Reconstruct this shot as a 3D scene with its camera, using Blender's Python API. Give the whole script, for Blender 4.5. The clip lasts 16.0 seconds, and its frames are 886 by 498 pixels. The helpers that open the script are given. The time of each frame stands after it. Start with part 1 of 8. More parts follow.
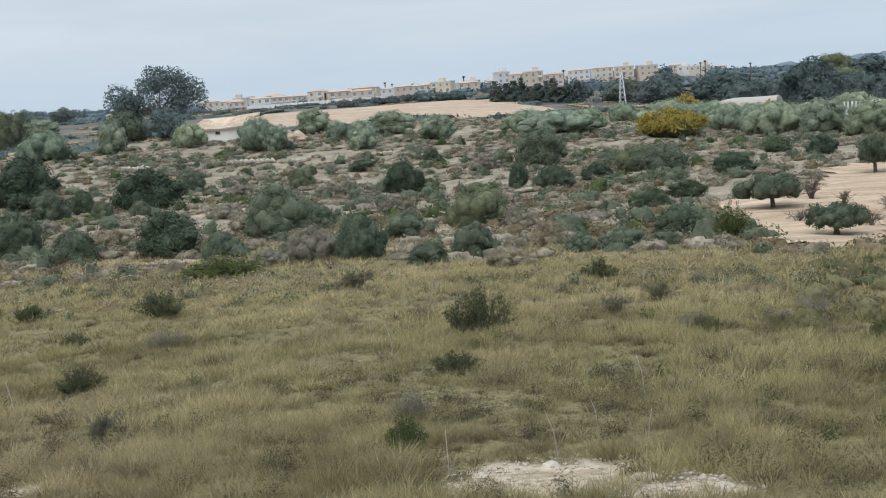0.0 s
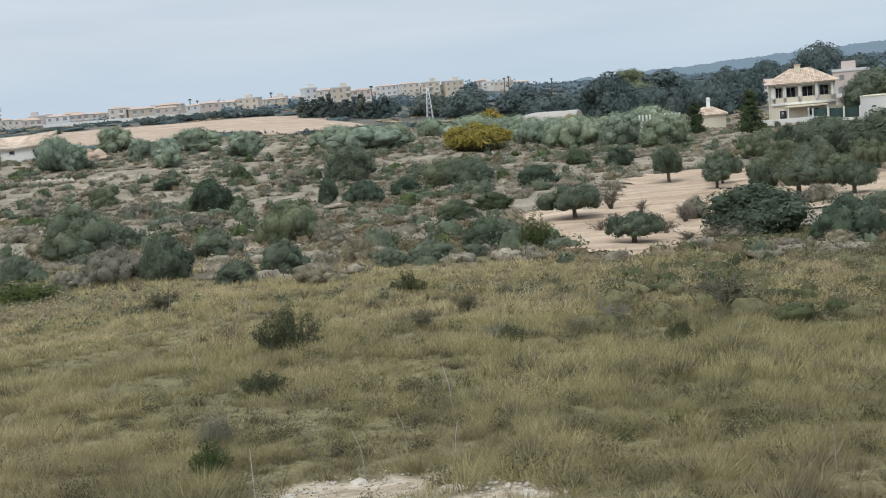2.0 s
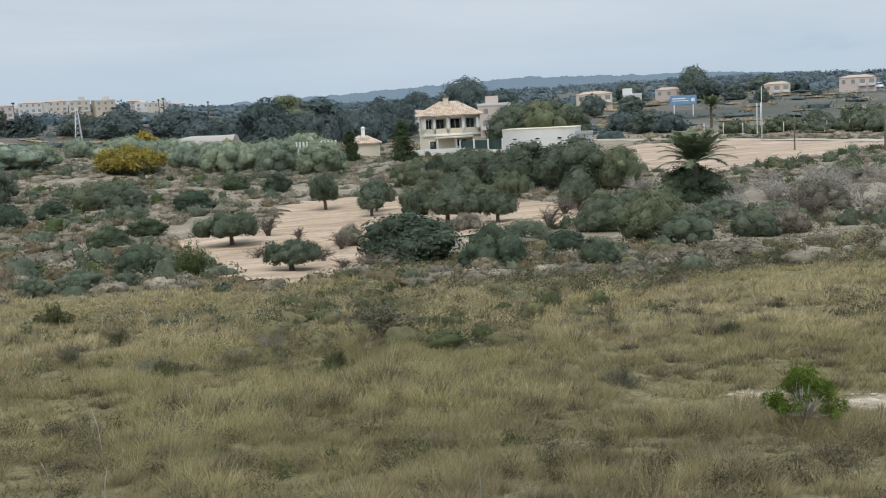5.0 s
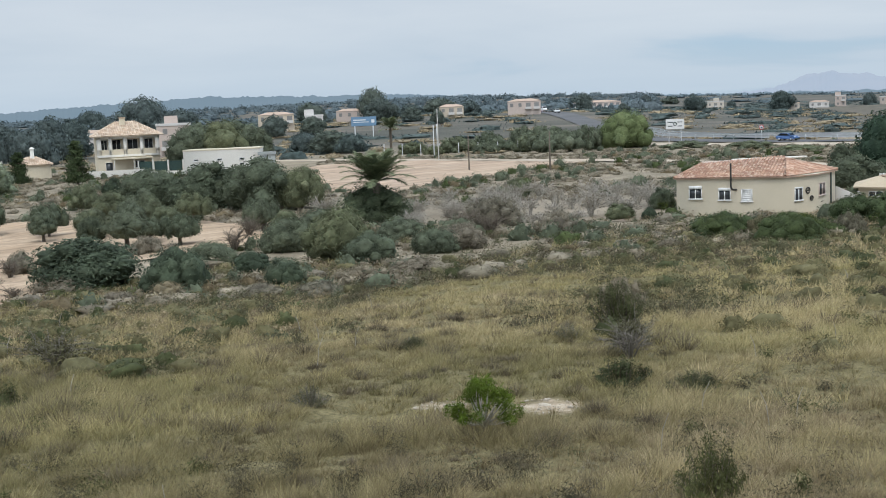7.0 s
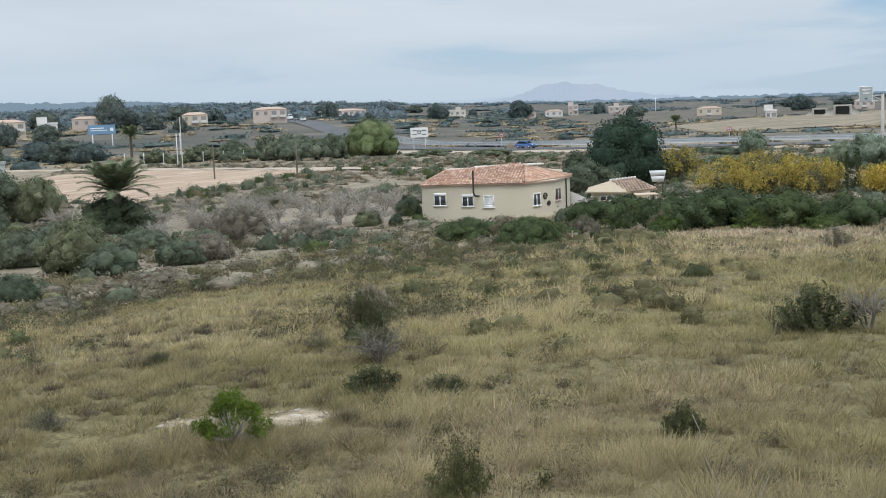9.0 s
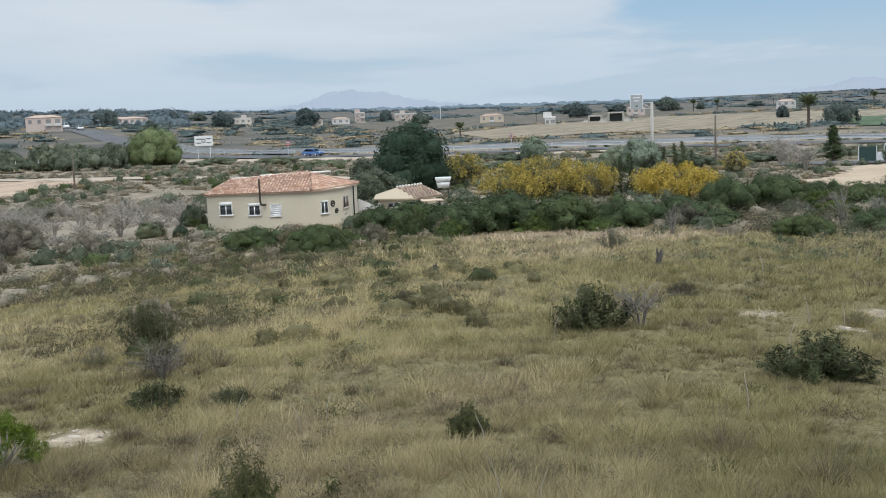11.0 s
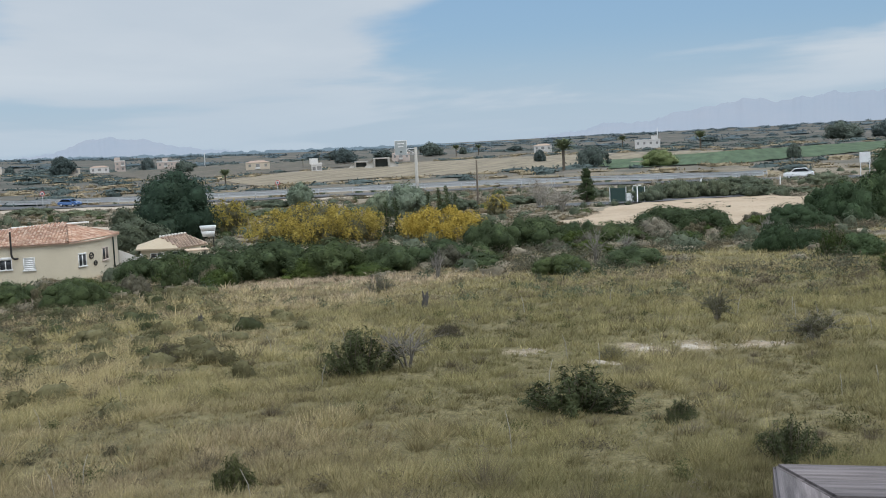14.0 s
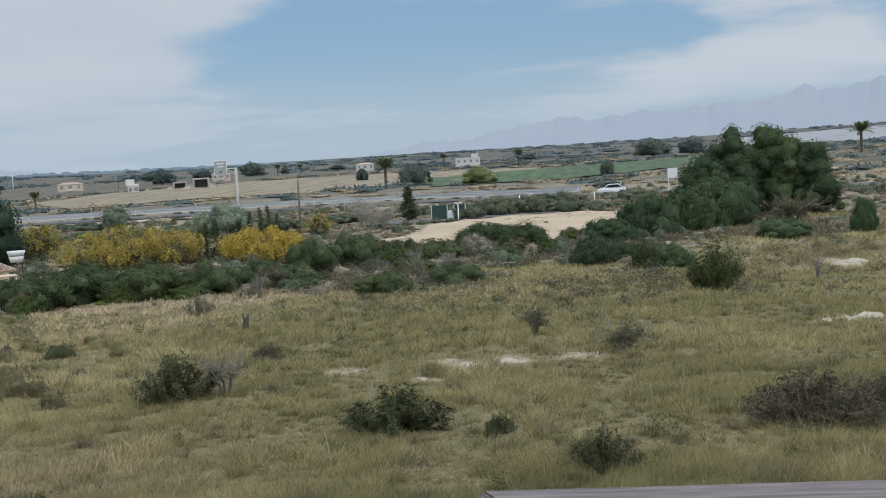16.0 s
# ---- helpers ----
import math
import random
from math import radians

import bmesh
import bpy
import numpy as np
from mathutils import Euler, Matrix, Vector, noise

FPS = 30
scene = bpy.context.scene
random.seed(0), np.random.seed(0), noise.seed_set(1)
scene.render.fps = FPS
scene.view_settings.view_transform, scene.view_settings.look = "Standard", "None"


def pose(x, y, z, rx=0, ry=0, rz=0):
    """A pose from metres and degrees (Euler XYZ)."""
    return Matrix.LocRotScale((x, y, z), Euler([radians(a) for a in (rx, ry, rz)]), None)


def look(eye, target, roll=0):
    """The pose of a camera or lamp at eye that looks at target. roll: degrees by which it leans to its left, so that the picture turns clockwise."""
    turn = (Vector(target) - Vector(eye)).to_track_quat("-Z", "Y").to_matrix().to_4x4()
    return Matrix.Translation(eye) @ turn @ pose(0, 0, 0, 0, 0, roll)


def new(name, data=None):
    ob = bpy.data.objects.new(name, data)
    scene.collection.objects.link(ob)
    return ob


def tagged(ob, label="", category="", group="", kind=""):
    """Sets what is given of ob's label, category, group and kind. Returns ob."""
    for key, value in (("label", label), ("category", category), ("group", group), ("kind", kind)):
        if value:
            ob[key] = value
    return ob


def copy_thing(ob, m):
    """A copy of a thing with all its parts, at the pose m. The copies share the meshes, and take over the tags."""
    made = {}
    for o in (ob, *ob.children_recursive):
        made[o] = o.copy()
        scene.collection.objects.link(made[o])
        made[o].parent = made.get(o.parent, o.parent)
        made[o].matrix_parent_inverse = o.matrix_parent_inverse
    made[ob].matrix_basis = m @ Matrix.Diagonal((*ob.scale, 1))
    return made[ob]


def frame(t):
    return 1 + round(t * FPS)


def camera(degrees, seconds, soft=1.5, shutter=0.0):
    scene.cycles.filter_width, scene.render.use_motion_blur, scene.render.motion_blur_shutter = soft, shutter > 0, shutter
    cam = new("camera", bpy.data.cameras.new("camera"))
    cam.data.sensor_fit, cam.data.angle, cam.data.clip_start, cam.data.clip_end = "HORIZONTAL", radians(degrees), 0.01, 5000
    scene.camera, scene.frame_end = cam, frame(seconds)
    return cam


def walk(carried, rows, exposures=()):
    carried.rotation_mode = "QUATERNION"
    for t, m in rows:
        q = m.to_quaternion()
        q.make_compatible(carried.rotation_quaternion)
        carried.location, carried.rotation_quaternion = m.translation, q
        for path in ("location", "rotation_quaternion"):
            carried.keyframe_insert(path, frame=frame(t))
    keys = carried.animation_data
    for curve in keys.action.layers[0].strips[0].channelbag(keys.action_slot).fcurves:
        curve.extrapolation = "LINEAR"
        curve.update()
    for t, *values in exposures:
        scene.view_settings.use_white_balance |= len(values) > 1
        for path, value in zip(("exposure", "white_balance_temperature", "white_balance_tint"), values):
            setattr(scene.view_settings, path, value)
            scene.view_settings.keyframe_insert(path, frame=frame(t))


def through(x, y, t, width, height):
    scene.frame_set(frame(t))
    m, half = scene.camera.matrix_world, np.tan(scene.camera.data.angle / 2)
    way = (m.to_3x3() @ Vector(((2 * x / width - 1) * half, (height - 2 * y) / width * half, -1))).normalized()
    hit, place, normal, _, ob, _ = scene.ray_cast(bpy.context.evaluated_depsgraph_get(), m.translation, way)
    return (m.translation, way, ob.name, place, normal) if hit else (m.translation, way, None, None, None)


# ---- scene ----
cam = camera(42.27, 16.0, soft=1.0)
EYE = 9.0  # height of the eye over the plain
ROWS = [  # seconds, place from the first standpoint, turn
    (0.0, -0.240, 0.045, -0.124, 82.611, 4.516, 0.637),
    (0.5, -0.200, 0.060, -0.131, 82.654, 4.650, -1.878),
    (1.0, -0.164, 0.080, -0.134, 82.700, 4.764, -4.305),
    (1.5, -0.134, 0.101, -0.133, 82.678, 4.827, -6.625),
    (2.0, -0.099, 0.109, -0.133, 82.612, 4.874, -8.865),
    (2.5, -0.072, 0.102, -0.144, 82.510, 4.786, -11.016),
    (3.0, -0.056, 0.095, -0.139, 82.463, 4.639, -13.218),
    (5.5, -0.065, 0.072, 0.053, 82.827, 2.626, -29.626),
    (6.0, -0.064, 0.062, 0.053, 82.925, 2.554, -33.642),
    (6.5, -0.055, 0.072, 0.043, 82.975, 2.507, -37.667),
    (7.0, -0.043, 0.075, 0.043, 82.992, 2.435, -41.467),
    (7.5, -0.011, 0.075, 0.042, 82.967, 2.398, -44.879),
    (8.0, 0.024, 0.085, 0.041, 82.928, 2.314, -48.010),
    (8.5, 0.040, 0.097, 0.040, 82.928, 2.225, -51.018),
    (9.0, 0.047, 0.091, 0.040, 82.896, 2.214, -54.022),
    (9.5, 0.056, 0.079, 0.054, 82.817, 2.268, -57.167),
    (10.0, 0.053, 0.039, 0.050, 82.725, 2.315, -60.025),
    (12.5, 0.090, -0.068, 0.051, 83.810, 2.348, -70.204),
    (13.0, 0.092, -0.089, 0.058, 84.221, 2.492, -72.175),
    (13.5, 0.101, -0.115, 0.064, 84.472, 2.601, -74.142),
    (14.0, 0.119, -0.139, 0.060, 84.638, 2.723, -76.171),
    (14.5, 0.138, -0.164, 0.055, 84.749, 2.847, -78.224),
    (15.0, 0.157, -0.198, 0.050, 84.846, 2.974, -80.380),
    (15.5, 0.173, -0.235, 0.051, 84.961, 3.131, -82.648),
    (16.0, 0.187, -0.268, 0.059, 85.124, 3.137, -85.013),
]
EXPOSURES = [(0.0, 0.13), (3.0, 0.08), (5.5, 0.03), (7.0, 0.07), (10.0, 0.1), (12.5, 0.05), (16.0, -0.13)]  # seconds, stops
walk(cam, [(t, pose(x, y, EYE + z, rx, ry, rz)) for t, x, y, z, rx, ry, rz in ROWS], EXPOSURES)

# ---- world, sun ----
SUN_ELEVATION, SUN_AZIMUTH = radians(60), radians(215)   # azimuth clockwise from the y axis
world = bpy.data.worlds.new("sky")
scene.world = world
world.use_nodes = True


def sky_nodes():
    nt = world.node_tree
    nt.nodes.clear()
    N, L = nt.nodes.new, nt.links.new
    sky = N("ShaderNodeTexSky")
    sky.sky_type, sky.sun_disc = "NISHITA", False
    sky.sun_elevation, sky.sun_rotation = SUN_ELEVATION, SUN_AZIMUTH
    sky.air_density, sky.dust_density, sky.ozone_density = 1.0, 0.4, 3.0
    scaled = N("ShaderNodeVectorMath")
    scaled.operation = "SCALE"
    scaled.inputs["Scale"].default_value = 0.105
    L(sky.outputs[0], scaled.inputs[0])
    clear = N("ShaderNodeMixRGB")
    clear.inputs[0].default_value, clear.inputs[2].default_value = 0.65, (0.25, 0.43, 0.66, 1)
    L(scaled.outputs[0], clear.inputs[1])
    co = N("ShaderNodeTexCoord")
    sep = N("ShaderNodeSeparateXYZ")
    L(co.outputs["Generated"], sep.inputs[0])

    def mth(op, a, b=None, c=None, clamp=False):
        n = N("ShaderNodeMath")
        n.operation, n.use_clamp = op, clamp
        for i, v in enumerate((a, b, c)):
            if v is None:
                continue
            if isinstance(v, (int, float)):
                n.inputs[i].default_value = v
            else:
                L(v, n.inputs[i])
        return n.outputs[0]

    up = mth("MAXIMUM", sep.outputs[2], 0.0)
    # flat layer of cloud seen in perspective
    k = mth("ADD", up, 0.09)
    cx, cy = mth("DIVIDE", sep.outputs[0], k), mth("DIVIDE", sep.outputs[1], k)
    flat = N("ShaderNodeCombineXYZ")
    L(cx, flat.inputs[0]), L(cy, flat.inputs[1])
    cloud = N("ShaderNodeTexNoise")
    cloud.inputs["Scale"].default_value, cloud.inputs["Detail"].default_value = 0.42, 6.0
    cloud.inputs["Roughness"].default_value, cloud.inputs["Distortion"].default_value = 0.52, 0.35
    L(flat.outputs[0], cloud.inputs["Vector"])
    # overcast on the y side, broken on the x side
    cover = N("ShaderNodeMapRange")
    cover.interpolation_type = "SMOOTHSTEP"
    L(sep.outputs[0], cover.inputs[0])
    for i, v in enumerate((0.50, 0.97, 0.34, 0.0)):
        cover.inputs[i + 1].default_value = v
    dens = mth("ADD", cloud.outputs["Fac"], cover.outputs[0])
    # two thicker banks of cloud
    for az, el, near, more in ((66, 10.5, 0.972, 0.30), (102, 8.0, 0.9930, 0.16)):
        bank = N("ShaderNodeVectorMath")
        bank.operation = "DOT_PRODUCT"
        L(co.outputs["Generated"], bank.inputs[0])
        bank.inputs[1].default_value = (math.cos(radians(el)) * math.sin(radians(az)), math.cos(radians(el)) * math.cos(radians(az)), math.sin(radians(el)))
        rise = N("ShaderNodeMapRange")
        rise.interpolation_type = "SMOOTHSTEP"
        L(bank.outputs["Value"], rise.inputs[0])
        for i, v in enumerate((near, 1.0, 0.0, more)):
            rise.inputs[i + 1].default_value = v
        dens = mth("ADD", dens, rise.outputs[0])
    edge = N("ShaderNodeMapRange")
    edge.interpolation_type = "SMOOTHSTEP"
    L(dens, edge.inputs[0])
    for i, v in enumerate((0.50, 0.66, 0.0, 0.92)):
        edge.inputs[i + 1].default_value = v
    shade = N("ShaderNodeValToRGB")
    shade.color_ramp.elements[0].position, shade.color_ramp.elements[0].color = 0.25, (0.50, 0.58, 0.67, 1)
    shade.color_ramp.elements[1].position, shade.color_ramp.elements[1].color = 0.75, (0.68, 0.735, 0.79, 1)
    L(cloud.outputs["Fac"], shade.inputs[0])
    mix = N("ShaderNodeMixRGB")
    L(edge.outputs[0], mix.inputs[0]), L(clear.outputs[0], mix.inputs[1]), L(shade.outputs[0], mix.inputs[2])
    # an overcast sky grows brighter overhead
    high = N("ShaderNodeMapRange")
    L(sep.outputs[2], high.inputs[0])
    for i, v in enumerate((0.14, 0.9, 1.0, 2.7)):
        high.inputs[i + 1].default_value = v
    lift = N("ShaderNodeVectorMath")
    lift.operation = "SCALE"
    L(mix.outputs[0], lift.inputs[0]), L(high.outputs[0], lift.inputs["Scale"])
    mix = lift
    # pale air low over the horizon
    low = N("ShaderNodeMapRange")
    low.interpolation_type = "SMOOTHSTEP"
    L(sep.outputs[2], low.inputs[0])
    for i, v in enumerate((0.0, 0.095, 0.80, 0.0)):
        low.inputs[i + 1].default_value = v
    air = N("ShaderNodeMixRGB")
    air.inputs[2].default_value = (0.47, 0.58, 0.69, 1)
    L(low.outputs[0], air.inputs[0]), L(mix.outputs[0], air.inputs[1])
    bg, out = N("ShaderNodeBackground"), N("ShaderNodeOutputWorld")
    bg.inputs[1].default_value = 1.0
    L(air.outputs[0], bg.inputs[0]), L(bg.outputs[0], out.inputs[0])


sky_nodes()
sun = new("sun", bpy.data.lights.new("sun", "SUN"))
sun.data.energy, sun.data.angle, sun.data.color = 1.25, radians(22), (1.0, 0.95, 0.87)
sun.matrix_world = look((80 * math.sin(SUN_AZIMUTH), 80 * math.cos(SUN_AZIMUTH), 90), (0, 0, 90 - 80 * math.tan(SUN_ELEVATION)))

# ---- materials ----
def material(name, rough=0.8, metal=0.0, spec=0.3):
    m = bpy.data.materials.new(name)
    m.use_nodes = True
    nt = m.node_tree
    b = nt.nodes["Principled BSDF"]
    b.inputs["Roughness"].default_value, b.inputs["Metallic"].default_value = rough, metal
    b.inputs["Specular IOR Level"].default_value = spec
    return m, nt, b


def ramp(nt, fac, stops):
    r = nt.nodes.new("ShaderNodeValToRGB")
    e = r.color_ramp.elements
    while len(e) < len(stops):
        e.new(0.5)
    for el, (p, c) in zip(e, stops):
        el.position, el.color = p, (*c, 1)
    nt.links.new(fac, r.inputs[0])
    return r.outputs[0]


def noise_at(nt, scale, detail=4.0, rough=0.55, coord="Object", stretch=None, warp=0.0, turn=0.0):
    co = nt.nodes.new("ShaderNodeTexCoord") if coord != "World" else nt.nodes.new("ShaderNodeNewGeometry")
    src = co.outputs["Position"] if coord == "World" else co.outputs[coord]
    if stretch:
        mp = nt.nodes.new("ShaderNodeMapping")
        mp.inputs["Scale"].default_value = stretch
        if turn:
            spin = nt.nodes.new("ShaderNodeVectorRotate")
            spin.rotation_type, spin.inputs["Angle"].default_value = "Z_AXIS", turn
            nt.links.new(src, spin.inputs["Vector"])
            src = spin.outputs[0]
        nt.links.new(src, mp.inputs["Vector"])
        src = mp.outputs[0]
    n = nt.nodes.new("ShaderNodeTexNoise")
    n.inputs["Scale"].default_value, n.inputs["Detail"].default_value = scale, detail
    n.inputs["Roughness"].default_value, n.inputs["Distortion"].default_value = rough, warp
    nt.links.new(src, n.inputs["Vector"])
    return n.outputs["Fac"]


def mixed(nt, fac, a, b, mode="MIX"):
    n = nt.nodes.new("ShaderNodeMixRGB")
    n.blend_type = mode
    for i, v in enumerate((fac, a, b)):
        if isinstance(v, (int, float)):
            n.inputs[i].default_value = v if i == 0 else (v, v, v, 1)
        elif isinstance(v, tuple):
            n.inputs[i].default_value = (*v, 1)
        else:
            nt.links.new(v, n.inputs[i])
    return n.outputs[0]


def bumped(nt, b, height, strength=0.4, distance=0.02):
    n = nt.nodes.new("ShaderNodeBump")
    n.inputs["Strength"].default_value, n.inputs["Distance"].default_value = strength, distance
    nt.links.new(height, n.inputs["Height"])
    nt.links.new(n.outputs[0], b.inputs["Normal"])


def leafy(name, dark, light, tip=None, patch=0.35, through=0.2, grain=9.0):
    """Foliage: each leaf differs a little, each plant differs, and patches differ."""
    m, nt, b = material(name, 0.8, 0.0, 0.12)
    geo = nt.nodes.new("ShaderNodeNewGeometry")
    info = nt.nodes.new("ShaderNodeObjectInfo")
    dark = tuple(0.55 * d + 0.45 * c for d, c in zip(dark, light))
    stops = [(0.0, dark), (0.8, light)] + ([(1.0, tuple((c + d) / 2 for c, d in zip(light, tip)))] if tip else [])
    col = ramp(nt, geo.outputs["Random Per Island"], stops)
    n = noise_at(nt, 0.9, 2.0, coord="World")
    col = mixed(nt, 1.0, col, ramp(nt, n, [(0.3, (1 - patch,) * 3), (0.7, (1 + patch * 0.5,) * 3)]), "MULTIPLY")
    fine = noise_at(nt, grain * 0.5, 3.0, 0.6, "World")
    col = mixed(nt, 1.0, col, ramp(nt, fine, [(0.34, (0.84,) * 3), (0.5, (1.08,) * 3), (0.66, (1.30,) * 3)]), "MULTIPLY")
    col = mixed(nt, 1.0, col, ramp(nt, info.outputs["Random"], [(0.0, (0.78, 0.82, 0.80)), (0.5, (1, 1, 1)), (1.0, (1.16, 1.10, 0.92))]), "MULTIPLY")
    nt.links.new(col, b.inputs["Base Color"])
    tr = nt.nodes.new("ShaderNodeBsdfTranslucent")
    nt.links.new(col, tr.inputs[0])
    mx = nt.nodes.new("ShaderNodeMixShader")
    mx.inputs[0].default_value = through
    nt.links.new(b.outputs[0], mx.inputs[1]), nt.links.new(tr.outputs[0], mx.inputs[2])
    nt.links.new(mx.outputs[0], nt.nodes["Material Output"].inputs[0])
    return m


def rough_coat(name, a, b_, scale=3.0, rough=0.9, bump=0.3, grain=40.0, metal=0.0, spec=0.25):
    """A coated or mineral surface with blotches and a finer grain."""
    m, nt, b = material(name, rough, metal, spec)
    col = mixed(nt, noise_at(nt, scale, 5.0), a, b_)
    g = noise_at(nt, grain, 3.0)
    col = mixed(nt, 0.35, col, ramp(nt, g, [(0.3, (0.55,) * 3), (0.7, (1.25,) * 3)]), "MULTIPLY")
    info = nt.nodes.new("ShaderNodeObjectInfo")
    col = mixed(nt, 1.0, col, ramp(nt, info.outputs["Random"], [(0.0, (0.9,) * 3), (1.0, (1.06,) * 3)]), "MULTIPLY")
    nt.links.new(col, b.inputs["Base Color"])
    bumped(nt, b, g, bump)
    return m


def glass_dark(name):
    m, nt, b = material(name, 0.06, 0.0, 0.5)
    nt.links.new(mixed(nt, noise_at(nt, 1.3, 2.0), (0.02, 0.025, 0.03), (0.05, 0.055, 0.06)), b.inputs["Base Color"])
    return m


LEAF_DARK = leafy("leaf_dark", (0.031, 0.044, 0.022), (0.066, 0.090, 0.041), (0.104, 0.130, 0.063), grain=6.0)
LEAF_OLIVE = leafy("leaf_olive", (0.056, 0.070, 0.047), (0.122, 0.140, 0.094), (0.190, 0.207, 0.145), grain=6.0)
LEAF_PEPPER = leafy("leaf_pepper", (0.111, 0.139, 0.098), (0.215, 0.255, 0.185), (0.299, 0.338, 0.259), grain=3.5)
LEAF_BROWN = leafy("leaf_brown", (0.060, 0.058, 0.041), (0.130, 0.120, 0.086), (0.198, 0.180, 0.138))
LEAF_GREY = leafy("leaf_grey", (0.112, 0.099, 0.076), (0.230, 0.202, 0.155), (0.325, 0.289, 0.230), grain=6.0)
LEAF_GREEN = leafy("leaf_green", (0.026, 0.043, 0.013), (0.071, 0.097, 0.027), (0.112, 0.137, 0.045))
LEAF_PINE = leafy("leaf_pine", (0.036, 0.056, 0.027), (0.060, 0.091, 0.045), (0.088, 0.124, 0.064))
LEAF_SAPLING = leafy("leaf_sapling", (0.048, 0.080, 0.010), (0.120, 0.172, 0.024), (0.192, 0.240, 0.048))
LEAF_PALM = leafy("leaf_palm", (0.084, 0.105, 0.061), (0.176, 0.205, 0.119), (0.270, 0.284, 0.176))
LEAF_HEATH = leafy("leaf_heath", (0.080, 0.066, 0.045), (0.148, 0.122, 0.085), (0.204, 0.172, 0.124), grain=6.0)
LEAF_THORN = leafy("leaf_thorn", (0.070, 0.067, 0.038), (0.145, 0.136, 0.078), (0.205, 0.190, 0.120), grain=6.0)
LEAF_EUCALYPT = leafy("leaf_eucalypt", (0.084, 0.106, 0.103), (0.150, 0.178, 0.175), (0.216, 0.246, 0.240), grain=2.5)
LEAF_FIG = leafy("leaf_fig", (0.021, 0.037, 0.025), (0.046, 0.074, 0.048), (0.074, 0.103, 0.069), grain=4.0)
LEAF_CAROB = leafy("leaf_carob", (0.035, 0.049, 0.034), (0.075, 0.097, 0.063), (0.122, 0.146, 0.098), grain=6.0)
BLOSSOM = leafy("blossom", (0.267, 0.202, 0.047), (0.387, 0.305, 0.077), (0.482, 0.391, 0.120), patch=0.25, grain=3.0)
LEAF_WILLOW = leafy("leaf_willow", (0.081, 0.105, 0.044), (0.157, 0.190, 0.085), (0.209, 0.245, 0.125))
SCRUB = leafy("leaf_scrub", (0.121, 0.106, 0.074), (0.282, 0.239, 0.177), (0.414, 0.351, 0.270), patch=0.5, grain=6.0)
# foliage far away: air haze is put in as a paler, bluer leaf colour
HAZED_PINE = leafy("leaf_hazed_pine", (0.075, 0.104, 0.113), (0.119, 0.152, 0.167), (0.149, 0.179, 0.190), grain=1.5)
HAZED_LEAF = leafy("leaf_hazed", (0.058, 0.079, 0.076), (0.107, 0.134, 0.129), (0.141, 0.171, 0.163), grain=2.2)
LEAF_UMBER = leafy("leaf_umber", (0.039, 0.034, 0.023), (0.094, 0.083, 0.053), (0.138, 0.121, 0.081), grain=6.0)
LEAF_LENTISK = leafy("leaf_lentisk", (0.034, 0.040, 0.018), (0.078, 0.088, 0.040), (0.12, 0.13, 0.062), grain=6.0)
BARK = rough_coat("bark", (0.10, 0.08, 0.06), (0.19, 0.16, 0.13), 6, 0.95, 0.8, 30)
BARK_GREY = rough_coat("bark_grey", (0.13, 0.115, 0.10), (0.24, 0.22, 0.195), 6, 0.95, 0.5, 30)
BARK_PALE = rough_coat("bark_pale", (0.28, 0.255, 0.22), (0.42, 0.39, 0.345), 6, 0.95, 0.5, 30)
BARK_CHAR = rough_coat("bark_char", (0.018, 0.016, 0.015), (0.13, 0.12, 0.11), 9, 0.95, 0.8, 30)


def grass_material():
    """Blades: red of the attribute is the tussock's tone, with painted shade in hollows, green how straw-like it is."""
    m, nt, b = material("grass", 0.75, 0.0, 0.15)
    geo = nt.nodes.new("ShaderNodeNewGeometry")
    tuft = nt.nodes.new("ShaderNodeVertexColor")
    tuft.layer_name = "tuft"
    sep = nt.nodes.new("ShaderNodeSeparateColor")
    nt.links.new(tuft.outputs[0], sep.inputs[0])
    hue = ramp(nt, sep.outputs[1], [(0.0, (0.215, 0.195, 0.094)), (0.35, (0.302, 0.260, 0.138)), (0.65, (0.345, 0.285, 0.172)), (1.0, (0.405, 0.325, 0.240))])
    blade = ramp(nt, geo.outputs["Random Per Island"], [(0.0, (0.76, 0.74, 0.72)), (0.5, (1.0, 1.0, 1.0)), (1.0, (1.24, 1.21, 1.2))])
    col = mixed(nt, 1.0, hue, blade, "MULTIPLY")
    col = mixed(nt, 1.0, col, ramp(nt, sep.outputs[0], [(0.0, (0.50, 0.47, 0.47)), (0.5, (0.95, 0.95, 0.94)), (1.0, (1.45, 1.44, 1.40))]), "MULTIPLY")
    nt.links.new(col, b.inputs["Base Color"])
    tr = nt.nodes.new("ShaderNodeBsdfTranslucent")
    nt.links.new(col, tr.inputs[0])
    mx = nt.nodes.new("ShaderNodeMixShader")
    mx.inputs[0].default_value = 0.3
    nt.links.new(b.outputs[0], mx.inputs[1]), nt.links.new(tr.outputs[0], mx.inputs[2])
    nt.links.new(mx.outputs[0], nt.nodes["Material Output"].inputs[0])
    return m


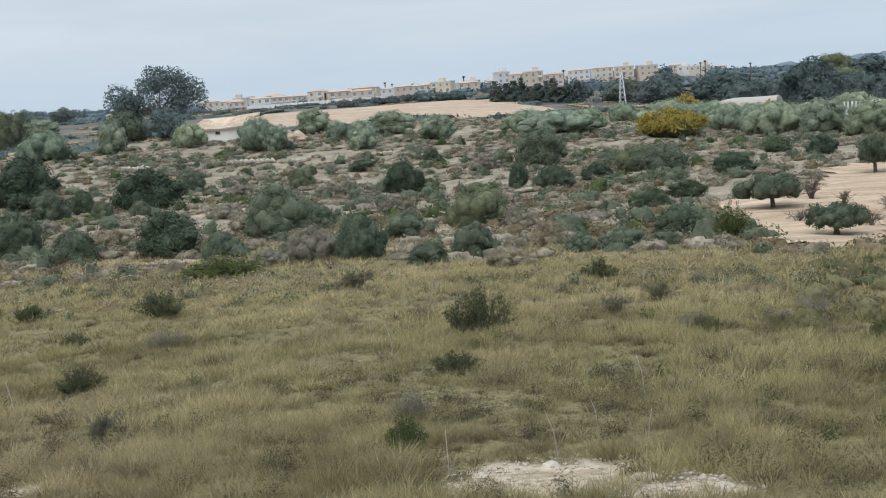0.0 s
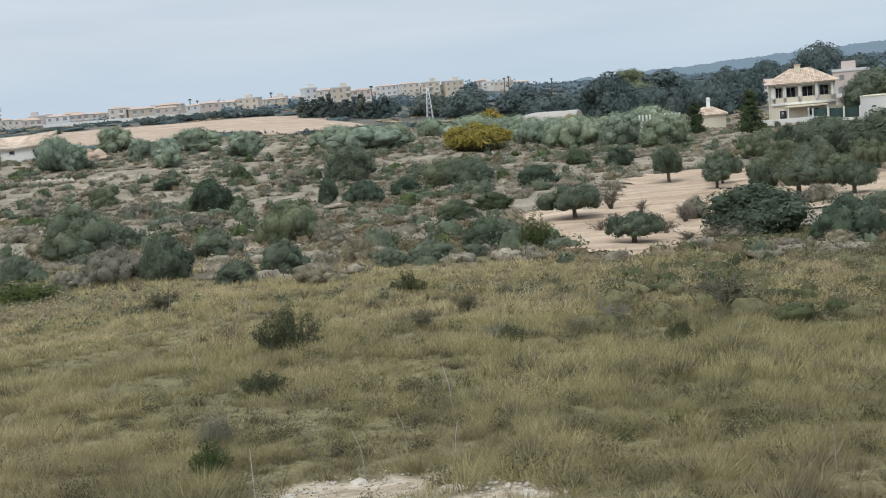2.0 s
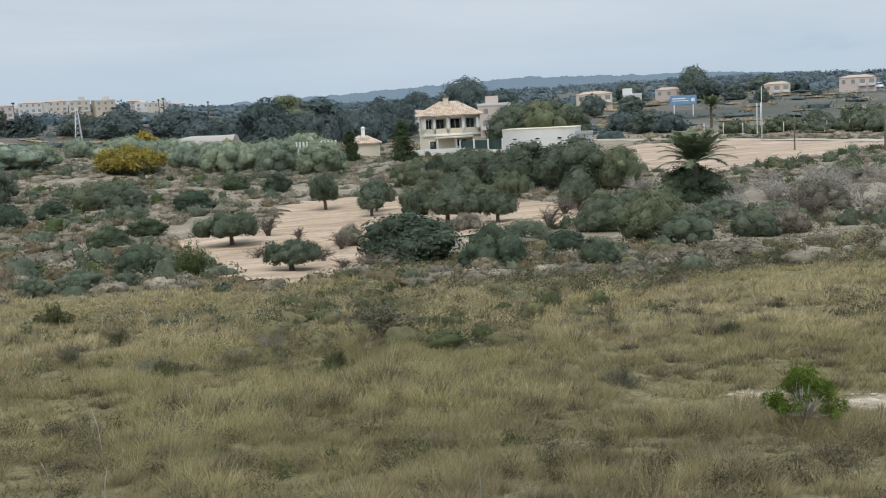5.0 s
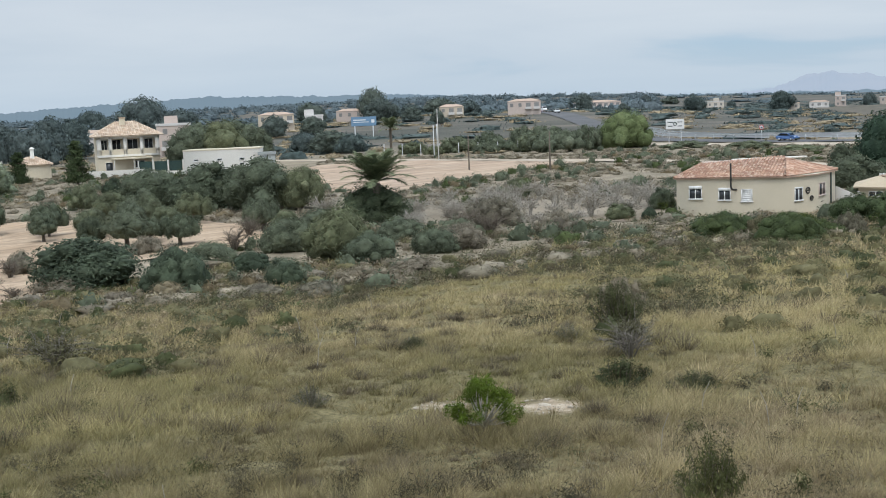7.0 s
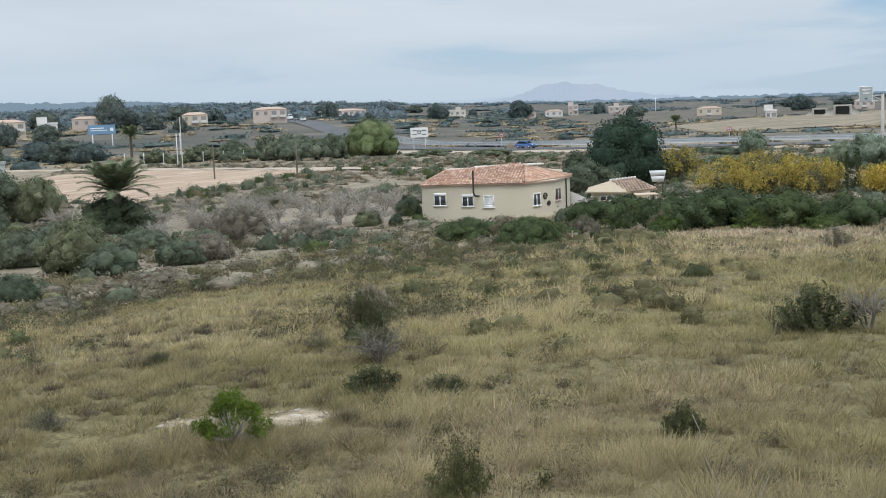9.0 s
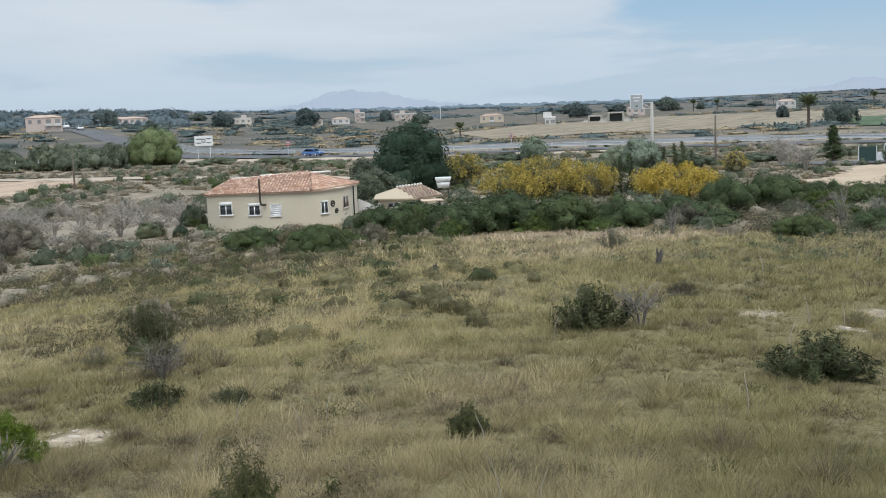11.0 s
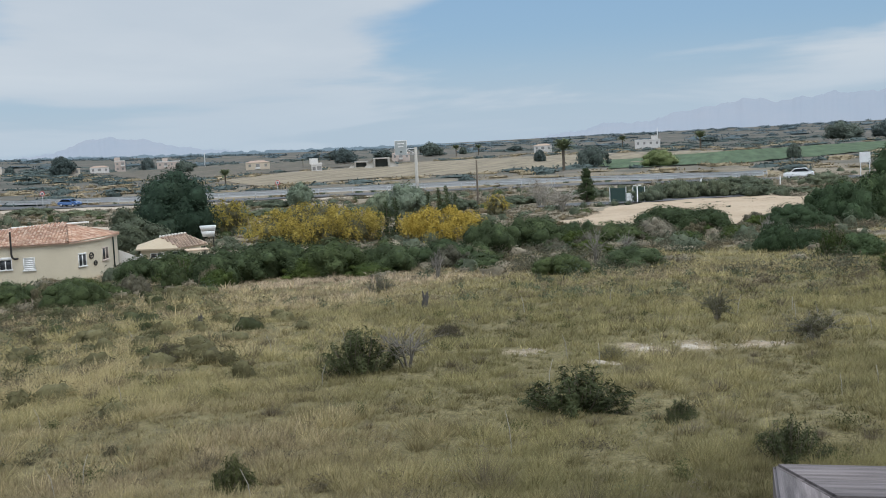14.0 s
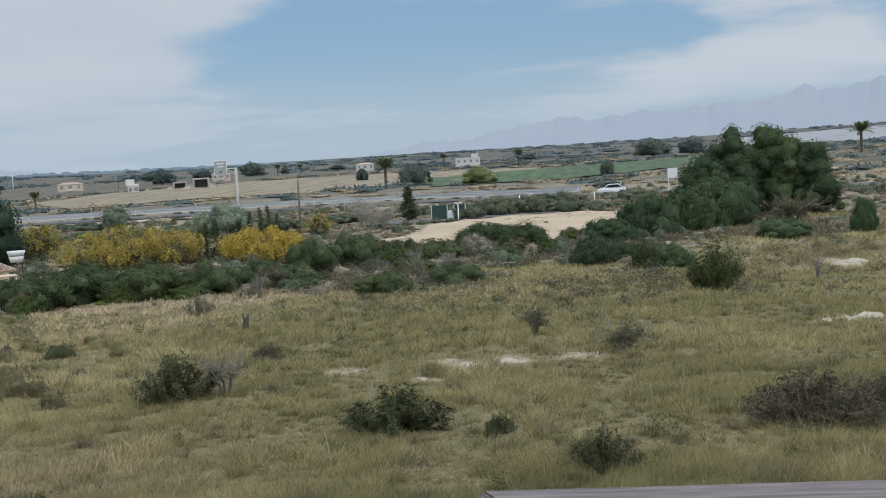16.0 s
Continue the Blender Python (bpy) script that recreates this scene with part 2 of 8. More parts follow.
def ground_material():
    """Zone in the colour attribute: red grass slope, green bare earth, blue far farmland."""
    m, nt, b = material("ground", 0.95, 0.0, 0.15)
    at = nt.nodes.new("ShaderNodeVertexColor")
    at.layer_name = "zone"
    sep = nt.nodes.new("ShaderNodeSeparateColor")
    nt.links.new(at.outputs[0], sep.inputs[0])
    fine = noise_at(nt, 3.2, 6.0, 0.65, "World")
    mid = noise_at(nt, 0.35, 5.0, 0.6, "World")
    big = noise_at(nt, 0.035, 4.0, 0.55, "World")
    scrub = mixed(nt, ramp(nt, fine, [(0.42, (0,) * 3), (0.58, (1,) * 3)]), ramp(nt, mid, [(0.30, (0.145, 0.125, 0.090)), (0.62, (0.235, 0.20, 0.148))]), ramp(nt, mid, [(0.36, (0.185, 0.158, 0.115)), (0.56, (0.265, 0.22, 0.16)), (0.72, (0.44, 0.35, 0.255))]))
    grass = ramp(nt, fine, [(0.30, (0.105, 0.090, 0.045)), (0.52, (0.165, 0.140, 0.070)), (0.72, (0.22, 0.185, 0.10))])
    grit = noise_at(nt, 13.0, 3.0, 0.7, "World")
    grass = mixed(nt, 1.0, grass, ramp(nt, grit, [(0.36, (0.55,) * 3), (0.5, (0.95,) * 3), (0.64, (1.3,) * 3)]), "MULTIPLY")
    earth = ramp(nt, fine, [(0.30, (0.22, 0.17, 0.115)), (0.5, (0.36, 0.285, 0.205)), (0.70, (0.49, 0.415, 0.325))])
    band = noise_at(nt, 1.0, 4.0, 0.6, "World", (0.006, 0.045, 1), turn=0.95)
    farm = ramp(nt, band, [(0.34, (0.072, 0.074, 0.062)), (0.48, (0.098, 0.093, 0.078)), (0.58, (0.128, 0.115, 0.097)), (0.70, (0.20, 0.168, 0.135))])
    col = mixed(nt, sep.outputs[2], scrub, farm)
    col = mixed(nt, sep.outputs[0], col, grass)
    spots = ramp(nt, fine, [(0.44, (0.0,) * 3), (0.56, (1.0,) * 3)])
    soft = mixed(nt, 1.0, sep.outputs[1], spots, "MULTIPLY")
    col = mixed(nt, mixed(nt, 0.75, soft, sep.outputs[1]), col, earth)
    nt.links.new(col, b.inputs["Base Color"])
    bumped(nt, b, fine, 0.7, 0.12)
    return m


def soil_material(name, a, b_, c, furrow=None):
    m, nt, b = material(name, 0.95, 0.0, 0.15)
    n1, n2 = noise_at(nt, 0.16, 5.0, 0.6, "World"), noise_at(nt, 2.4, 5.0, 0.65, "World")
    col = mixed(nt, ramp(nt, n1, [(0.35, (0,) * 3), (0.65, (1,) * 3)]), a, b_)
    col = mixed(nt, ramp(nt, n2, [(0.52, (0,) * 3), (0.72, (0.8,) * 3)]), col, c)
    if furrow:
        streak = noise_at(nt, 1.0, 3.0, 0.6, "World", furrow)
        col = mixed(nt, 0.75, col, ramp(nt, streak, [(0.35, (0.62,) * 3), (0.65, (1.2,) * 3)]), "MULTIPLY")
    nt.links.new(col, b.inputs["Base Color"])
    bumped(nt, b, n2, 0.5, 0.08)
    return m


GRASS, GROUND = grass_material(), ground_material()
CLEARING = soil_material("clearing_soil", (0.36, 0.26, 0.175), (0.44, 0.335, 0.24), (0.26, 0.195, 0.135), (0.12, 0.9, 1))
PLOUGHED = soil_material("ploughed_soil", (0.36, 0.26, 0.185), (0.43, 0.33, 0.245), (0.31, 0.24, 0.175), (0.05, 0.6, 1))
DIRT_TRACK = soil_material("dirt_track", (0.36, 0.295, 0.225), (0.43, 0.37, 0.295), (0.28, 0.235, 0.18))
STUBBLE = soil_material("stubble", (0.263, 0.217, 0.158), (0.232, 0.194, 0.135), (0.155, 0.143, 0.101), (0.03, 0.3, 1))
YARD_SAND = soil_material("yard_sand", (0.37, 0.285, 0.20), (0.44, 0.345, 0.25), (0.27, 0.215, 0.15))
ORCHARD = soil_material("orchard_soil", (0.22, 0.185, 0.14), (0.27, 0.225, 0.17), (0.16, 0.14, 0.105))
FALLOW = soil_material("fallow_soil", (0.112, 0.099, 0.078), (0.142, 0.125, 0.099), (0.086, 0.083, 0.063), (0.02, 0.2, 1))
CROP = soil_material("green_crop", (0.066, 0.101, 0.058), (0.094, 0.129, 0.070), (0.109, 0.117, 0.074), (0.03, 0.5, 1))
SALT = soil_material("salt_flat", (0.248, 0.254, 0.260), (0.285, 0.291, 0.298), (0.223, 0.229, 0.236))
ASPHALT = soil_material("asphalt", (0.095, 0.095, 0.10), (0.13, 0.13, 0.132), (0.08, 0.08, 0.08))
CHALK = rough_coat("chalk_rock", (0.34, 0.295, 0.235), (0.50, 0.445, 0.37), 4, 0.95, 0.8, 18)
RENDER_CREAM = rough_coat("render_cream", (0.62, 0.55, 0.42), (0.70, 0.63, 0.50), 0.7, 0.9, 0.25, 30)
RENDER_WHITE = rough_coat("render_white", (0.70, 0.68, 0.63), (0.78, 0.76, 0.72), 0.6, 0.9, 0.25, 30)
RENDER_PINK = rough_coat("render_pink", (0.60, 0.49, 0.43), (0.67, 0.57, 0.51), 0.4, 0.9, 0.2, 20)
RENDER_GREY = rough_coat("render_grey", (0.36, 0.34, 0.31), (0.47, 0.45, 0.41), 0.8, 0.92, 0.4, 25)
TOWN_CREAM = rough_coat("town_cream", (0.56, 0.50, 0.43), (0.63, 0.57, 0.50), 0.2, 0.9, 0.2, 20)
TOWN_ROSE = rough_coat("town_rose", (0.52, 0.43, 0.38), (0.58, 0.49, 0.44), 0.2, 0.9, 0.2, 20)
TOWN_WHITE = rough_coat("town_white", (0.60, 0.58, 0.56), (0.67, 0.65, 0.63), 0.2, 0.9, 0.2, 20)
TOWN_OCHRE = rough_coat("town_ochre", (0.54, 0.46, 0.36), (0.60, 0.52, 0.42), 0.2, 0.9, 0.2, 20)
PLASTIC_TAN = rough_coat("dusty_plastic_sheet", (0.34, 0.31, 0.265), (0.42, 0.385, 0.335), 0.5, 0.7, 0.2, 20)
TOWN_TILE = rough_coat("town_roof_tile", (0.40, 0.29, 0.225), (0.47, 0.36, 0.29), 0.4, 0.9, 0.3, 20)
ROOF_TAN = rough_coat("tan_roof_coat", (0.42, 0.34, 0.245), (0.50, 0.42, 0.31), 0.9, 0.9, 0.3, 25)
CONCRETE = rough_coat("concrete", (0.40, 0.39, 0.37), (0.52, 0.51, 0.48), 1.5, 0.92, 0.4, 40)
PLASTIC_WHITE = rough_coat("white_upvc", (0.78, 0.78, 0.77), (0.82, 0.82, 0.81), 2, 0.45, 0.05, 20, spec=0.5)
STEEL = rough_coat("galvanised_steel", (0.52, 0.53, 0.54), (0.64, 0.65, 0.66), 5, 0.55, 0.1, 40, metal=0.2, spec=0.5)
IRON_BLACK = rough_coat("black_iron", (0.02, 0.02, 0.02), (0.05, 0.045, 0.04), 6, 0.6, 0.2, 40, spec=0.4)
GREEN_MESH = rough_coat("green_cloth", (0.03, 0.06, 0.055), (0.05, 0.085, 0.075), 2, 0.8, 0.3, 30)
BLUE_PANEL = rough_coat("blue_panel", (0.14, 0.25, 0.38), (0.19, 0.31, 0.44), 2, 0.6, 0.05, 20)
GREY_PANEL = rough_coat("grey_panel", (0.34, 0.37, 0.37), (0.42, 0.45, 0.45), 2, 0.6, 0.05, 20)
WHITE_PANEL = rough_coat("white_panel", (0.72, 0.73, 0.74), (0.80, 0.80, 0.80), 1.5, 0.6, 0.05, 20)
RED_PAINT = rough_coat("red_paint", (0.42, 0.025, 0.03), (0.50, 0.04, 0.04), 2, 0.3, 0.02, 20, spec=0.6)
BLUE_PAINT = rough_coat("blue_paint", (0.05, 0.12, 0.30), (0.08, 0.17, 0.38), 2, 0.3, 0.02, 20, spec=0.6)
WHITE_PAINT = rough_coat("white_paint", (0.72, 0.73, 0.74), (0.80, 0.80, 0.81), 2, 0.3, 0.02, 20, spec=0.6)
DARK_PAINT = rough_coat("dark_paint", (0.03, 0.05, 0.05), (0.05, 0.07, 0.07), 2, 0.3, 0.02, 20, spec=0.6)
RUBBER = rough_coat("rubber", (0.02, 0.02, 0.02), (0.035, 0.035, 0.035), 5, 0.9, 0.2, 40)
GLASS = glass_dark("dark_glass")
# glass of far windows, with the haze of distance put in as paler grey
GLASS_FAR = rough_coat("hazed_glass", (0.20, 0.20, 0.20), (0.30, 0.29, 0.28), 0.5, 0.3, 0.0, 4)


def tile_material(name, a, b_, c):
    m, nt, b = material(name, 0.88, 0.0, 0.25)
    geo = nt.nodes.new("ShaderNodeNewGeometry")
    col = ramp(nt, geo.outputs["Random Per Island"], [(0.0, a), (0.5, b_), (1.0, c)])
    n = noise_at(nt, 0.8, 5.0)
    col = mixed(nt, 0.7, col, ramp(nt, n, [(0.35, (0.70, 0.70, 0.72)), (0.7, (1.15, 1.12, 1.08))]), "MULTIPLY")
    nt.links.new(col, b.inputs["Base Color"])
    bumped(nt, b, noise_at(nt, 30, 3), 0.3)
    return m


TILE_RED = tile_material("terracotta_tile", (0.31, 0.17, 0.115), (0.43, 0.265, 0.185), (0.55, 0.40, 0.31))
TILE_TAN = tile_material("pale_clay_tile", (0.42, 0.31, 0.22), (0.52, 0.40, 0.30), (0.60, 0.49, 0.38))
TILE_BROWN = tile_material("brown_tile", (0.20, 0.14, 0.11), (0.28, 0.20, 0.15), (0.36, 0.26, 0.2))


def wood_material():
    m, nt, b = material("weathered_wood", 0.8, 0.0, 0.3)
    n = noise_at(nt, 5.0, 6.0, 0.65, "Object", (1.2, 22, 22))
    n2 = noise_at(nt, 3.0, 4.0, 0.6, "Object", (0.6, 3, 3))
    col = ramp(nt, n, [(0.28, (0.055, 0.047, 0.045)), (0.5, (0.14, 0.122, 0.118)), (0.72, (0.25, 0.22, 0.215))])
    col = mixed(nt, 0.8, col, ramp(nt, n2, [(0.35, (0.72, 0.72, 0.76)), (0.68, (1.2, 1.15, 1.15))]), "MULTIPLY")
    nt.links.new(col, b.inputs["Base Color"])
    bumped(nt, b, n, 0.6, 0.004)
    return m


WOOD = wood_material()

# ---- kit ----
class Geo:
    """Collects points and faces, and turns them into one mesh."""

    def __init__(self):
        self.v, self.f, self.n = [], [], 0

    def add(self, verts, *faces):
        verts = np.asarray(verts, float).reshape(-1, 3)
        for f in faces:
            f = np.asarray(f, int)
            if len(f):
                self.f.append(f + self.n)
        self.v.append(verts)
        self.n += len(verts)

    def box(self, centre, size, turn=0.0, taper=1.0):
        s = np.array([[x, y, z] for z in (-1, 1) for y in (-1, 1) for x in (-1, 1)], float) * 0.5
        s[4:, :2] *= taper
        s *= size
        c, n = math.cos(turn), math.sin(turn)
        s = s @ np.array([[c, n, 0], [-n, c, 0], [0, 0, 1]])
        self.add(s + centre, [[0, 2, 3, 1], [4, 5, 7, 6], [0, 1, 5, 4], [1, 3, 7, 5], [3, 2, 6, 7], [2, 0, 4, 6]])

    def tube(self, points, radii, sides=6):
        p = np.asarray(points, float)
        k = len(p)
        tan = np.gradient(p, axis=0)
        tan /= np.linalg.norm(tan, axis=1, keepdims=True) + 1e-9
        ref = np.where(np.abs(tan[:, 2:3]) > 0.9, [[1.0, 0, 0]], [[0, 0, 1.0]])
        a = np.cross(tan, ref)
        a /= np.linalg.norm(a, axis=1, keepdims=True) + 1e-9
        b = np.cross(tan, a)
        th = np.linspace(0, 2 * np.pi, sides, endpoint=False)
        r = np.asarray(radii, float).reshape(-1, 1, 1) * np.ones((k, 1, 1))
        ring = p[:, None] + r * (np.cos(th)[None, :, None] * a[:, None] + np.sin(th)[None, :, None] * b[:, None])
        i = np.arange(k - 1)[:, None] * sides
        j = np.arange(sides)[None]
        q = np.stack([i + j, i + (j + 1) % sides, i + sides + (j + 1) % sides, i + sides + j], -1).reshape(-1, 4)
        top = np.concatenate([ring.reshape(-1, 3), p[-1:]])
        e = (k - 1) * sides
        cap = [[e + s, e + (s + 1) % sides, k * sides] for s in range(sides)]
        self.add(top, q, cap)

    def leaves(self, at, out, size, ratio=0.5, rng=None, wild=0.6, plain=False):
        """Leaf diamonds at the points, facing out more or less."""
        n = len(at)
        nrm = out + rng.normal(0, wild, (n, 3))
        nrm /= np.linalg.norm(nrm, axis=1, keepdims=True) + 1e-9
        t = rng.normal(0, 1, (n, 3))
        t -= nrm * (t * nrm).sum(1, keepdims=True)
        t /= np.linalg.norm(t, axis=1, keepdims=True) + 1e-9
        s = np.cross(nrm, t)
        a = (size * rng.uniform(0.6, 1.4, n))[:, None]
        quad = np.stack([at - a * t, at + a * ratio * s + 0.12 * a * nrm, at + a * t, at - a * ratio * s + 0.12 * a * nrm], 1)
        if plain:
            self.add(quad[:, :3].reshape(-1, 3), np.arange(3 * n).reshape(-1, 3))
            return
        self.add(quad.reshape(-1, 3), np.arange(4 * n).reshape(-1, 4))

    def mesh(self, name, mat, smooth=False):
        me = bpy.data.meshes.new(name)
        v = np.concatenate(self.v)
        me.vertices.add(len(v))
        me.vertices.foreach_set("co", v.astype(np.float32).ravel())
        loops = np.concatenate([f.ravel() for f in self.f])
        total = np.concatenate([np.full(len(f), f.shape[1]) for f in self.f])
        start = np.concatenate([[0], np.cumsum(total)[:-1]])
        me.loops.add(len(loops))
        me.loops.foreach_set("vertex_index", loops.astype(np.int32))
        me.polygons.add(len(total))
        me.polygons.foreach_set("loop_start", start.astype(np.int32))
        me.polygons.foreach_set("loop_total", total.astype(np.int32))
        if smooth:
            me.polygons.foreach_set("use_smooth", np.ones(len(total), bool))
        me.materials.append(mat)
        me.update(calc_edges=True)
        me.validate()
        return me


def empty(name, label, category, group="", kind="", at=None):
    ob = new(name)
    ob.empty_display_size = 0.2
    if at:
        ob.location = at
    return tagged(ob, label, category, group, kind)


def piece(name, me, parent, label=""):
    """A mesh as one part under its thing."""
    ob = new(name, me)
    ob.parent = parent
    return tagged(ob, label)


def part(name, bm, mat, parent, label=""):
    me = bpy.data.meshes.new(name)
    bm.to_mesh(me)
    bm.free()
    me.materials.append(mat)
    return piece(name, me, parent, label)


def boxed(name, centre, size, mat, parent, bevel=0.0, turn=0.0, label=""):
    """A box as a part, its edges broken where it has a bevel."""
    bm = bmesh.new()
    bmesh.ops.create_cube(bm, size=1.0)
    bmesh.ops.scale(bm, vec=size, verts=bm.verts)
    if bevel:
        bmesh.ops.bevel(bm, geom=bm.edges[:], offset=bevel, segments=2, affect="EDGES", profile=0.5)
    bmesh.ops.rotate(bm, cent=(0, 0, 0), matrix=Matrix.Rotation(turn, 3, "Z"), verts=bm.verts)
    bmesh.ops.translate(bm, vec=centre, verts=bm.verts)
    return part(name, bm, mat, parent, label)


def spot(x, y, turn=0.0, sx=1.0, sz=1.0, sy=None, sink=0.0):
    """The pose of a thing that stands on the ground."""
    return Matrix.Translation((x, y, ground_z(x, y) - sink)) @ Matrix.Rotation(turn, 4, "Z") @ Matrix.Diagonal((sx, sy or sx, sz, 1))


# ---- the ground ----
def ease(a, b, x):
    t = np.clip((np.asarray(x, float) - a) / (b - a), 0, 1)
    return t * t * (3 - 2 * t)


SLOPE_R = (0, 2.2, 10, 14, 20, 31, 50, 75, 95, 120, 1e5)
SLOPE_Z = (-1.42, -1.42, -4.3, -4.75, -5.2, -5.9, -7.0, -8.4, -8.9, -9, -9)


def slope_range(x, y):
    """The distance down the slope, 95 and more on the plain."""
    r, az = np.hypot(x, y), np.degrees(np.arctan2(x, y))
    k = np.interp(az, (-40, -20, 0, 20, 38, 52, 64, 180), (0.9, 0.86, 0.78, 0.66, 0.66, 0.85, 1, 1))
    return np.where(r > 14, 14 + (r - 14) / k, r)


def ground_height(x, y):
    x, y = np.asarray(x, float), np.asarray(y, float)
    r, az = np.hypot(x, y), np.degrees(np.arctan2(x, y))
    z = np.interp(slope_range(x, y), SLOPE_R, SLOPE_Z)
    z = z + (1 - ease(-2, 16, az)) * (4.6 * ease(120, 215, r) + 6.5 * ease(330, 520, r))
    z = z + np.interp(az, (-40, -20, -10, 0, 12, 20, 30, 42, 60, 75), (24, 18, 5, 0, 2, 8, 14, 14, 5, 0)) * ease(700, 1500, r)
    z = z + np.interp(az, (-16, -10, 0, 6, 10, 13, 17, 22), (0, 3, 3, 8, 13, 12, 6, 0)) * ease(480, 840, r)
    z = z + np.interp(az, (20, 30, 40, 48, 54, 60, 66), (0, 4, 6, 5.4, 2.5, 0.5, 0)) * ease(280, 440, r)
    z = z + np.interp(az, (72, 78, 84, 92, 98, 104, 112, 130), (0, 2, 6, 8, 11, 16, 17, 0)) * ease(900, 2300, r)
    amp = 0.10 * ease(8, 25, r) + 0.25 * ease(400, 900, r)
    z = z + amp * (np.sin(x * 0.55 + 1.3 * np.sin(y * 0.31)) * np.sin(y * 0.47 + 0.8 * np.sin(x * 0.23)) + 0.5 * np.sin(x * 1.7) * np.sin(y * 1.45 + 1))
    return z + EYE


def ground_z(x, y):
    return float(ground_height(x, y))


def bare(x, y):
    """How bare the ground is of plants, 0 to 1: chalky patches."""
    out = np.zeros_like(np.asarray(x, float))
    wob = 0.35 * np.sin(x * 2.1 + 2 * np.sin(y * 1.3)) + 0.3 * np.sin(y * 2.9 + x) + 0.5 * np.sin(x * 5.3 + 2 * np.sin(y * 4.1)) * np.sin(y * 6.1 + x)
    for px, py, rx, ry in BARE:
        d = np.hypot((x - px) / rx, (y - py) / ry) + wob * 0.5
        out = np.maximum(out, 1 - ease(0.6, 1.1, d))
    return out


BARE = [(0.7, 13.2, 1.35, 1.1), (1.9, 12.4, 1.0, 0.6), (-6.5, 15.2, 0.5, 0.5), (-3.1, 77.2, 3.0, 3.0), (-22.6, 106.9, 4.0, 4.0), (13.4, 15.7, 0.35, 0.5),
        (14.4, 14.0, 0.5, 0.6), (31.6, 5.4, 0.9, 0.4), (29.8, 3.2, 0.6, 0.5), (32.0, 2.4, 0.9, 0.7), (32.9, 0.8, 0.8, 0.7), (41.0, -10.6, 1.5, 1.3),
        (31.5, 5.7, 0.5, 0.4), (-3.1, 66.2, 2.5, 2.0), (75.4, -19.3, 4.0, 1.5), (33.2, -1.0, 0.8, 0.8), (-18.4, 69.1, 3.0, 1.6)]


def make_ground():
    az = np.radians(np.concatenate([np.arange(-28, 112, 0.5), np.arange(112, 332, 5.0)]))
    r = np.concatenate([[0.4, 1, 2, 3, 4.5, 6, 8], np.geomspace(9.5, 4600, 280)])
    A, Rr = np.meshgrid(az, r)
    x, y = Rr * np.sin(A), Rr * np.cos(A)
    z = ground_height(x, y)
    n, m = len(az), len(r)
    g = Geo()
    i, j = np.meshgrid(np.arange(m - 1), np.arange(n), indexing="ij")
    q = np.stack([i * n + j, i * n + (j + 1) % n, (i + 1) * n + (j + 1) % n, (i + 1) * n + j], -1).reshape(-1, 4)[:, ::-1]
    verts = np.concatenate([np.stack([x, y, z], -1).reshape(-1, 3), [[0, 0, ground_height(0, 0)]]])
    g.add(verts, q, [[n * m, (k + 1) % n, k] for k in range(n)])
    me = g.mesh("ground", GROUND, True)
    s = slope_range(verts[:, 0], verts[:, 1])
    rr = np.hypot(verts[:, 0], verts[:, 1])
    wob = 6 * np.sin(verts[:, 0] * 0.21 + np.sin(verts[:, 1] * 0.13)) + 4 * np.sin(verts[:, 1] * 0.37)
    zone = np.ones((len(verts), 4), np.float32)
    zone[:, 0] = 1 - ease(74, 92, s + wob)
    zone[:, 1] = bare(verts[:, 0], verts[:, 1])
    zone[:, 2] = ease(210, 330, rr + wob * 3)
    layer = me.color_attributes.new("zone", "FLOAT_COLOR", "POINT")
    layer.data.foreach_set("color", zone.ravel())
    return tagged(new("ground", me), "dry grassy hillside falling to a flat scrub plain", "ground", kind="structure")


ground = make_ground()
SHEETS = []


def inside(poly, x, y):
    x, y = np.asarray(x, float), np.asarray(y, float)
    hit = np.zeros(x.shape, bool)
    for (ax, ay), (bx, by) in zip(poly, poly[1:] + poly[:1]):
        c = (ay > y) != (by > y)
        hit ^= c & (x < (bx - ax) * (y - ay) / (by - ay + 1e-12) + ax)
    return hit


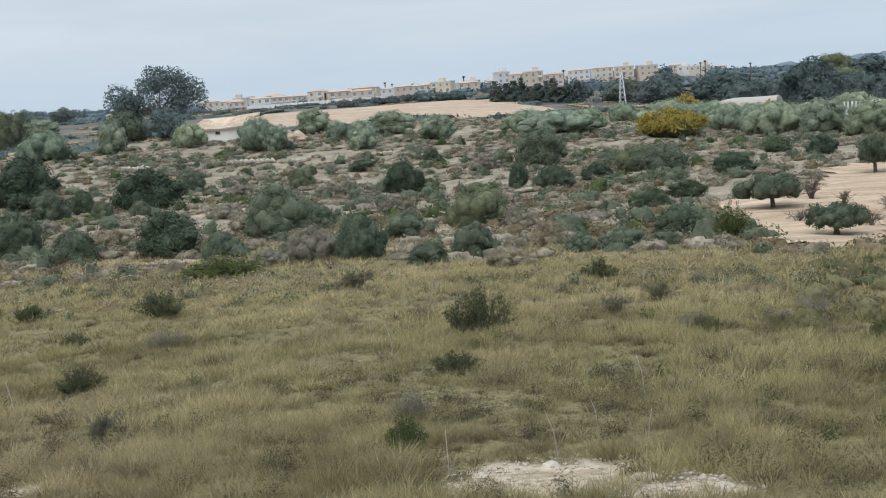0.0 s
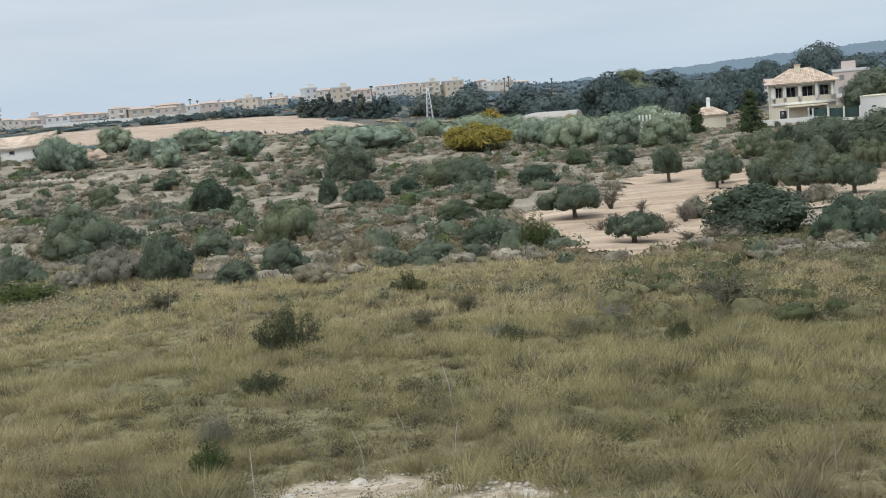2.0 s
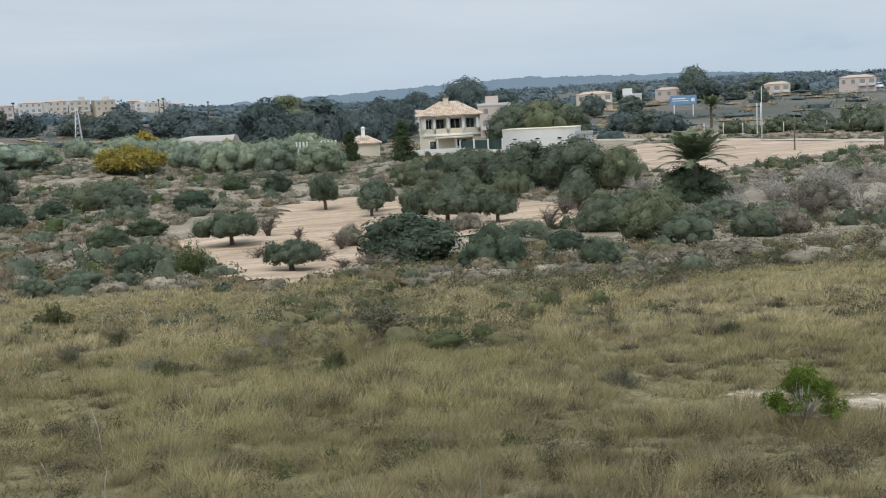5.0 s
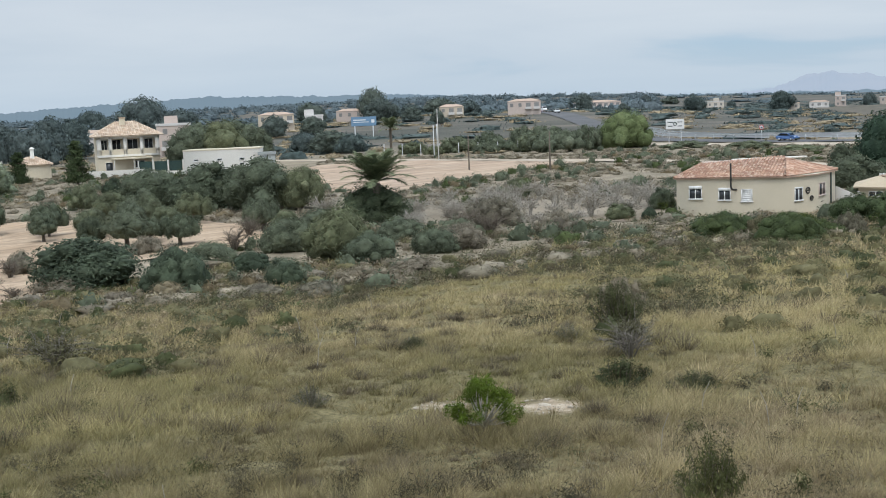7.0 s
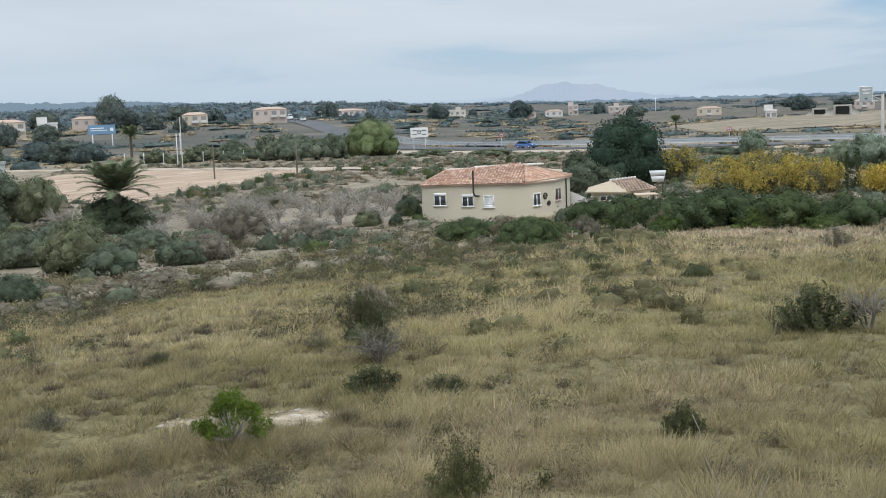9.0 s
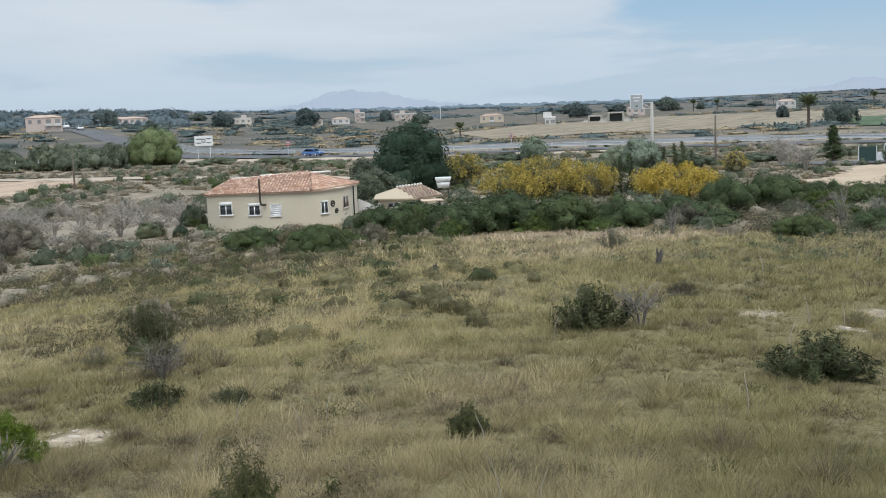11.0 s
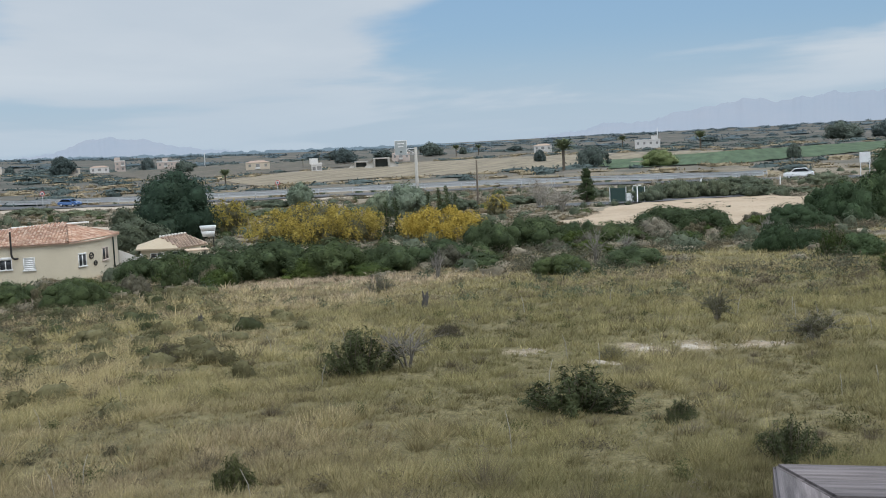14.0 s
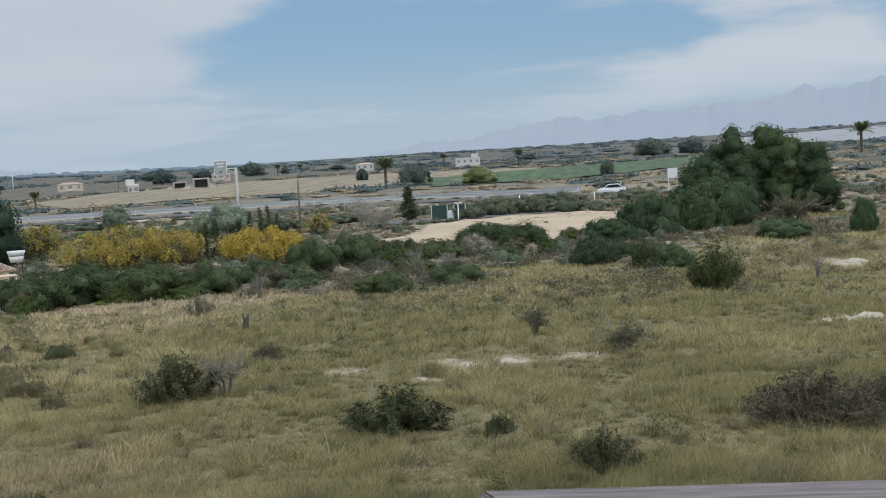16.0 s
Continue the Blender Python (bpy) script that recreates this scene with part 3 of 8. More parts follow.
def sheet(name, poly, mat, label, category, lift=0.06, cell=3.0, rag=0.5, keep=True):
    """A field, clearing or road: a thin layer that follows the ground, with uneven edges."""
    rng = np.random.default_rng(len(poly) * 7 + int(abs(poly[0][0]) * 10))
    edge = []
    for (ax, ay), (bx, by) in zip(poly, poly[1:] + poly[:1]):
        k = max(1, int(math.hypot(bx - ax, by - ay) / (cell * 0.7)))
        for s in range(k):
            w = rng.normal(0, rag, 2) if s else (0, 0)
            edge.append((ax + (bx - ax) * s / k + w[0], ay + (by - ay) * s / k + w[1]))
    bm = bmesh.new()
    bm.faces.new([bm.verts.new((px, py, 0)) for px, py in edge])
    xs, ys = [p[0] for p in edge], [p[1] for p in edge]
    for axis, lo, hi in ((0, min(xs), max(xs)), (1, min(ys), max(ys))):
        for c in np.arange(lo + cell, hi, cell):
            co, no = [0, 0, 0], [0, 0, 0]
            co[axis], no[axis] = c, 1
            bmesh.ops.bisect_plane(bm, geom=bm.verts[:] + bm.edges[:] + bm.faces[:], plane_co=co, plane_no=no)
    bmesh.ops.triangulate(bm, faces=bm.faces[:])
    for v in bm.verts:
        v.co.z = ground_z(v.co.x, v.co.y) + lift
    bmesh.ops.recalc_face_normals(bm, faces=bm.faces[:])
    if sum(f.normal.z for f in bm.faces) < 0:
        bmesh.ops.reverse_faces(bm, faces=bm.faces[:])
    me = bpy.data.meshes.new(name)
    bm.to_mesh(me)
    bm.free()
    me.materials.append(mat)
    if keep:
        SHEETS.append(poly)
    return tagged(new(name, me), label, category, kind="structure")


def ribbon(line, width):
    """The outline of a strip along a line of points."""
    p = np.array(line, float)
    t = np.gradient(p, axis=0)
    t /= np.linalg.norm(t, axis=1, keepdims=True)
    s = np.stack([-t[:, 1], t[:, 0]], 1) * width / 2
    return [tuple(v) for v in np.concatenate([p + s, (p - s)[::-1]])]


def smooth_line(pts, step):
    """A Catmull-Rom curve through the points."""
    p = np.array([pts[0], *pts, pts[-1]], float)
    out = []
    for i in range(1, len(p) - 2):
        k = max(2, int(np.linalg.norm(p[i + 1] - p[i]) / step))
        for u in np.arange(k) / k:
            a, b, c, d = p[i - 1:i + 3]
            out.append(0.5 * (2 * b + (c - a) * u + (2 * a - 5 * b + 4 * c - d) * u * u + (3 * b - a - 3 * c + d) * u ** 3))
    return out + [p[-2]]


HIGHWAY = smooth_line([(165, -190), (186, -70), (204, 5), (206, 48), (196, 85), (193, 120), (205, 160), (245, 207), (320, 300), (440, 440), (540, 570), (660, 700)], 6)
sheet("field_1", [(14.6, 77.3), (19.9, 85.2), (25.3, 84.9), (33.7, 104.9), (41.0, 107.8), (48.0, 98.0), (51.0, 86.0), (48.0, 74.0), (40.0, 69.0), (31.0, 68.0), (24.5, 58.0), (20.7, 55.2), (16.8, 53.5), (14.6, 55.9), (17.0, 68.6)],
      CLEARING, "bare sandy clearing between olive trees", "clearing", 0.10, 1.5, 0.5)
sheet("field_2", [(79.3, 115.2), (103.1, 147.1), (110, 168), (127.2, 157.3), (134.6, 146.3), (131.4, 116.6), (119.0, 113.8), (102.4, 107.1), (86.3, 100.8), (76.4, 99.6)],
      PLOUGHED, "tan ploughed field of bare earth", "field", 0.10, 4, 0.8)
sheet("field_3", [(80, 118), (96.5, 150.1), (108, 185), (116, 210), (128, 178), (108, 158)], STUBBLE, "pale sandy waste ground beside a track", "field", 0.10, 5, 1.0)
sheet("field_4", [(335.2, 156.6), (405.9, 162.6), (520, 135), (540, 60), (480, 0), (330, 20), (299.2, 80.2), (287.4, 100.3), (265.7, 113.7)], STUBBLE, "wide pale stubble field on the plain", "field", 0.15, 12, 2.0)
sheet("field_5", [(386.6, 42.4), (466.8, -8.6), (540, -70), (400, -60), (300.6, -5.5), (293.6, 29.3)], CROP, "flat field of low green crop", "field", 0.25, 12, 1.0)
sheet("field_6", [(-97.9, 390.3), (-73.6, 440), (-18.1, 440), (20, 440), (30, 350), (6, 262), (-15.3, 276), (-59.4, 330), (-81.1, 335)], PLOUGHED, "tan ploughed field below the town", "field", 0.2, 10, 1.5)
sheet("field_7", [(111, 17.0), (125.3, 15.6), (140.4, 14), (147, 10.4), (152, 6.6), (155.5, 1.2), (155.0, -4), (148, -11), (126, -12), (112, -9), (99.7, -2.6), (102, 0.8), (108.4, 4.2), (117.3, 7.2), (112, 10), (106, 13)], YARD_SAND, "pale sandy yard in front of a gate", "yard", 0.10, 3, 0.6)
sheet("field_8", [(900, -120), (1500, -250), (1900, -700), (1300, -600), (950, -300)], SALT, "pale salt flats far out on the plain", "salt flat", 0.3, 60, 8.0)
sheet("field_9", [(335, 172), (450, 262), (560, 335), (700, 330), (760, 150), (640, 92), (520, 147), (405, 176)], FALLOW, "wide brown-grey fallow field on the plain", "field", 0.12, 14, 3.0)
sheet("field_10", [(58, 72), (66, 82), (74, 77), (83, 70), (83, 61), (76, 56), (66, 56), (58, 62)], ORCHARD, "pale dry ground of an old orchard", "orchard ground", 0.08, 2.5, 1.2)
sheet("road_1", ribbon(HIGHWAY, 9.0), ASPHALT, "grey asphalt highway across the plain", "road", 0.16, 9, 0.0)
sheet("road_2", ribbon(smooth_line([(118, 232), (129, 175), (132.5, 141), (133.6, 113), (132, 86), (128, 66)], 5), 4.6), DIRT_TRACK, "pale gravel farm track", "track", 0.14, 6, 0.15)
sheet("road_3", ribbon(smooth_line([(147, 24), (150, 12), (161, -8), (173, -26), (186, -60), (196, -110)], 5), 5.2), ASPHALT, "narrow grey side road past the gate", "road", 0.14, 6, 0.1)
sheet("verge", ribbon(smooth_line([(185, 150), (182, 120), (184, 90), (192, 60)], 6), 9.0), DIRT_TRACK, "bare sandy verge beside the highway", "verge", 0.10, 6, 0.8)

# ---- plants: builders ----
def lumps(rng, w, h, count, low=0.1, fill=0.62, spread=0.36):
    """Clumps that make up a crown of that width and height: centres and radii."""
    z = rng.uniform(-0.6, 1.0, count)
    a = np.arange(count) * 2.399 + rng.uniform(-0.5, 0.5, count)
    rho = np.sqrt(1 - z * z)
    rho = np.where(z < 0, 0.95, rho * 0.98)
    k = fill * rng.uniform(0.6, 1.15, count)
    r = spread * rng.uniform(0.6, 1.15, count) * min(w, h * 1.5) / 2 * 1.1
    tall = h * (1 - low)
    c = np.stack([rho * np.cos(a) * k * w / 2, rho * np.sin(a) * k * w / 2, h * low + tall * (0.40 + 0.58 * np.where(z < 0, z * 0.6, z) * (0.62 + 0.16 * rng.uniform(-1, 1, count)))], 1)
    c[:, 2] = np.minimum(c[:, 2], h - r * 0.75)
    return c, r


def foliage(g, rng, centres, radii, count, size, ratio=0.5, wild=0.6, floor=0.02, flat=0.9):
    share = radii ** 2 / (radii ** 2).sum()
    for c, r, s in zip(centres, radii, share):
        n = max(6, int(count * s))
        d = rng.normal(0, 1, (n, 3))
        d[:, 2] += 0.25
        d /= np.linalg.norm(d, axis=1, keepdims=True)
        at = c + d * (r * rng.uniform(0.55, 1.08, (n, 1))) * (1, 1, flat)
        at[:, 2] = np.maximum(at[:, 2], floor + rng.uniform(0, 0.1, n))
        g.leaves(at, d, size, ratio, rng, wild)


def limbs(g, rng, centres, fork, base_r, h0=0.0, lean=0.0, sides=6):
    """A trunk that forks, with a limb towards each clump."""
    bend = rng.normal(0, 0.06, 2) * fork + (lean, 0)
    trunk = [(0, 0, h0 - 0.15), (bend[0] * 0.4, bend[1] * 0.4, fork * 0.5), (bend[0], bend[1], fork)]
    g.tube(trunk, (base_r * 1.25, base_r, base_r * 0.85), sides + 2)
    top = np.array(trunk[-1])
    for c in centres:
        mid = top * 0.45 + c * 0.55 + rng.normal(0, 0.05, 3) * np.linalg.norm(c - top)
        mid[2] = max(mid[2], top[2] + 0.1 * (c[2] - top[2]))
        g.tube([top - (0, 0, 0.05), top * 0.8 + mid * 0.2 + (0, 0, 0.04), mid, c], base_r * np.array((0.6, 0.5, 0.33, 0.12)), sides - 1)


def dome(g, rng, w, h, low=0.0, count=3000, size=0.06, ratio=0.5, wild=0.6, full=0.86, deep=0.24, lobes=26, waist=0.32, stray=0.12):
    """A dense crown of many rounded boughs down to its foot: each bough a leafy lump, with furrows between."""
    foot = h * low
    mid = foot + (h - foot) * waist
    n = max(12, int(lobes * 1.05))
    seed_turn = rng.uniform(0, 6.283)
    z = np.linspace(-0.75, 0.98, n) + rng.uniform(-0.08, 0.08, n)
    z = np.clip(z, -0.8, 1)
    a = np.arange(n) * 2.399 + rng.uniform(-0.45, 0.45, n)
    r = (0.32 + deep * 0.16) * rng.uniform(0.50, 1.30, n) * min(w / 2, (h - foot) * 0.8)
    side = np.where(z < 0, 1.0, np.sqrt(np.maximum(0, 1 - np.maximum(z, 0) ** 2))) * rng.uniform(0.55, 1.14, n) * (1 + 0.13 * np.sin(a * 2 + seed_turn) + 0.09 * np.sin(a * 3 + 2 * seed_turn))
    c = np.stack([np.cos(a) * side * (w / 2 - r), np.sin(a) * side * (w / 2 - r),
                  np.where(z < 0, mid + z * (mid - foot - 0.35 * r), mid + z * (h - r - mid) * rng.uniform(0.72, 1.10, n))], 1)
    # wood and shade inside: a rough mass, and a rough lump within each bough
    rows, cols = 6, 9
    zz, aa = np.meshgrid(np.linspace(-0.94, 0.94, rows), np.linspace(0, 2 * np.pi, cols, endpoint=False), indexing="ij")
    k = np.sqrt(1 - zz * zz)
    ball = np.stack([k * np.cos(aa), k * np.sin(aa), zz], 2).reshape(-1, 3)
    i, j = np.meshgrid(np.arange(rows - 1), np.arange(cols), indexing="ij")
    quad = np.stack([i * cols + j, i * cols + (j + 1) % cols, (i + 1) * cols + (j + 1) % cols, (i + 1) * cols + j], -1).reshape(-1, 4)
    for at, size_q in [((0, 0, mid), np.array((w * 0.30, w * 0.30, max(mid - foot, (h - mid) * 0.62))))] + list(zip(c, r[:, None] * (full, full, full))):
        v = at + ball * size_q * rng.uniform(0.68, 1.12, (len(ball), 1))
        v[:, 2] = np.maximum(v[:, 2], foot - 0.02)
        g.add(v, quad, [list(range((rows - 1) * cols, rows * cols))])
    # leaves over the boughs, none deep inside a neighbour
    share = r[:n] ** 2 / (r[:n] ** 2).sum()
    own = np.repeat(np.arange(n), np.maximum(8, (count * 2.0 * share).astype(int)))
    d = rng.normal(0, 1, (len(own), 3))
    d[:, 2] += 0.2
    d /= np.linalg.norm(d, axis=1, keepdims=True)
    reach = 0.74 + 0.40 * np.sqrt(rng.uniform(0, 1, len(own))) + (rng.uniform(0, 1, len(own)) < stray * 0.6) * rng.uniform(0, 0.22, len(own))
    at = c[own] + d * (r[own] * reach)[:, None]
    apart = np.linalg.norm(at[:, None] - c[None, :n], axis=2) / r[None, :n]
    apart[np.arange(len(own)), own] = 9
    keep = (apart.min(1) > 0.76) & (at[:, 2] > foot)
    at, d = at[keep], d[keep]
    out = at - (0, 0, mid)
    out /= np.linalg.norm(out, axis=1, keepdims=True) + 1e-6
    g.leaves(at, d * 0.50 + out * 0.50 + (0, 0, 0.12), size * 1.35, ratio * 1.4, rng, wild, True)


def sprig_bush(name, w, h, mat, label, category, seed, shoots=70, leaf_n=60, size=0.03, ratio=0.35, bark=None, low=0.15, group=""):
    """A ragged bush of upright shoots that fan out from the root, each leafy towards its tip."""
    rng = np.random.default_rng(seed)
    ob = empty(name, label, category, group)
    t, g = Geo(), Geo()
    for k in range(shoots):
        a, u = rng.uniform(0, 6.283), rng.uniform(0, 1) ** 0.6
        root = np.array((math.cos(a), math.sin(a), 0)) * w * 0.16 * u
        tip = np.array((math.cos(a) * w * 0.48 * u, math.sin(a) * w * 0.48 * u, h * (1 - 0.62 * u * u) * rng.uniform(0.68, 1.06)))
        mid = root * 0.35 + tip * (0.62, 0.62, 0.5) + rng.normal(0, 0.03, 3) * w
        t.tube([root - (0, 0, 0.06), mid, tip], (0.010 * w, 0.007 * w, 0.002 * w), 3)
        f = rng.uniform(low, 1.04, (leaf_n, 1))
        line = np.where(f < 0.5, root + (mid - root) * f * 2, mid + (tip - mid) * (f - 0.5) * 2)
        at = line + rng.normal(0, 0.026, (leaf_n, 3)) * (w, w, h * 0.8) * (0.5 + 0.8 * np.sin(np.clip(f, 0, 1) * 2.6))
        at[:, 2] = np.maximum(at[:, 2], 0.02)
        out = np.array((math.cos(a) * u, math.sin(a) * u, 0.8)) + np.zeros((leaf_n, 3))
        g.leaves(at, out, size, ratio, rng, 0.55, True)
    tagged(piece("branchwork", t.mesh("branchwork", bark or BARK), ob), kind="stuff")
    piece("foliage", g.mesh("foliage", mat), ob)
    return ob


def shrub(name, w, h, mat, label, category, seed, count=1100, size=0.10, lumps_n=26, fill=0.86, ratio=0.5, wild=0.42, group="", deep=0.34, stray=0.12):
    """A rounded shrub: a billowing crown down to the ground over a few stems."""
    rng = np.random.default_rng(seed)
    ob = empty(name, label, category, group)
    g = Geo()
    dome(g, rng, w, h, 0.0, count, size, ratio, wild, fill, deep, lumps_n, 0.30, stray)
    piece("crown", g.mesh("crown", mat, True), ob)
    s = Geo()
    for k in range(5):
        a = rng.uniform(0, 6.28)
        e = np.array((math.cos(a) * w * 0.25, math.sin(a) * w * 0.25, h * 0.6))
        s.tube([(e[0] * 0.15, e[1] * 0.15, -0.12), e * (0.4, 0.4, 0.5), e], (0.02 * w, 0.014 * w, 0.006 * w), 5)
    piece("stem", s.mesh("stem", BARK), ob)
    return ob


def tree(name, w, h, fork, mat, bark, label, category, seed, count=1600, size=0.10, lumps_n=16, trunk=0.12, low=0.25, spread=0.34, fill=0.7, ratio=0.5, body=0.0, wild=0.6, group=""):
    rng = np.random.default_rng(seed)
    ob = empty(name, label, category, group)
    c, r = lumps(rng, w, h, lumps_n, low, fill, spread)
    t = Geo()
    limbs(t, rng, c[: min(lumps_n, 12)] * ((0.6, 0.6, 0.72) if body else (1, 1, 1)), fork, trunk)
    piece("trunk", t.mesh("trunk", bark, True), ob)
    g = Geo()
    if body:
        dome(g, rng, w, h, low, count, size, ratio, wild * 0.75, 0.85, 0.38, lumps_n, 0.34, 0.16)
    else:
        foliage(g, rng, c, r, count, size, ratio, wild, fork * 0.7, 0.8)
    piece("crown", g.mesh("crown", mat, True), ob)
    return ob


def bare_bush(name, w, h, bark, label, category, seed, twigs=60, leaf=None, leaves_n=0, size=0.05, thick=0.012, group=""):
    """A leafless or half-dead bush: branching twigs."""
    rng = np.random.default_rng(seed)
    ob = empty(name, label, category, group)
    g, tips, outs = Geo(), [], []
    for k in range(max(5, twigs // 9)):
        a, tilt = rng.uniform(0, 6.28), rng.uniform(0.15, 0.95)
        end = np.array((math.cos(a) * w * 0.34 * tilt, math.sin(a) * w * 0.34 * tilt, h * rng.uniform(0.45, 0.75)))
        mid = end * (0.45, 0.45, 0.55) + rng.normal(0, 0.04, 3) * h
        g.tube([(end[0] * 0.08, end[1] * 0.08, -0.1), mid, end], (thick * 2.2, thick * 1.5, thick), 5)
        for s in range(8):
            u = rng.uniform(0.35, 1.0)
            root = mid + (end - mid) * max(0, u - 0.35) / 0.65
            d = rng.normal(0, 1, 3) * (w * 0.16, w * 0.16, h * 0.12) + (math.cos(a) * w * 0.08, math.sin(a) * w * 0.08, h * 0.17)
            tip = root + d
            tip[2] = max(tip[2], 0.05)
            g.tube([root, root + d * 0.5 + rng.normal(0, 0.02, 3), tip], (thick * 0.8, thick * 0.55, thick * 0.3), 3)
            tips.append(tip), outs.append(d)
            for q in range(2):
                d2 = d * rng.uniform(0.3, 0.6) + rng.normal(0, 0.07, 3) * w
                tip2 = root + d * 0.6 + d2
                tip2[2] = max(tip2[2], 0.04)
                g.tube([root + d * 0.6, tip2], (thick * 0.5, thick * 0.2), 3)
                tips.append(tip2), outs.append(d2)
    tagged(piece("branchwork", g.mesh("branchwork", bark), ob), kind="stuff")
    if leaf:
        t, o = np.array(tips), np.array(outs)
        i = rng.integers(0, len(t), leaves_n)
        at = t[i] - o[i] * rng.uniform(0, 0.9, (leaves_n, 1)) + rng.normal(0, 0.018 * w, (leaves_n, 3))
        at[:, 2] = np.maximum(at[:, 2], 0.03)
        g2 = Geo()
        g2.leaves(at, o[i], size, 0.5, rng, 1.0)
        piece("foliage", g2.mesh("foliage", leaf), ob)
    return ob


def conifer(name, w, h, mat, label, category, seed, count=1600, size=0.16, power=0.9, rings=9):
    """A conifer with tiers of boughs round a straight stem."""
    rng = np.random.default_rng(seed)
    ob = empty(name, label, category)
    t = Geo()
    t.tube([(0, 0, -0.2), (0.02, 0, h * 0.5), (0, 0.02, h * 0.97)], (w * 0.05, w * 0.035, 0.01), 7)
    g = Geo()
    for k in range(rings):
        u = (k + 0.3) / rings
        reach = w / 2 * (1 - u) ** power
        for b in range(max(4, int(9 * (1 - u)))):
            a = rng.uniform(0, 6.28)
            tip = np.array((math.cos(a) * reach, math.sin(a) * reach, h * (0.08 + 0.9 * u) + reach * 0.05))
            root = np.array((0, 0, h * (0.08 + 0.88 * u)))
            t.tube([root, tip], (w * 0.012, 0.004), 4)
            n = max(8, int(count / rings / 6))
            f = rng.uniform(0.25, 1.05, (n, 1))
            at = root + (tip - root) * f + rng.normal(0, 0.09, (n, 3)) * (w, w, h * 0.35)* (0.6 + 0.5 * (1 - u))
            at[:, 2] = np.maximum(at[:, 2], 0.05)
            g.leaves(at, np.tile((tip - root) / (np.linalg.norm(tip - root) + 1e-6), (n, 1)) + (0, 0, 0.6), size, 0.4, rng, 0.7)
    piece("trunk", t.mesh("trunk", BARK, True), ob)
    piece("crown", g.mesh("crown", mat), ob)
    return ob


def palm(name, trunk_h, reach, fronds, label, seed, bulk=0.28, mat=None):
    """A date palm: ringed trunk and arching fronds with leaflets, each frond a part."""
    rng = np.random.default_rng(seed)
    ob = empty(name, label, "palm")
    t = Geo()
    zs = np.linspace(-0.2, trunk_h, 9)
    t.tube([(0.03 * math.sin(z * 2), 0.03 * math.cos(z * 3), z) for z in zs], [bulk * (1.12 if i % 2 else 0.95) for i in range(9)], 9)
    piece("trunk", t.mesh("trunk", BARK, True), ob)
    for k in range(fronds):
        a = k * 2.399 + rng.uniform(-0.2, 0.2)
        rise = 1.42 * (1 - k / fronds) ** 0.5 - 0.05
        u = np.linspace(0, 1, 9)
        out = reach * (u * math.cos(rise * 0.8)) * rng.uniform(0.88, 1.06)
        up = trunk_h + reach * (u * math.sin(rise) * 0.95 - 0.50 * u ** 2.6 * (0.36 + 0.42 * math.cos(rise)))
        line = np.stack([np.cos(a) * out, np.sin(a) * out, up], 1)
        g = Geo()
        g.tube(line, np.linspace(0.035, 0.008, 9), 4)
        side = np.array((-math.sin(a), math.cos(a), 0))
        quads, n = [], 0
        for v in np.linspace(0.12, 0.98, 40):
            p = np.array([np.interp(v, u, line[:, i]) for i in range(3)])
            q = np.array([np.interp(min(1, v + 0.06), u, line[:, i]) for i in range(3)])
            fwd = (q - p) / (np.linalg.norm(q - p) + 1e-6)
            ln = reach * 0.21 * math.sin(math.pi * (0.12 + 0.83 * v)) + 0.08
            for s in (-1, 1):
                tip = p + (side * s * 0.8 + fwd * 0.75 + (0, 0, 0.12 - 0.35 * rng.uniform(0, 1))) * ln
                w = fwd * 0.055
                quads.append((p - w, p + w, tip + w * 0.2, tip - w * 0.2))
        quads = np.array(quads)
        g.add(quads.reshape(-1, 3), np.arange(len(quads) * 4).reshape(-1, 4))
        piece("frond", g.mesh("frond", mat or LEAF_PALM), ob)
    return ob


def spread_out(kinds, rows, seed, unit, sink=0.03):
    """Stand the kinds of a plant at x, y, width, height."""
    rng = random.Random(seed)
    first = {}
    for x, y, w, h in rows:
        i = rng.randrange(len(kinds))
        m = spot(x, y, rng.uniform(0, 6.28), w / unit[i][0], h / unit[i][1], sink=sink)
        if i in first:
            copy_thing(kinds[i], m)
        else:
            first[i] = m
    for i, k in enumerate(kinds):
        if i in first:
            k.matrix_basis = first[i]
        else:
            for c in list(k.children_recursive) + [k]:
                bpy.data.objects.remove(c)

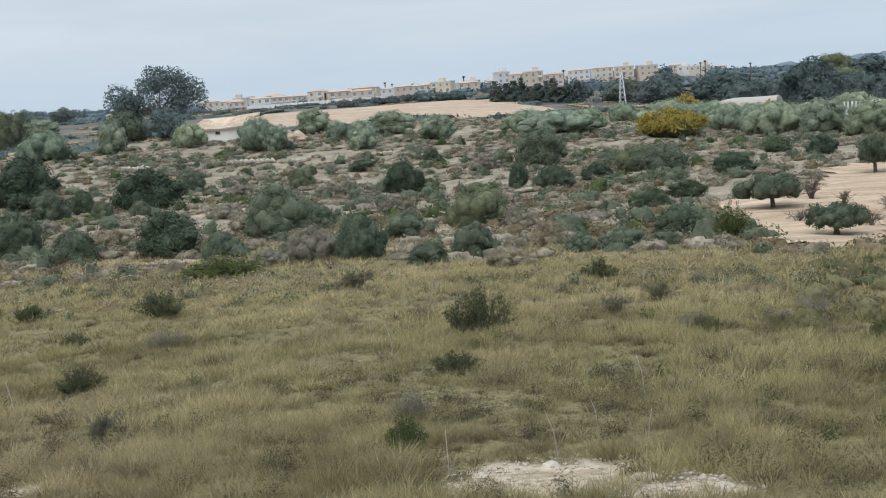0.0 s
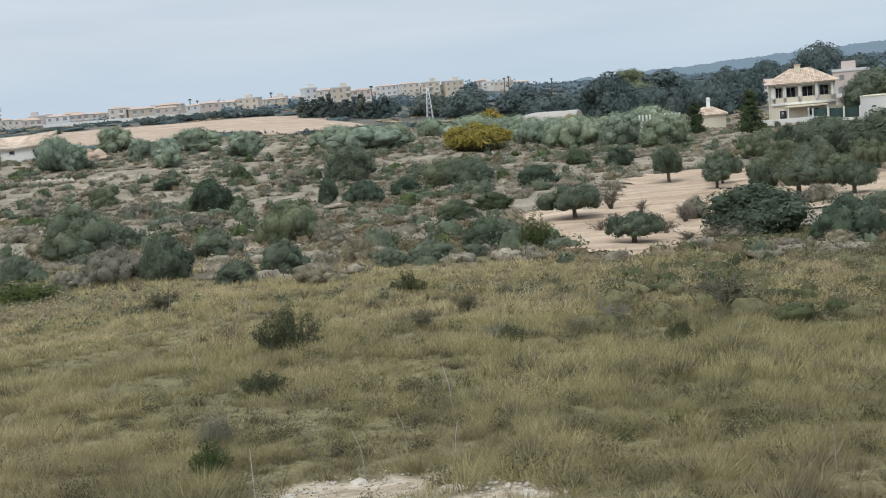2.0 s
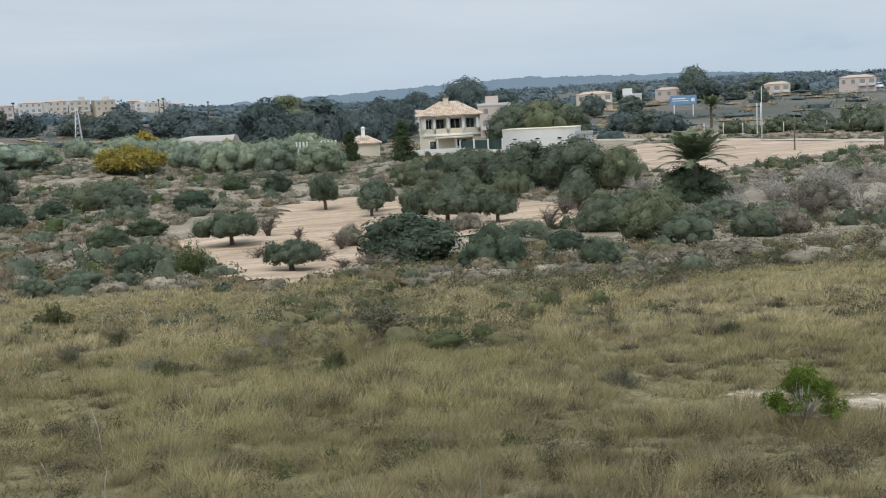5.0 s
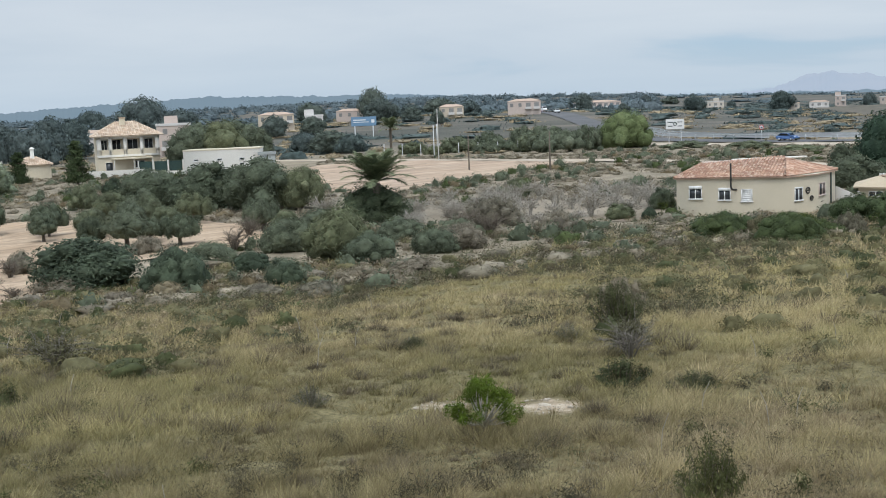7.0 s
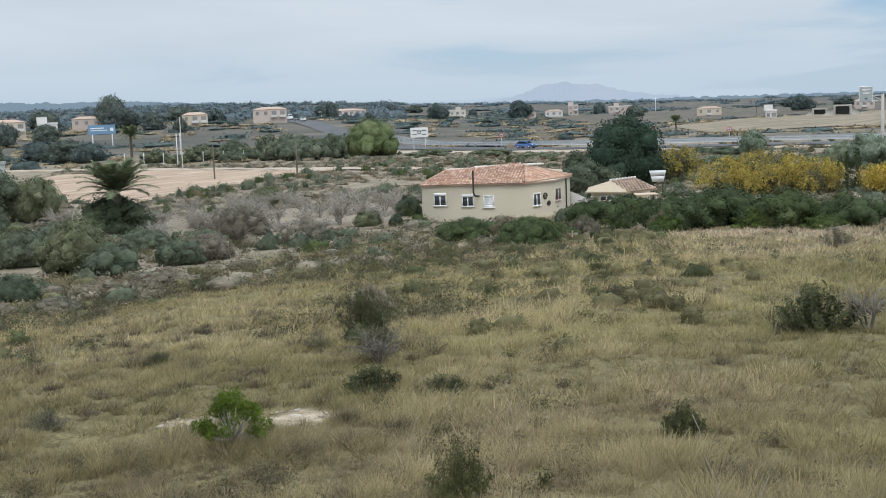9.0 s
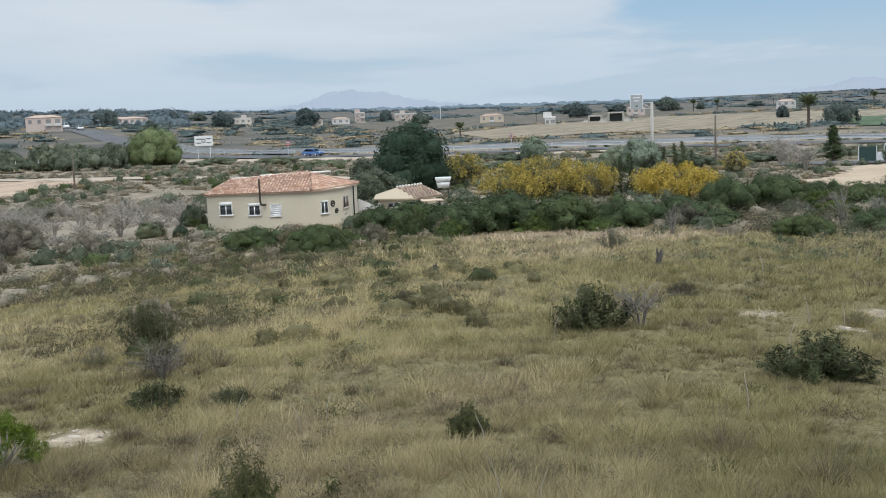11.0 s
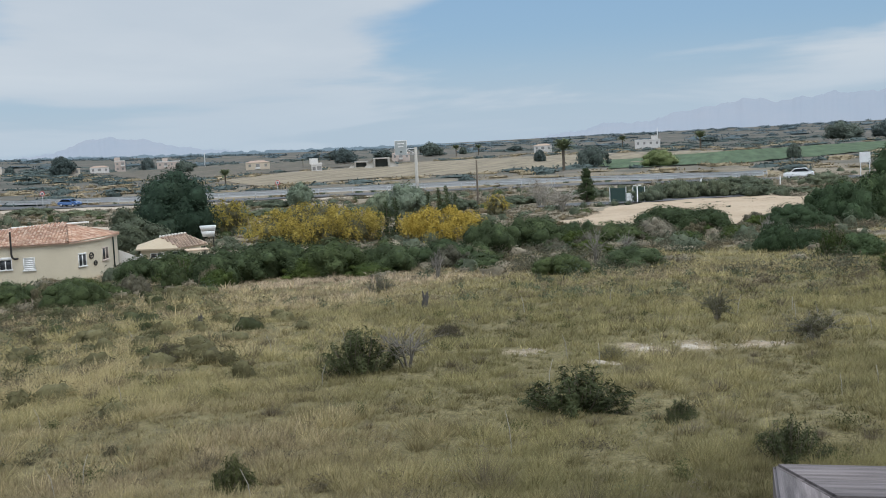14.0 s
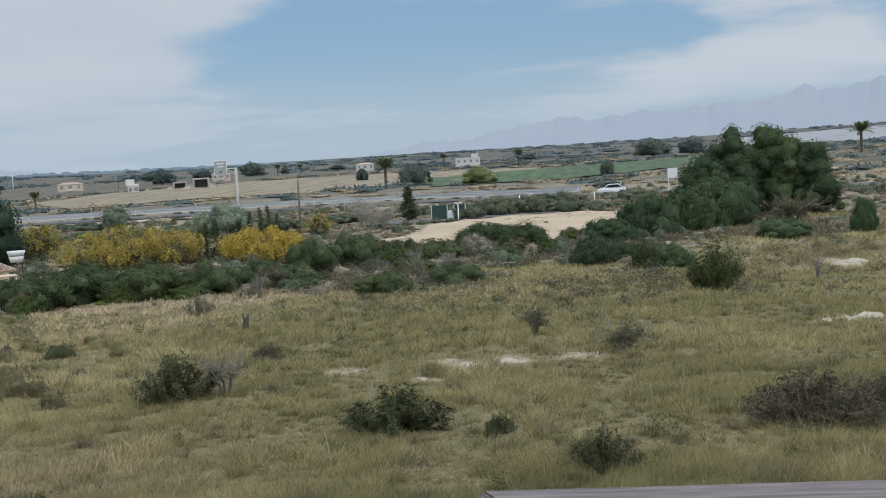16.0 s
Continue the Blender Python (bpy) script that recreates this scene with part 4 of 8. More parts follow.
# ---- plants of the plain and the slope: x, y, width, height ----
dark_kinds = [shrub("mastic_shrub", w, h, LEAF_CAROB, "dense dark green rounded mastic shrub on the plain", "shrub", s, 4600, 0.062, 30, group="dark shrubs") for w, h, s in ((4.2, 3.0, 11), (3.6, 2.6, 12), (5.0, 3.0, 13), (3.0, 2.4, 14))]
spread_out(dark_kinds, [
    (-49.8, 128.9, 8.0, 6.1), (-40.2, 120.0, 3.1, 2.7), (-33.0, 119.0, 6.8, 4.6), (-19.2, 72.9, 4.4, 3.2), (-6.1, 114.7, 4.3, 3.5), (-3.9, 147.6, 2.5, 2.2),
    (-12.8, 145.4, 3.6, 1.6), (5.2, 112.0, 2.2, 2.6), (8.3, 105.4, 4.2, 2.5), (13.1, 112.8, 3.3, 1.8), (25.5, 108.8, 4.3, 2.1), (11.6, 63.8, 3.2, 2.0),
    (12.9, 81.1, 3.4, 1.8), (17.1, 89.2, 3.1, 1.4), (37.9, 121.8, 3.0, 2.3), (36.4, 133.6, 3.6, 1.8), (25.8, 58.8, 6.2, 2.9), (27.2, 51.7, 3.8, 2.6),
    (34.5, 56.2, 2.6, 1.4), (31.7, 48.6, 2.2, 1.3)] + [
    (57.6, 122.3, 3.0, 3.0), (57.1, 73.6, 6.8, 3.4), (68.8, 54.9, 1.3, 1.0)], 1, ((4.2, 3.0), (3.6, 2.6), (5.0, 3.0), (3.0, 2.4)))
carob_kinds = [tree("carob_tree", w, h, 1.1, LEAF_OLIVE, BARK, "broad dark green carob tree behind the clearing", "tree", s, 5200, 0.10, 26, 0.2, 0.08, body=0.62, group="carob trees") for w, h, s in ((8.0, 5.0, 21), (6.5, 4.6, 22))]
spread_out(carob_kinds, [
    (54.1, 106.2, 8.8, 4.3), (57.5, 100.3, 8.6, 4.9), (60.1, 95.9, 8.4, 5.1), (62.4, 91.8, 5.5, 4.3), (50.1, 113.1, 3.6, 3.0), (97.4, 54.2, 6.6, 3.3),
    (32.0, 49.2, 2.2, 1.4), (68.0, 57.1, 2.6, 1.3), (77.9, 77.9, 2.7, 2.1), (74.5, 58.0, 2.3, 1.9)], 2, ((8.0, 5.0), (6.5, 4.6)))
olive_kinds = [shrub("wild_olive", w, h, LEAF_OLIVE, "grey-green rounded wild olive bush on the plain", "shrub", s, 4600, 0.070, 30, ratio=0.36, group="wild olives") for w, h, s in ((4.6, 3.2, 31), (3.4, 2.6, 32), (5.6, 3.6, 33), (3.8, 2.4, 34))]
spread_out(olive_kinds, [
    (-42.2, 115.2, 4.1, 3.4), (-35.9, 112.2, 2.5, 2.1), (-31.0, 108.6, 2.5, 1.9), (-13.8, 83.6, 6.2, 3.8), (-33.1, 82.3, 4.7, 3.5), (-25.5, 73.1, 3.4, 2.5),
    (-6.1, 62.9, 3.1, 2.7), (-32.0, 134.2, 3.5, 2.7), (-18.7, 131.8, 3.8, 2.5), (9.6, 138.9, 6.2, 4.9), (18.6, 119.1, 6.2, 3.0), (4.6, 140.9, 3.6, 2.1),
    (0.8, 78.2, 4.3, 3.0), (0.1, 58.5, 2.7, 1.9), (5.4, 56.2, 1.7, 1.1), (19.9, 116.7, 6.1, 2.8), 
    (42.0, 63.6, 4.2, 2.3)] + [
    (41.3, 57.1, 4.9, 3.3), 
    (47.5, 67.9, 3.7, 2.5), (40.9, 53.4, 3.6, 2.0), (49.8, 61.5, 3.5, 1.7),
    (45.9, 53.5, 3.1, 1.7), (53.4, 59.2, 3.1, 1.5), (35.4, 62.2, 3.9, 1.6), (-15.3, 70.0, 2.8, 1.8), (-11.7, 88.1, 3.1, 2.0), (-4.1, 74.5, 3.3, 1.9),
    (-2.1, 53.9, 2.4, 1.3), (7.7, 58.9, 2.6, 1.3)], 3, ((4.6, 3.2), (3.4, 2.6), (5.6, 3.6), (3.8, 2.4)))
grey_kinds = [shrub("saltbush", w, h, LEAF_GREY, "dry grey-brown twiggy bush among the scrub", "shrub", s, 3200, 0.055, 24, 0.78, ratio=0.25, wild=1.0, deep=0.36, stray=0.3, group="grey bushes") for w, h, s in ((3.6, 1.8, 41), (2.6, 1.4, 42))]
spread_out(grey_kinds, [
    (-9.3, 64.2, 3.7, 2.1), (4.3, 63.4, 2.3, 1.5), (26.1, 69.2, 2.2, 1.5), (27.4, 23.1, 1.5, 1.1), (42.3, 57.7, 4.7, 2.7), (-16.9, 87.7, 3.9, 1.7),
    (6.6, 74.8, 3.0, 1.1), (-24.3, 125.0, 4.3, 1.6), (-13.4, 115.9, 3.4, 1.4), (2.7, 136.8, 4.0, 1.7), (48.9, 54.3, 3.9, 1.9), (57.1, 53.7, 3.3, 1.9),
    (60.1, 63.0, 4.6, 2.5), (24.5, 58.3, 3.8, 1.1), (78.3, 50.7, 2.3, 2.3), (95.5, 5.9, 4.1, 2.0), (35.8, 71.6, 2.4, 1.4), (37.4, 44.9, 3.4, 1.1),
    (34.3, 45.5, 3.4, 1.1), (29.5, 42.6, 2.6, 0.9)] + [
    (25.4, 49.1, 2.5, 1.0), (23.3, 50.0, 2.2, 0.8), (27.1, 43.6, 2.0, 0.8), (-26.0, 82.8, 3.7, 1.6), (-21.7, 102.6, 4.1, 1.5), (-5.8, 92.5, 3.7, 1.5),
    (3.4, 77.0, 3.0, 1.3), (1.6, 51.0, 2.3, 0.9), (15.7, 75.5, 2.6, 1.1), (-36.1, 96.8, 3.4, 1.4), (-11.1, 62.3, 2.5, 1.1)], 4, ((3.6, 1.8), (2.6, 1.4)))
pepper_kinds = [tree("pepper_tree", w, h, 0.8, LEAF_PEPPER, BARK, "soft green pepper tree with drooping foliage", "tree", s, 4200, 0.11, 24, 0.16, 0.03, ratio=0.33, body=0.55, group="pepper trees") for w, h, s in ((7.5, 5.0, 51), (6.0, 4.6, 52), (9.0, 5.4, 53))]
spread_out(pepper_kinds, [
    (-65.9, 182.6, 8.6, 5.6), (-58.8, 193.9, 5.9, 5.5), (-46.0, 194.9, 6.5, 4.6), (-31.3, 178.9, 6.9, 5.8), (-26.7, 211.0, 7.5, 4.8), (-20.0, 189.8, 4.8, 3.4),
    (-14.4, 171.5, 4.7, 3.4), (-11.8, 195.0, 9.1, 4.0), (-3.5, 178.4, 6.3, 4.0), (15.7, 182.8, 13.0, 4.1), (46.8, 171.2, 9.4, 5.5), (51.7, 164.2, 8.0, 5.3),
    (54.2, 152.4, 8.2, 4.9), (181.5, 150.0, 8.7, 7.5), (55.1, 155.0, 8.0, 4.0), (38.0, 211.8, 12.4, 5.2), (44.1, 206.8, 9.1, 5.1), (44.7, 192.3, 7.5, 4.9),
    (47.5, 185.0, 7.2, 4.7), (39.3, 198.1, 7.8, 4.5)] + [
    (33.1, 231.7, 7.9, 4.1), (66.6, 196.1, 9.6, 5.5), (21.5, 194.0, 8.6, 3.8), (11.0, 186.3, 8.2, 4.0), (49.8, 197.7, 7.7, 4.5), (-137.5, 379.1, 14.9, 6.7),
    (57.2, 195.1, 7.6, 4.2), (-28.4, 177.1, 5.2, 4.2), (-16.1, 187.8, 5.5, 3.5)], 5, ((7.5, 5.0), (6.0, 4.6), (9.0, 5.4)))
lentisk_kinds = [sprig_bush("lentisk", w, h, LEAF_LENTISK, "low dark green lentisk shrub standing in dry grass", "shrub", s, n, 105, 0.042, 0.34, group="low shrubs") for w, h, s, n in ((1.6, 0.8, 61, 52), (1.2, 0.7, 62, 42), (2.0, 0.9, 63, 60))]
spread_out(lentisk_kinds, [
    (-10.8, 38.4, 2.2, 1.0), (-16.4, 41.4, 1.8, 0.7), (-11.8, 32.5, 1.0, 0.4), (-8.7, 23.9, 1.3, 0.6), (-0.1, 28.2, 2.0, 1.2), (1.1, 32.6, 1.0, 0.4),
    (-0.7, 22.5, 1.5, 0.5), (4.5, 41.8, 1.6, 0.9), (5.2, 26.4, 1.0, 0.5), (8.1, 23.4, 0.7, 0.5), (18.6, 22.7, 0.8, 0.4), (8.6, 24.2, 1.0, 0.6),
    (24.1, 20.5, 1.8, 1.4), (27.7, 9.1, 2.3, 1.2), (10.8, 7.9, 0.9, 0.8), (15.5, 7.1, 0.7, 0.6), (22.0, 2.8, 2.3, 0.9), (15.7, 7.2, 0.7, 0.5), (21.6, 0.8, 0.7, 0.4), (17.9, -1.0, 1.3, 0.7),
    (20.9, 0.9, 0.4, 0.4), (16.8, 14.2, 1.4, 0.6)] + [
    (17.4, 13.0, 1.2, 0.4)], 6, ((1.6, 0.8), (1.2, 0.7), (2.0, 0.9)))
thorn_kinds = [bare_bush("dry_bush", 1.4, 0.8, BARK_GREY, "half-dead grey-brown thorny bush in dry grass", "bush", 71, 90, LEAF_THORN, 3600, 0.022, group="dry bushes")]
thorn_kinds += [sprig_bush("dry_bush", w, h, LEAF_THORN, "dull olive-brown low bush in dry grass", "bush", s, n, 42, 0.026, 0.36, BARK_GREY, 0.25, "dry bushes") for w, h, s, n in ((1.8, 0.9, 72, 80), (1.2, 0.6, 73, 60))]
spread_out(thorn_kinds, [
    (-8.4, 29.9, 1.5, 0.6), (-1.4, 18.2, 0.9, 0.6), (-6.2, 17.5, 0.6, 0.5), (3.5, 30.1, 0.9, 0.5), (7.2, 27.6, 1.3, 0.4), (5.5, 34.6, 1.1, 0.6),
    (7.5, 38.7, 0.8, 0.5), (11.8, 29.3, 2.0, 1.0), (5.1, 27.1, 1.4, 0.6), (12.2, 18.1, 1.0, 0.5), (20.1, 16.8, 1.4, 0.9),
    (18.9, 23.1, 0.8, 0.4), (56.3, 17.5, 1.9, 1.2), (38.9, 0.3, 1.3, 1.0), (33.3, -2.4, 2.0, 0.8),
    (113.6, -23.8, 6.0, 3.0), (-4.7, 43.8, 1.7, 0.9)] + [
    (21.8, 20.2, 1.0, 0.5), (30.8, 3.0, 0.9, 0.5)], 7, ((1.4, 0.8), (1.8, 0.9), (1.2, 0.6)))
spread_out([bare_bush("dead_bush", 1.6, 1.1, BARK_GREY, "silver-grey dead branches of a bush in the grass", "bush", 74, 80, None, 0, 0.05, 0.014)], [(28.3, 8.0, 1.7, 1.2), (19.8, 16.5, 1.4, 0.9), (8.6, 29.0, 1.0, 0.8)], 17, ((1.6, 1.1),))
spread_out([sprig_bush("brown_bush", 2.4, 0.9, LEAF_UMBER, "wide dark brown low bush in the grass", "bush", 75, 110, 110, 0.042, 0.34, BARK, 0.05)], [(21.7, -5.1, 3.0, 1.0), (23.0, -6.6, 2.2, 0.8), (31.5, 16.5, 1.6, 0.6), (36.5, 9.0, 1.3, 0.5)], 18, ((2.4, 0.9),))
green_kinds = [sprig_bush("leafy_bush", w, h, LEAF_GREEN, "fresh green leafy bush", "shrub", sd, n, 70, 0.075, 0.5, group="green bushes") for w, h, sd, n in ((2.8, 2.0, 81, 80), (3.4, 1.8, 82, 90))]
spread_out(green_kinds, [
    (-12.1, 55.2, 4.7, 1.3), (-1.3, 15.7, 0.7, 0.5), (57.2, -8.5, 3.3, 2.6), (76.1, -6.5, 2.3, 2.3), (14.0, 61.4, 2.7, 2.1), (74.5, 58.0, 2.4, 1.6),
    (68.3, 34.5, 4.2, 1.8)], 8, ((2.8, 2.0), (3.4, 1.8)))
hedge_kinds = [shrub("hedge_bush", w, h, LEAF_DARK, "dark green bush of a thick overgrown hedge", "shrub", s, 4400, 0.058, 30, deep=0.32, group="hedge bushes") for w, h, s in ((4.6, 2.4, 91), (5.2, 2.6, 92), (3.6, 2.0, 93))]
spread_out(hedge_kinds, [(x, y, w * 1.12, h * 0.98) for x, y, w, h in ([
    (55.3, 34.4, 3.5, 1.8), (59.2, 41.3, 3.3, 1.6), (70.5, 38.8, 3.5, 2.0), (69.8, 35.8, 4.2, 2.2), (67.9, 31.6, 4.4, 2.5), (71.6, 29.5, 5.4, 2.7),
    (72.0, 25.5, 4.9, 2.5), (73.3, 22.0, 4.5, 2.2), (75.5, 18.6, 4.6, 2.1), (85.6, 17.6, 4.7, 2.8), (89.1, 14.8, 4.8, 3.1), (92.2, 11.9, 4.0, 2.3),
    (91.7, 9.1, 5.8, 2.1), (100.8, 5.3, 5.7, 2.6), (103.1, 1.7, 4.8, 2.3), (70.8, 5.7, 4.1, 1.4), (64.5, 9.1, 2.9, 1.3), (58.4, 41.2, 3.2, 1.4),
    (72.1, 36.4, 4.3, 2.0), (60.3, 37.9, 2.8, 1.6)] + [
    (111.6, 5.2, 6.1, 2.0)])], 9, ((4.6, 2.4), (5.2, 2.6), (3.6, 2.0)))
filler = random.Random(77)
HEDGE = smooth_line([(60, 36), (68, 31), (73, 25), (77, 18), (86, 12), (96, 4), (104, -5)], 2.2)
spread_out([shrub("hedge_bush", 2.4, 1.4, LEAF_GREEN, "low green bush at the foot of a thick hedge", "shrub", 97, 2400, 0.048, 22, group="hedge bushes"), shrub("hedge_bush", 2.6, 1.3, LEAF_BROWN, "low brown bush at the foot of a thick hedge", "shrub", 98, 2400, 0.042, 22, stray=0.3, group="hedge bushes"), shrub("hedge_bush", 2.6, 1.5, LEAF_DARK, "low dark bush at the foot of a thick hedge", "shrub", 99, 2400, 0.048, 22, group="hedge bushes")],
           [(p[0] + filler.uniform(-4, 4), p[1] + filler.uniform(-3, 3), filler.uniform(1.8, 3.6), filler.uniform(0.9, 1.7)) for p in HEDGE for _ in range(2)], 12, ((2.4, 1.4), (2.6, 1.3), (2.6, 1.5)))
spread_out([shrub("pine_scrub", w, h, LEAF_PINE, "low sprawling dark green shrub beside pines", "shrub", s, 4000, 0.08, 30, deep=0.34, group="scrub by the pines") for w, h, s in ((6.5, 3.6, 95), (4.5, 2.2, 96))], [
    (103.6, -5.8, 6.1, 2.5), (107.9, -9.7, 6.8, 4.2), (112.5, -13.9, 7.1, 4.4), (117.5, -18.5, 7.4, 5.1), (78.9, -8.2, 4.2, 1.5), (102.0, -27.6, 2.5, 3.2),
    (81.6, -3.4, 3.2, 2.0), (101.0, -20.7, 5.8, 1.9), (85.6, -5.7, 3.8, 1.5)], 10, ((6.5, 3.6), (4.5, 2.2)))

# ---- ground cover ----
def scatter(rng, count, r0, r1, az0=-26, az1=110):
    """Points evenly over a ring sector."""
    r = np.sqrt(rng.uniform(r0 * r0, r1 * r1, count))
    a = np.radians(rng.uniform(az0, az1, count))
    return r * np.sin(a), r * np.cos(a)


def patchy(x, y, s=0.12):
    return 0.5 + 0.25 * (np.sin(x * s * 2.1 + 1.7 * np.sin(y * s * 1.3)) + np.sin(y * s * 2.7 + 1.4 * np.sin(x * s * 1.9 + 0.6)))


def off_sheets(x, y):
    ok = np.ones(len(x), bool)
    for poly in SHEETS:
        ok &= ~inside(poly, x, y)
    return ok


def lattice(i, j, seed):
    """A repeatable random number for each cell."""
    v = np.sin(i * 127.1 + j * 311.7 + seed * 74.7) * 43758.5453
    return v - np.floor(v)


def value_noise(x, y, cell, seed=0):
    """Smooth noise between 0 and 1 with features of that size."""
    u, v = x / cell, y / cell
    i, j = np.floor(u), np.floor(v)
    a, b = ease(0, 1, u - i), ease(0, 1, v - j)
    low = lattice(i, j, seed) * (1 - a) + lattice(i + 1, j, seed) * a
    high = lattice(i, j + 1, seed) * (1 - a) + lattice(i + 1, j + 1, seed) * a
    return low * (1 - b) + high * b


def grass_band(rng, tufts, r0, r1, blades, height, width, az=(-26, 110)):
    """Tussocks: blades that spring from one root and arch outwards. Gives points, triangles, and tone and straw for each point."""
    x, y = scatter(rng, tufts, r0, r1, *az)
    s = slope_range(x, y) + 5 * np.sin(x * 0.3) + 4 * np.sin(y * 0.41)
    mound = np.clip(0.5 + 1.7 * (0.55 * value_noise(x, y, 1.5, 1) + 0.45 * value_noise(x, y, 0.65, 2) - 0.5), 0, 1)
    ok = (s < 92 + 44 * ease(93, 100, np.degrees(np.arctan2(x, y)))) & (rng.uniform(0, 1, tufts) > bare(x, y) * 1.2) & off_sheets(x, y) & (rng.uniform(0, 1, tufts) < 0.55 + 0.9 * mound)
    x, y, s, mound = x[ok], y[ok], s[ok], mound[ok]
    n = len(x)
    hh = height * rng.uniform(0.6, 1.25, n) * (0.46 + 0.80 * mound) * (0.8 + 0.35 * value_noise(x, y, 7, 3))
    az_deg = np.degrees(np.arctan2(x, y))
    broad, patch = value_noise(x, y, 9, 4), value_noise(x, y, 3.2, 5)
    # shade between mounds is put into the tone; farther tussocks are lighter
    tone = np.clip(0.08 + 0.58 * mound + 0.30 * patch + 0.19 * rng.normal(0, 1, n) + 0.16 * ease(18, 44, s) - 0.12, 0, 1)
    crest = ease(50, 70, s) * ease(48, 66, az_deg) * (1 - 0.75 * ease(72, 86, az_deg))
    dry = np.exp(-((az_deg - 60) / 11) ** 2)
    # tone is raised about azimuth 60 and lowered close to the eye
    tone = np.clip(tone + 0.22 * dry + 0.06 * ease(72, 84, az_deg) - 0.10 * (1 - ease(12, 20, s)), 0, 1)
    straw = np.clip(-0.03 + 0.55 * broad + 0.30 * value_noise(x, y, 2.0, 6) - 0.12 + 0.10 * rng.normal(0, 1, n) + 0.55 * crest + 0.15 * dry - 0.26 * ease(72, 84, az_deg) + 0.10 * (1 - ease(10, 24, az_deg)), 0, 1)
    k = n * blades
    a = rng.uniform(0, 6.283, k)
    rim = rng.uniform(0, 1, k) ** 0.6
    H = np.repeat(hh, blades)
    rad = rim * 0.42 * H
    bx, by = np.repeat(x, blades) + np.cos(a) * rad, np.repeat(y, blades) + np.sin(a) * rad
    h = H * (0.95 - 0.40 * rim) * rng.uniform(0.6, 1.2, k)
    z = ground_height(bx, by) - 0.04
    lean = 0.30 + 1.75 * rim * rng.uniform(0.4, 1.3, k)
    a = a + rng.normal(0, 0.5, k)
    dx, dy = np.cos(a) * lean * 0.8 + 0.12, np.sin(a) * lean * 0.8 - 0.10
    side = a + rng.uniform(0.6, 2.5, k)
    wx, wy = np.cos(side) * width * rng.uniform(0.6, 1.4, k), np.sin(side) * width * rng.uniform(0.6, 1.4, k)
    p0, p1 = np.stack([bx - wx, by - wy, z], 1), np.stack([bx + wx, by + wy, z], 1)
    tip = np.stack([bx + dx * h, by + dy * h, z + h], 1)
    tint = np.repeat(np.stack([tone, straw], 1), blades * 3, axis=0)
    return np.stack([p0, p1, tip], 1).reshape(-1, 3), np.arange(3 * k).reshape(-1, 3), tint


def make_grass():
    rng = np.random.default_rng(5)
    g, tints = Geo(), []
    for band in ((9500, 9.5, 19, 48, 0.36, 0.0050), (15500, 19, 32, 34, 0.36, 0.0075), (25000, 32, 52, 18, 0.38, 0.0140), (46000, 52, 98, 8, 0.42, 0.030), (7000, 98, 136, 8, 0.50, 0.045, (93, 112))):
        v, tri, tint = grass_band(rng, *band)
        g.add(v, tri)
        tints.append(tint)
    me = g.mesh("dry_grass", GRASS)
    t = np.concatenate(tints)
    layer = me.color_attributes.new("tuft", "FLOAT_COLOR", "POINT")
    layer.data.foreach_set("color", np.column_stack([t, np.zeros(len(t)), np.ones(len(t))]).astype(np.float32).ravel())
    return tagged(new("dry_grass", me), "tussocks of dry yellow-green feather grass over the slope", "grass", kind="stuff")


def make_heath():
    """Dark upright twiggy herbs in clumps among the grass."""
    rng = np.random.default_rng(12)
    g = Geo()
    for band in ((110, 10, 22, 190, 0.42, 0.0045, (-26, 110)), (110, 10, 24, 190, 0.40, 0.0045, (10, 50)), (240, 22, 40, 120, 0.44, 0.0085, (-26, 110)), (240, 22, 44, 110, 0.44, 0.0085, (16, 54)), (500, 40, 75, 50, 0.48, 0.017, (-26, 110))):
        v, tri, _ = grass_band(rng, *band)
        g.add(v, tri)
    return tagged(new("slope_heath", g.mesh("slope_heath", LEAF_HEATH)), "clumps of dark brown twiggy herbs among dry grass", "heath", kind="stuff")


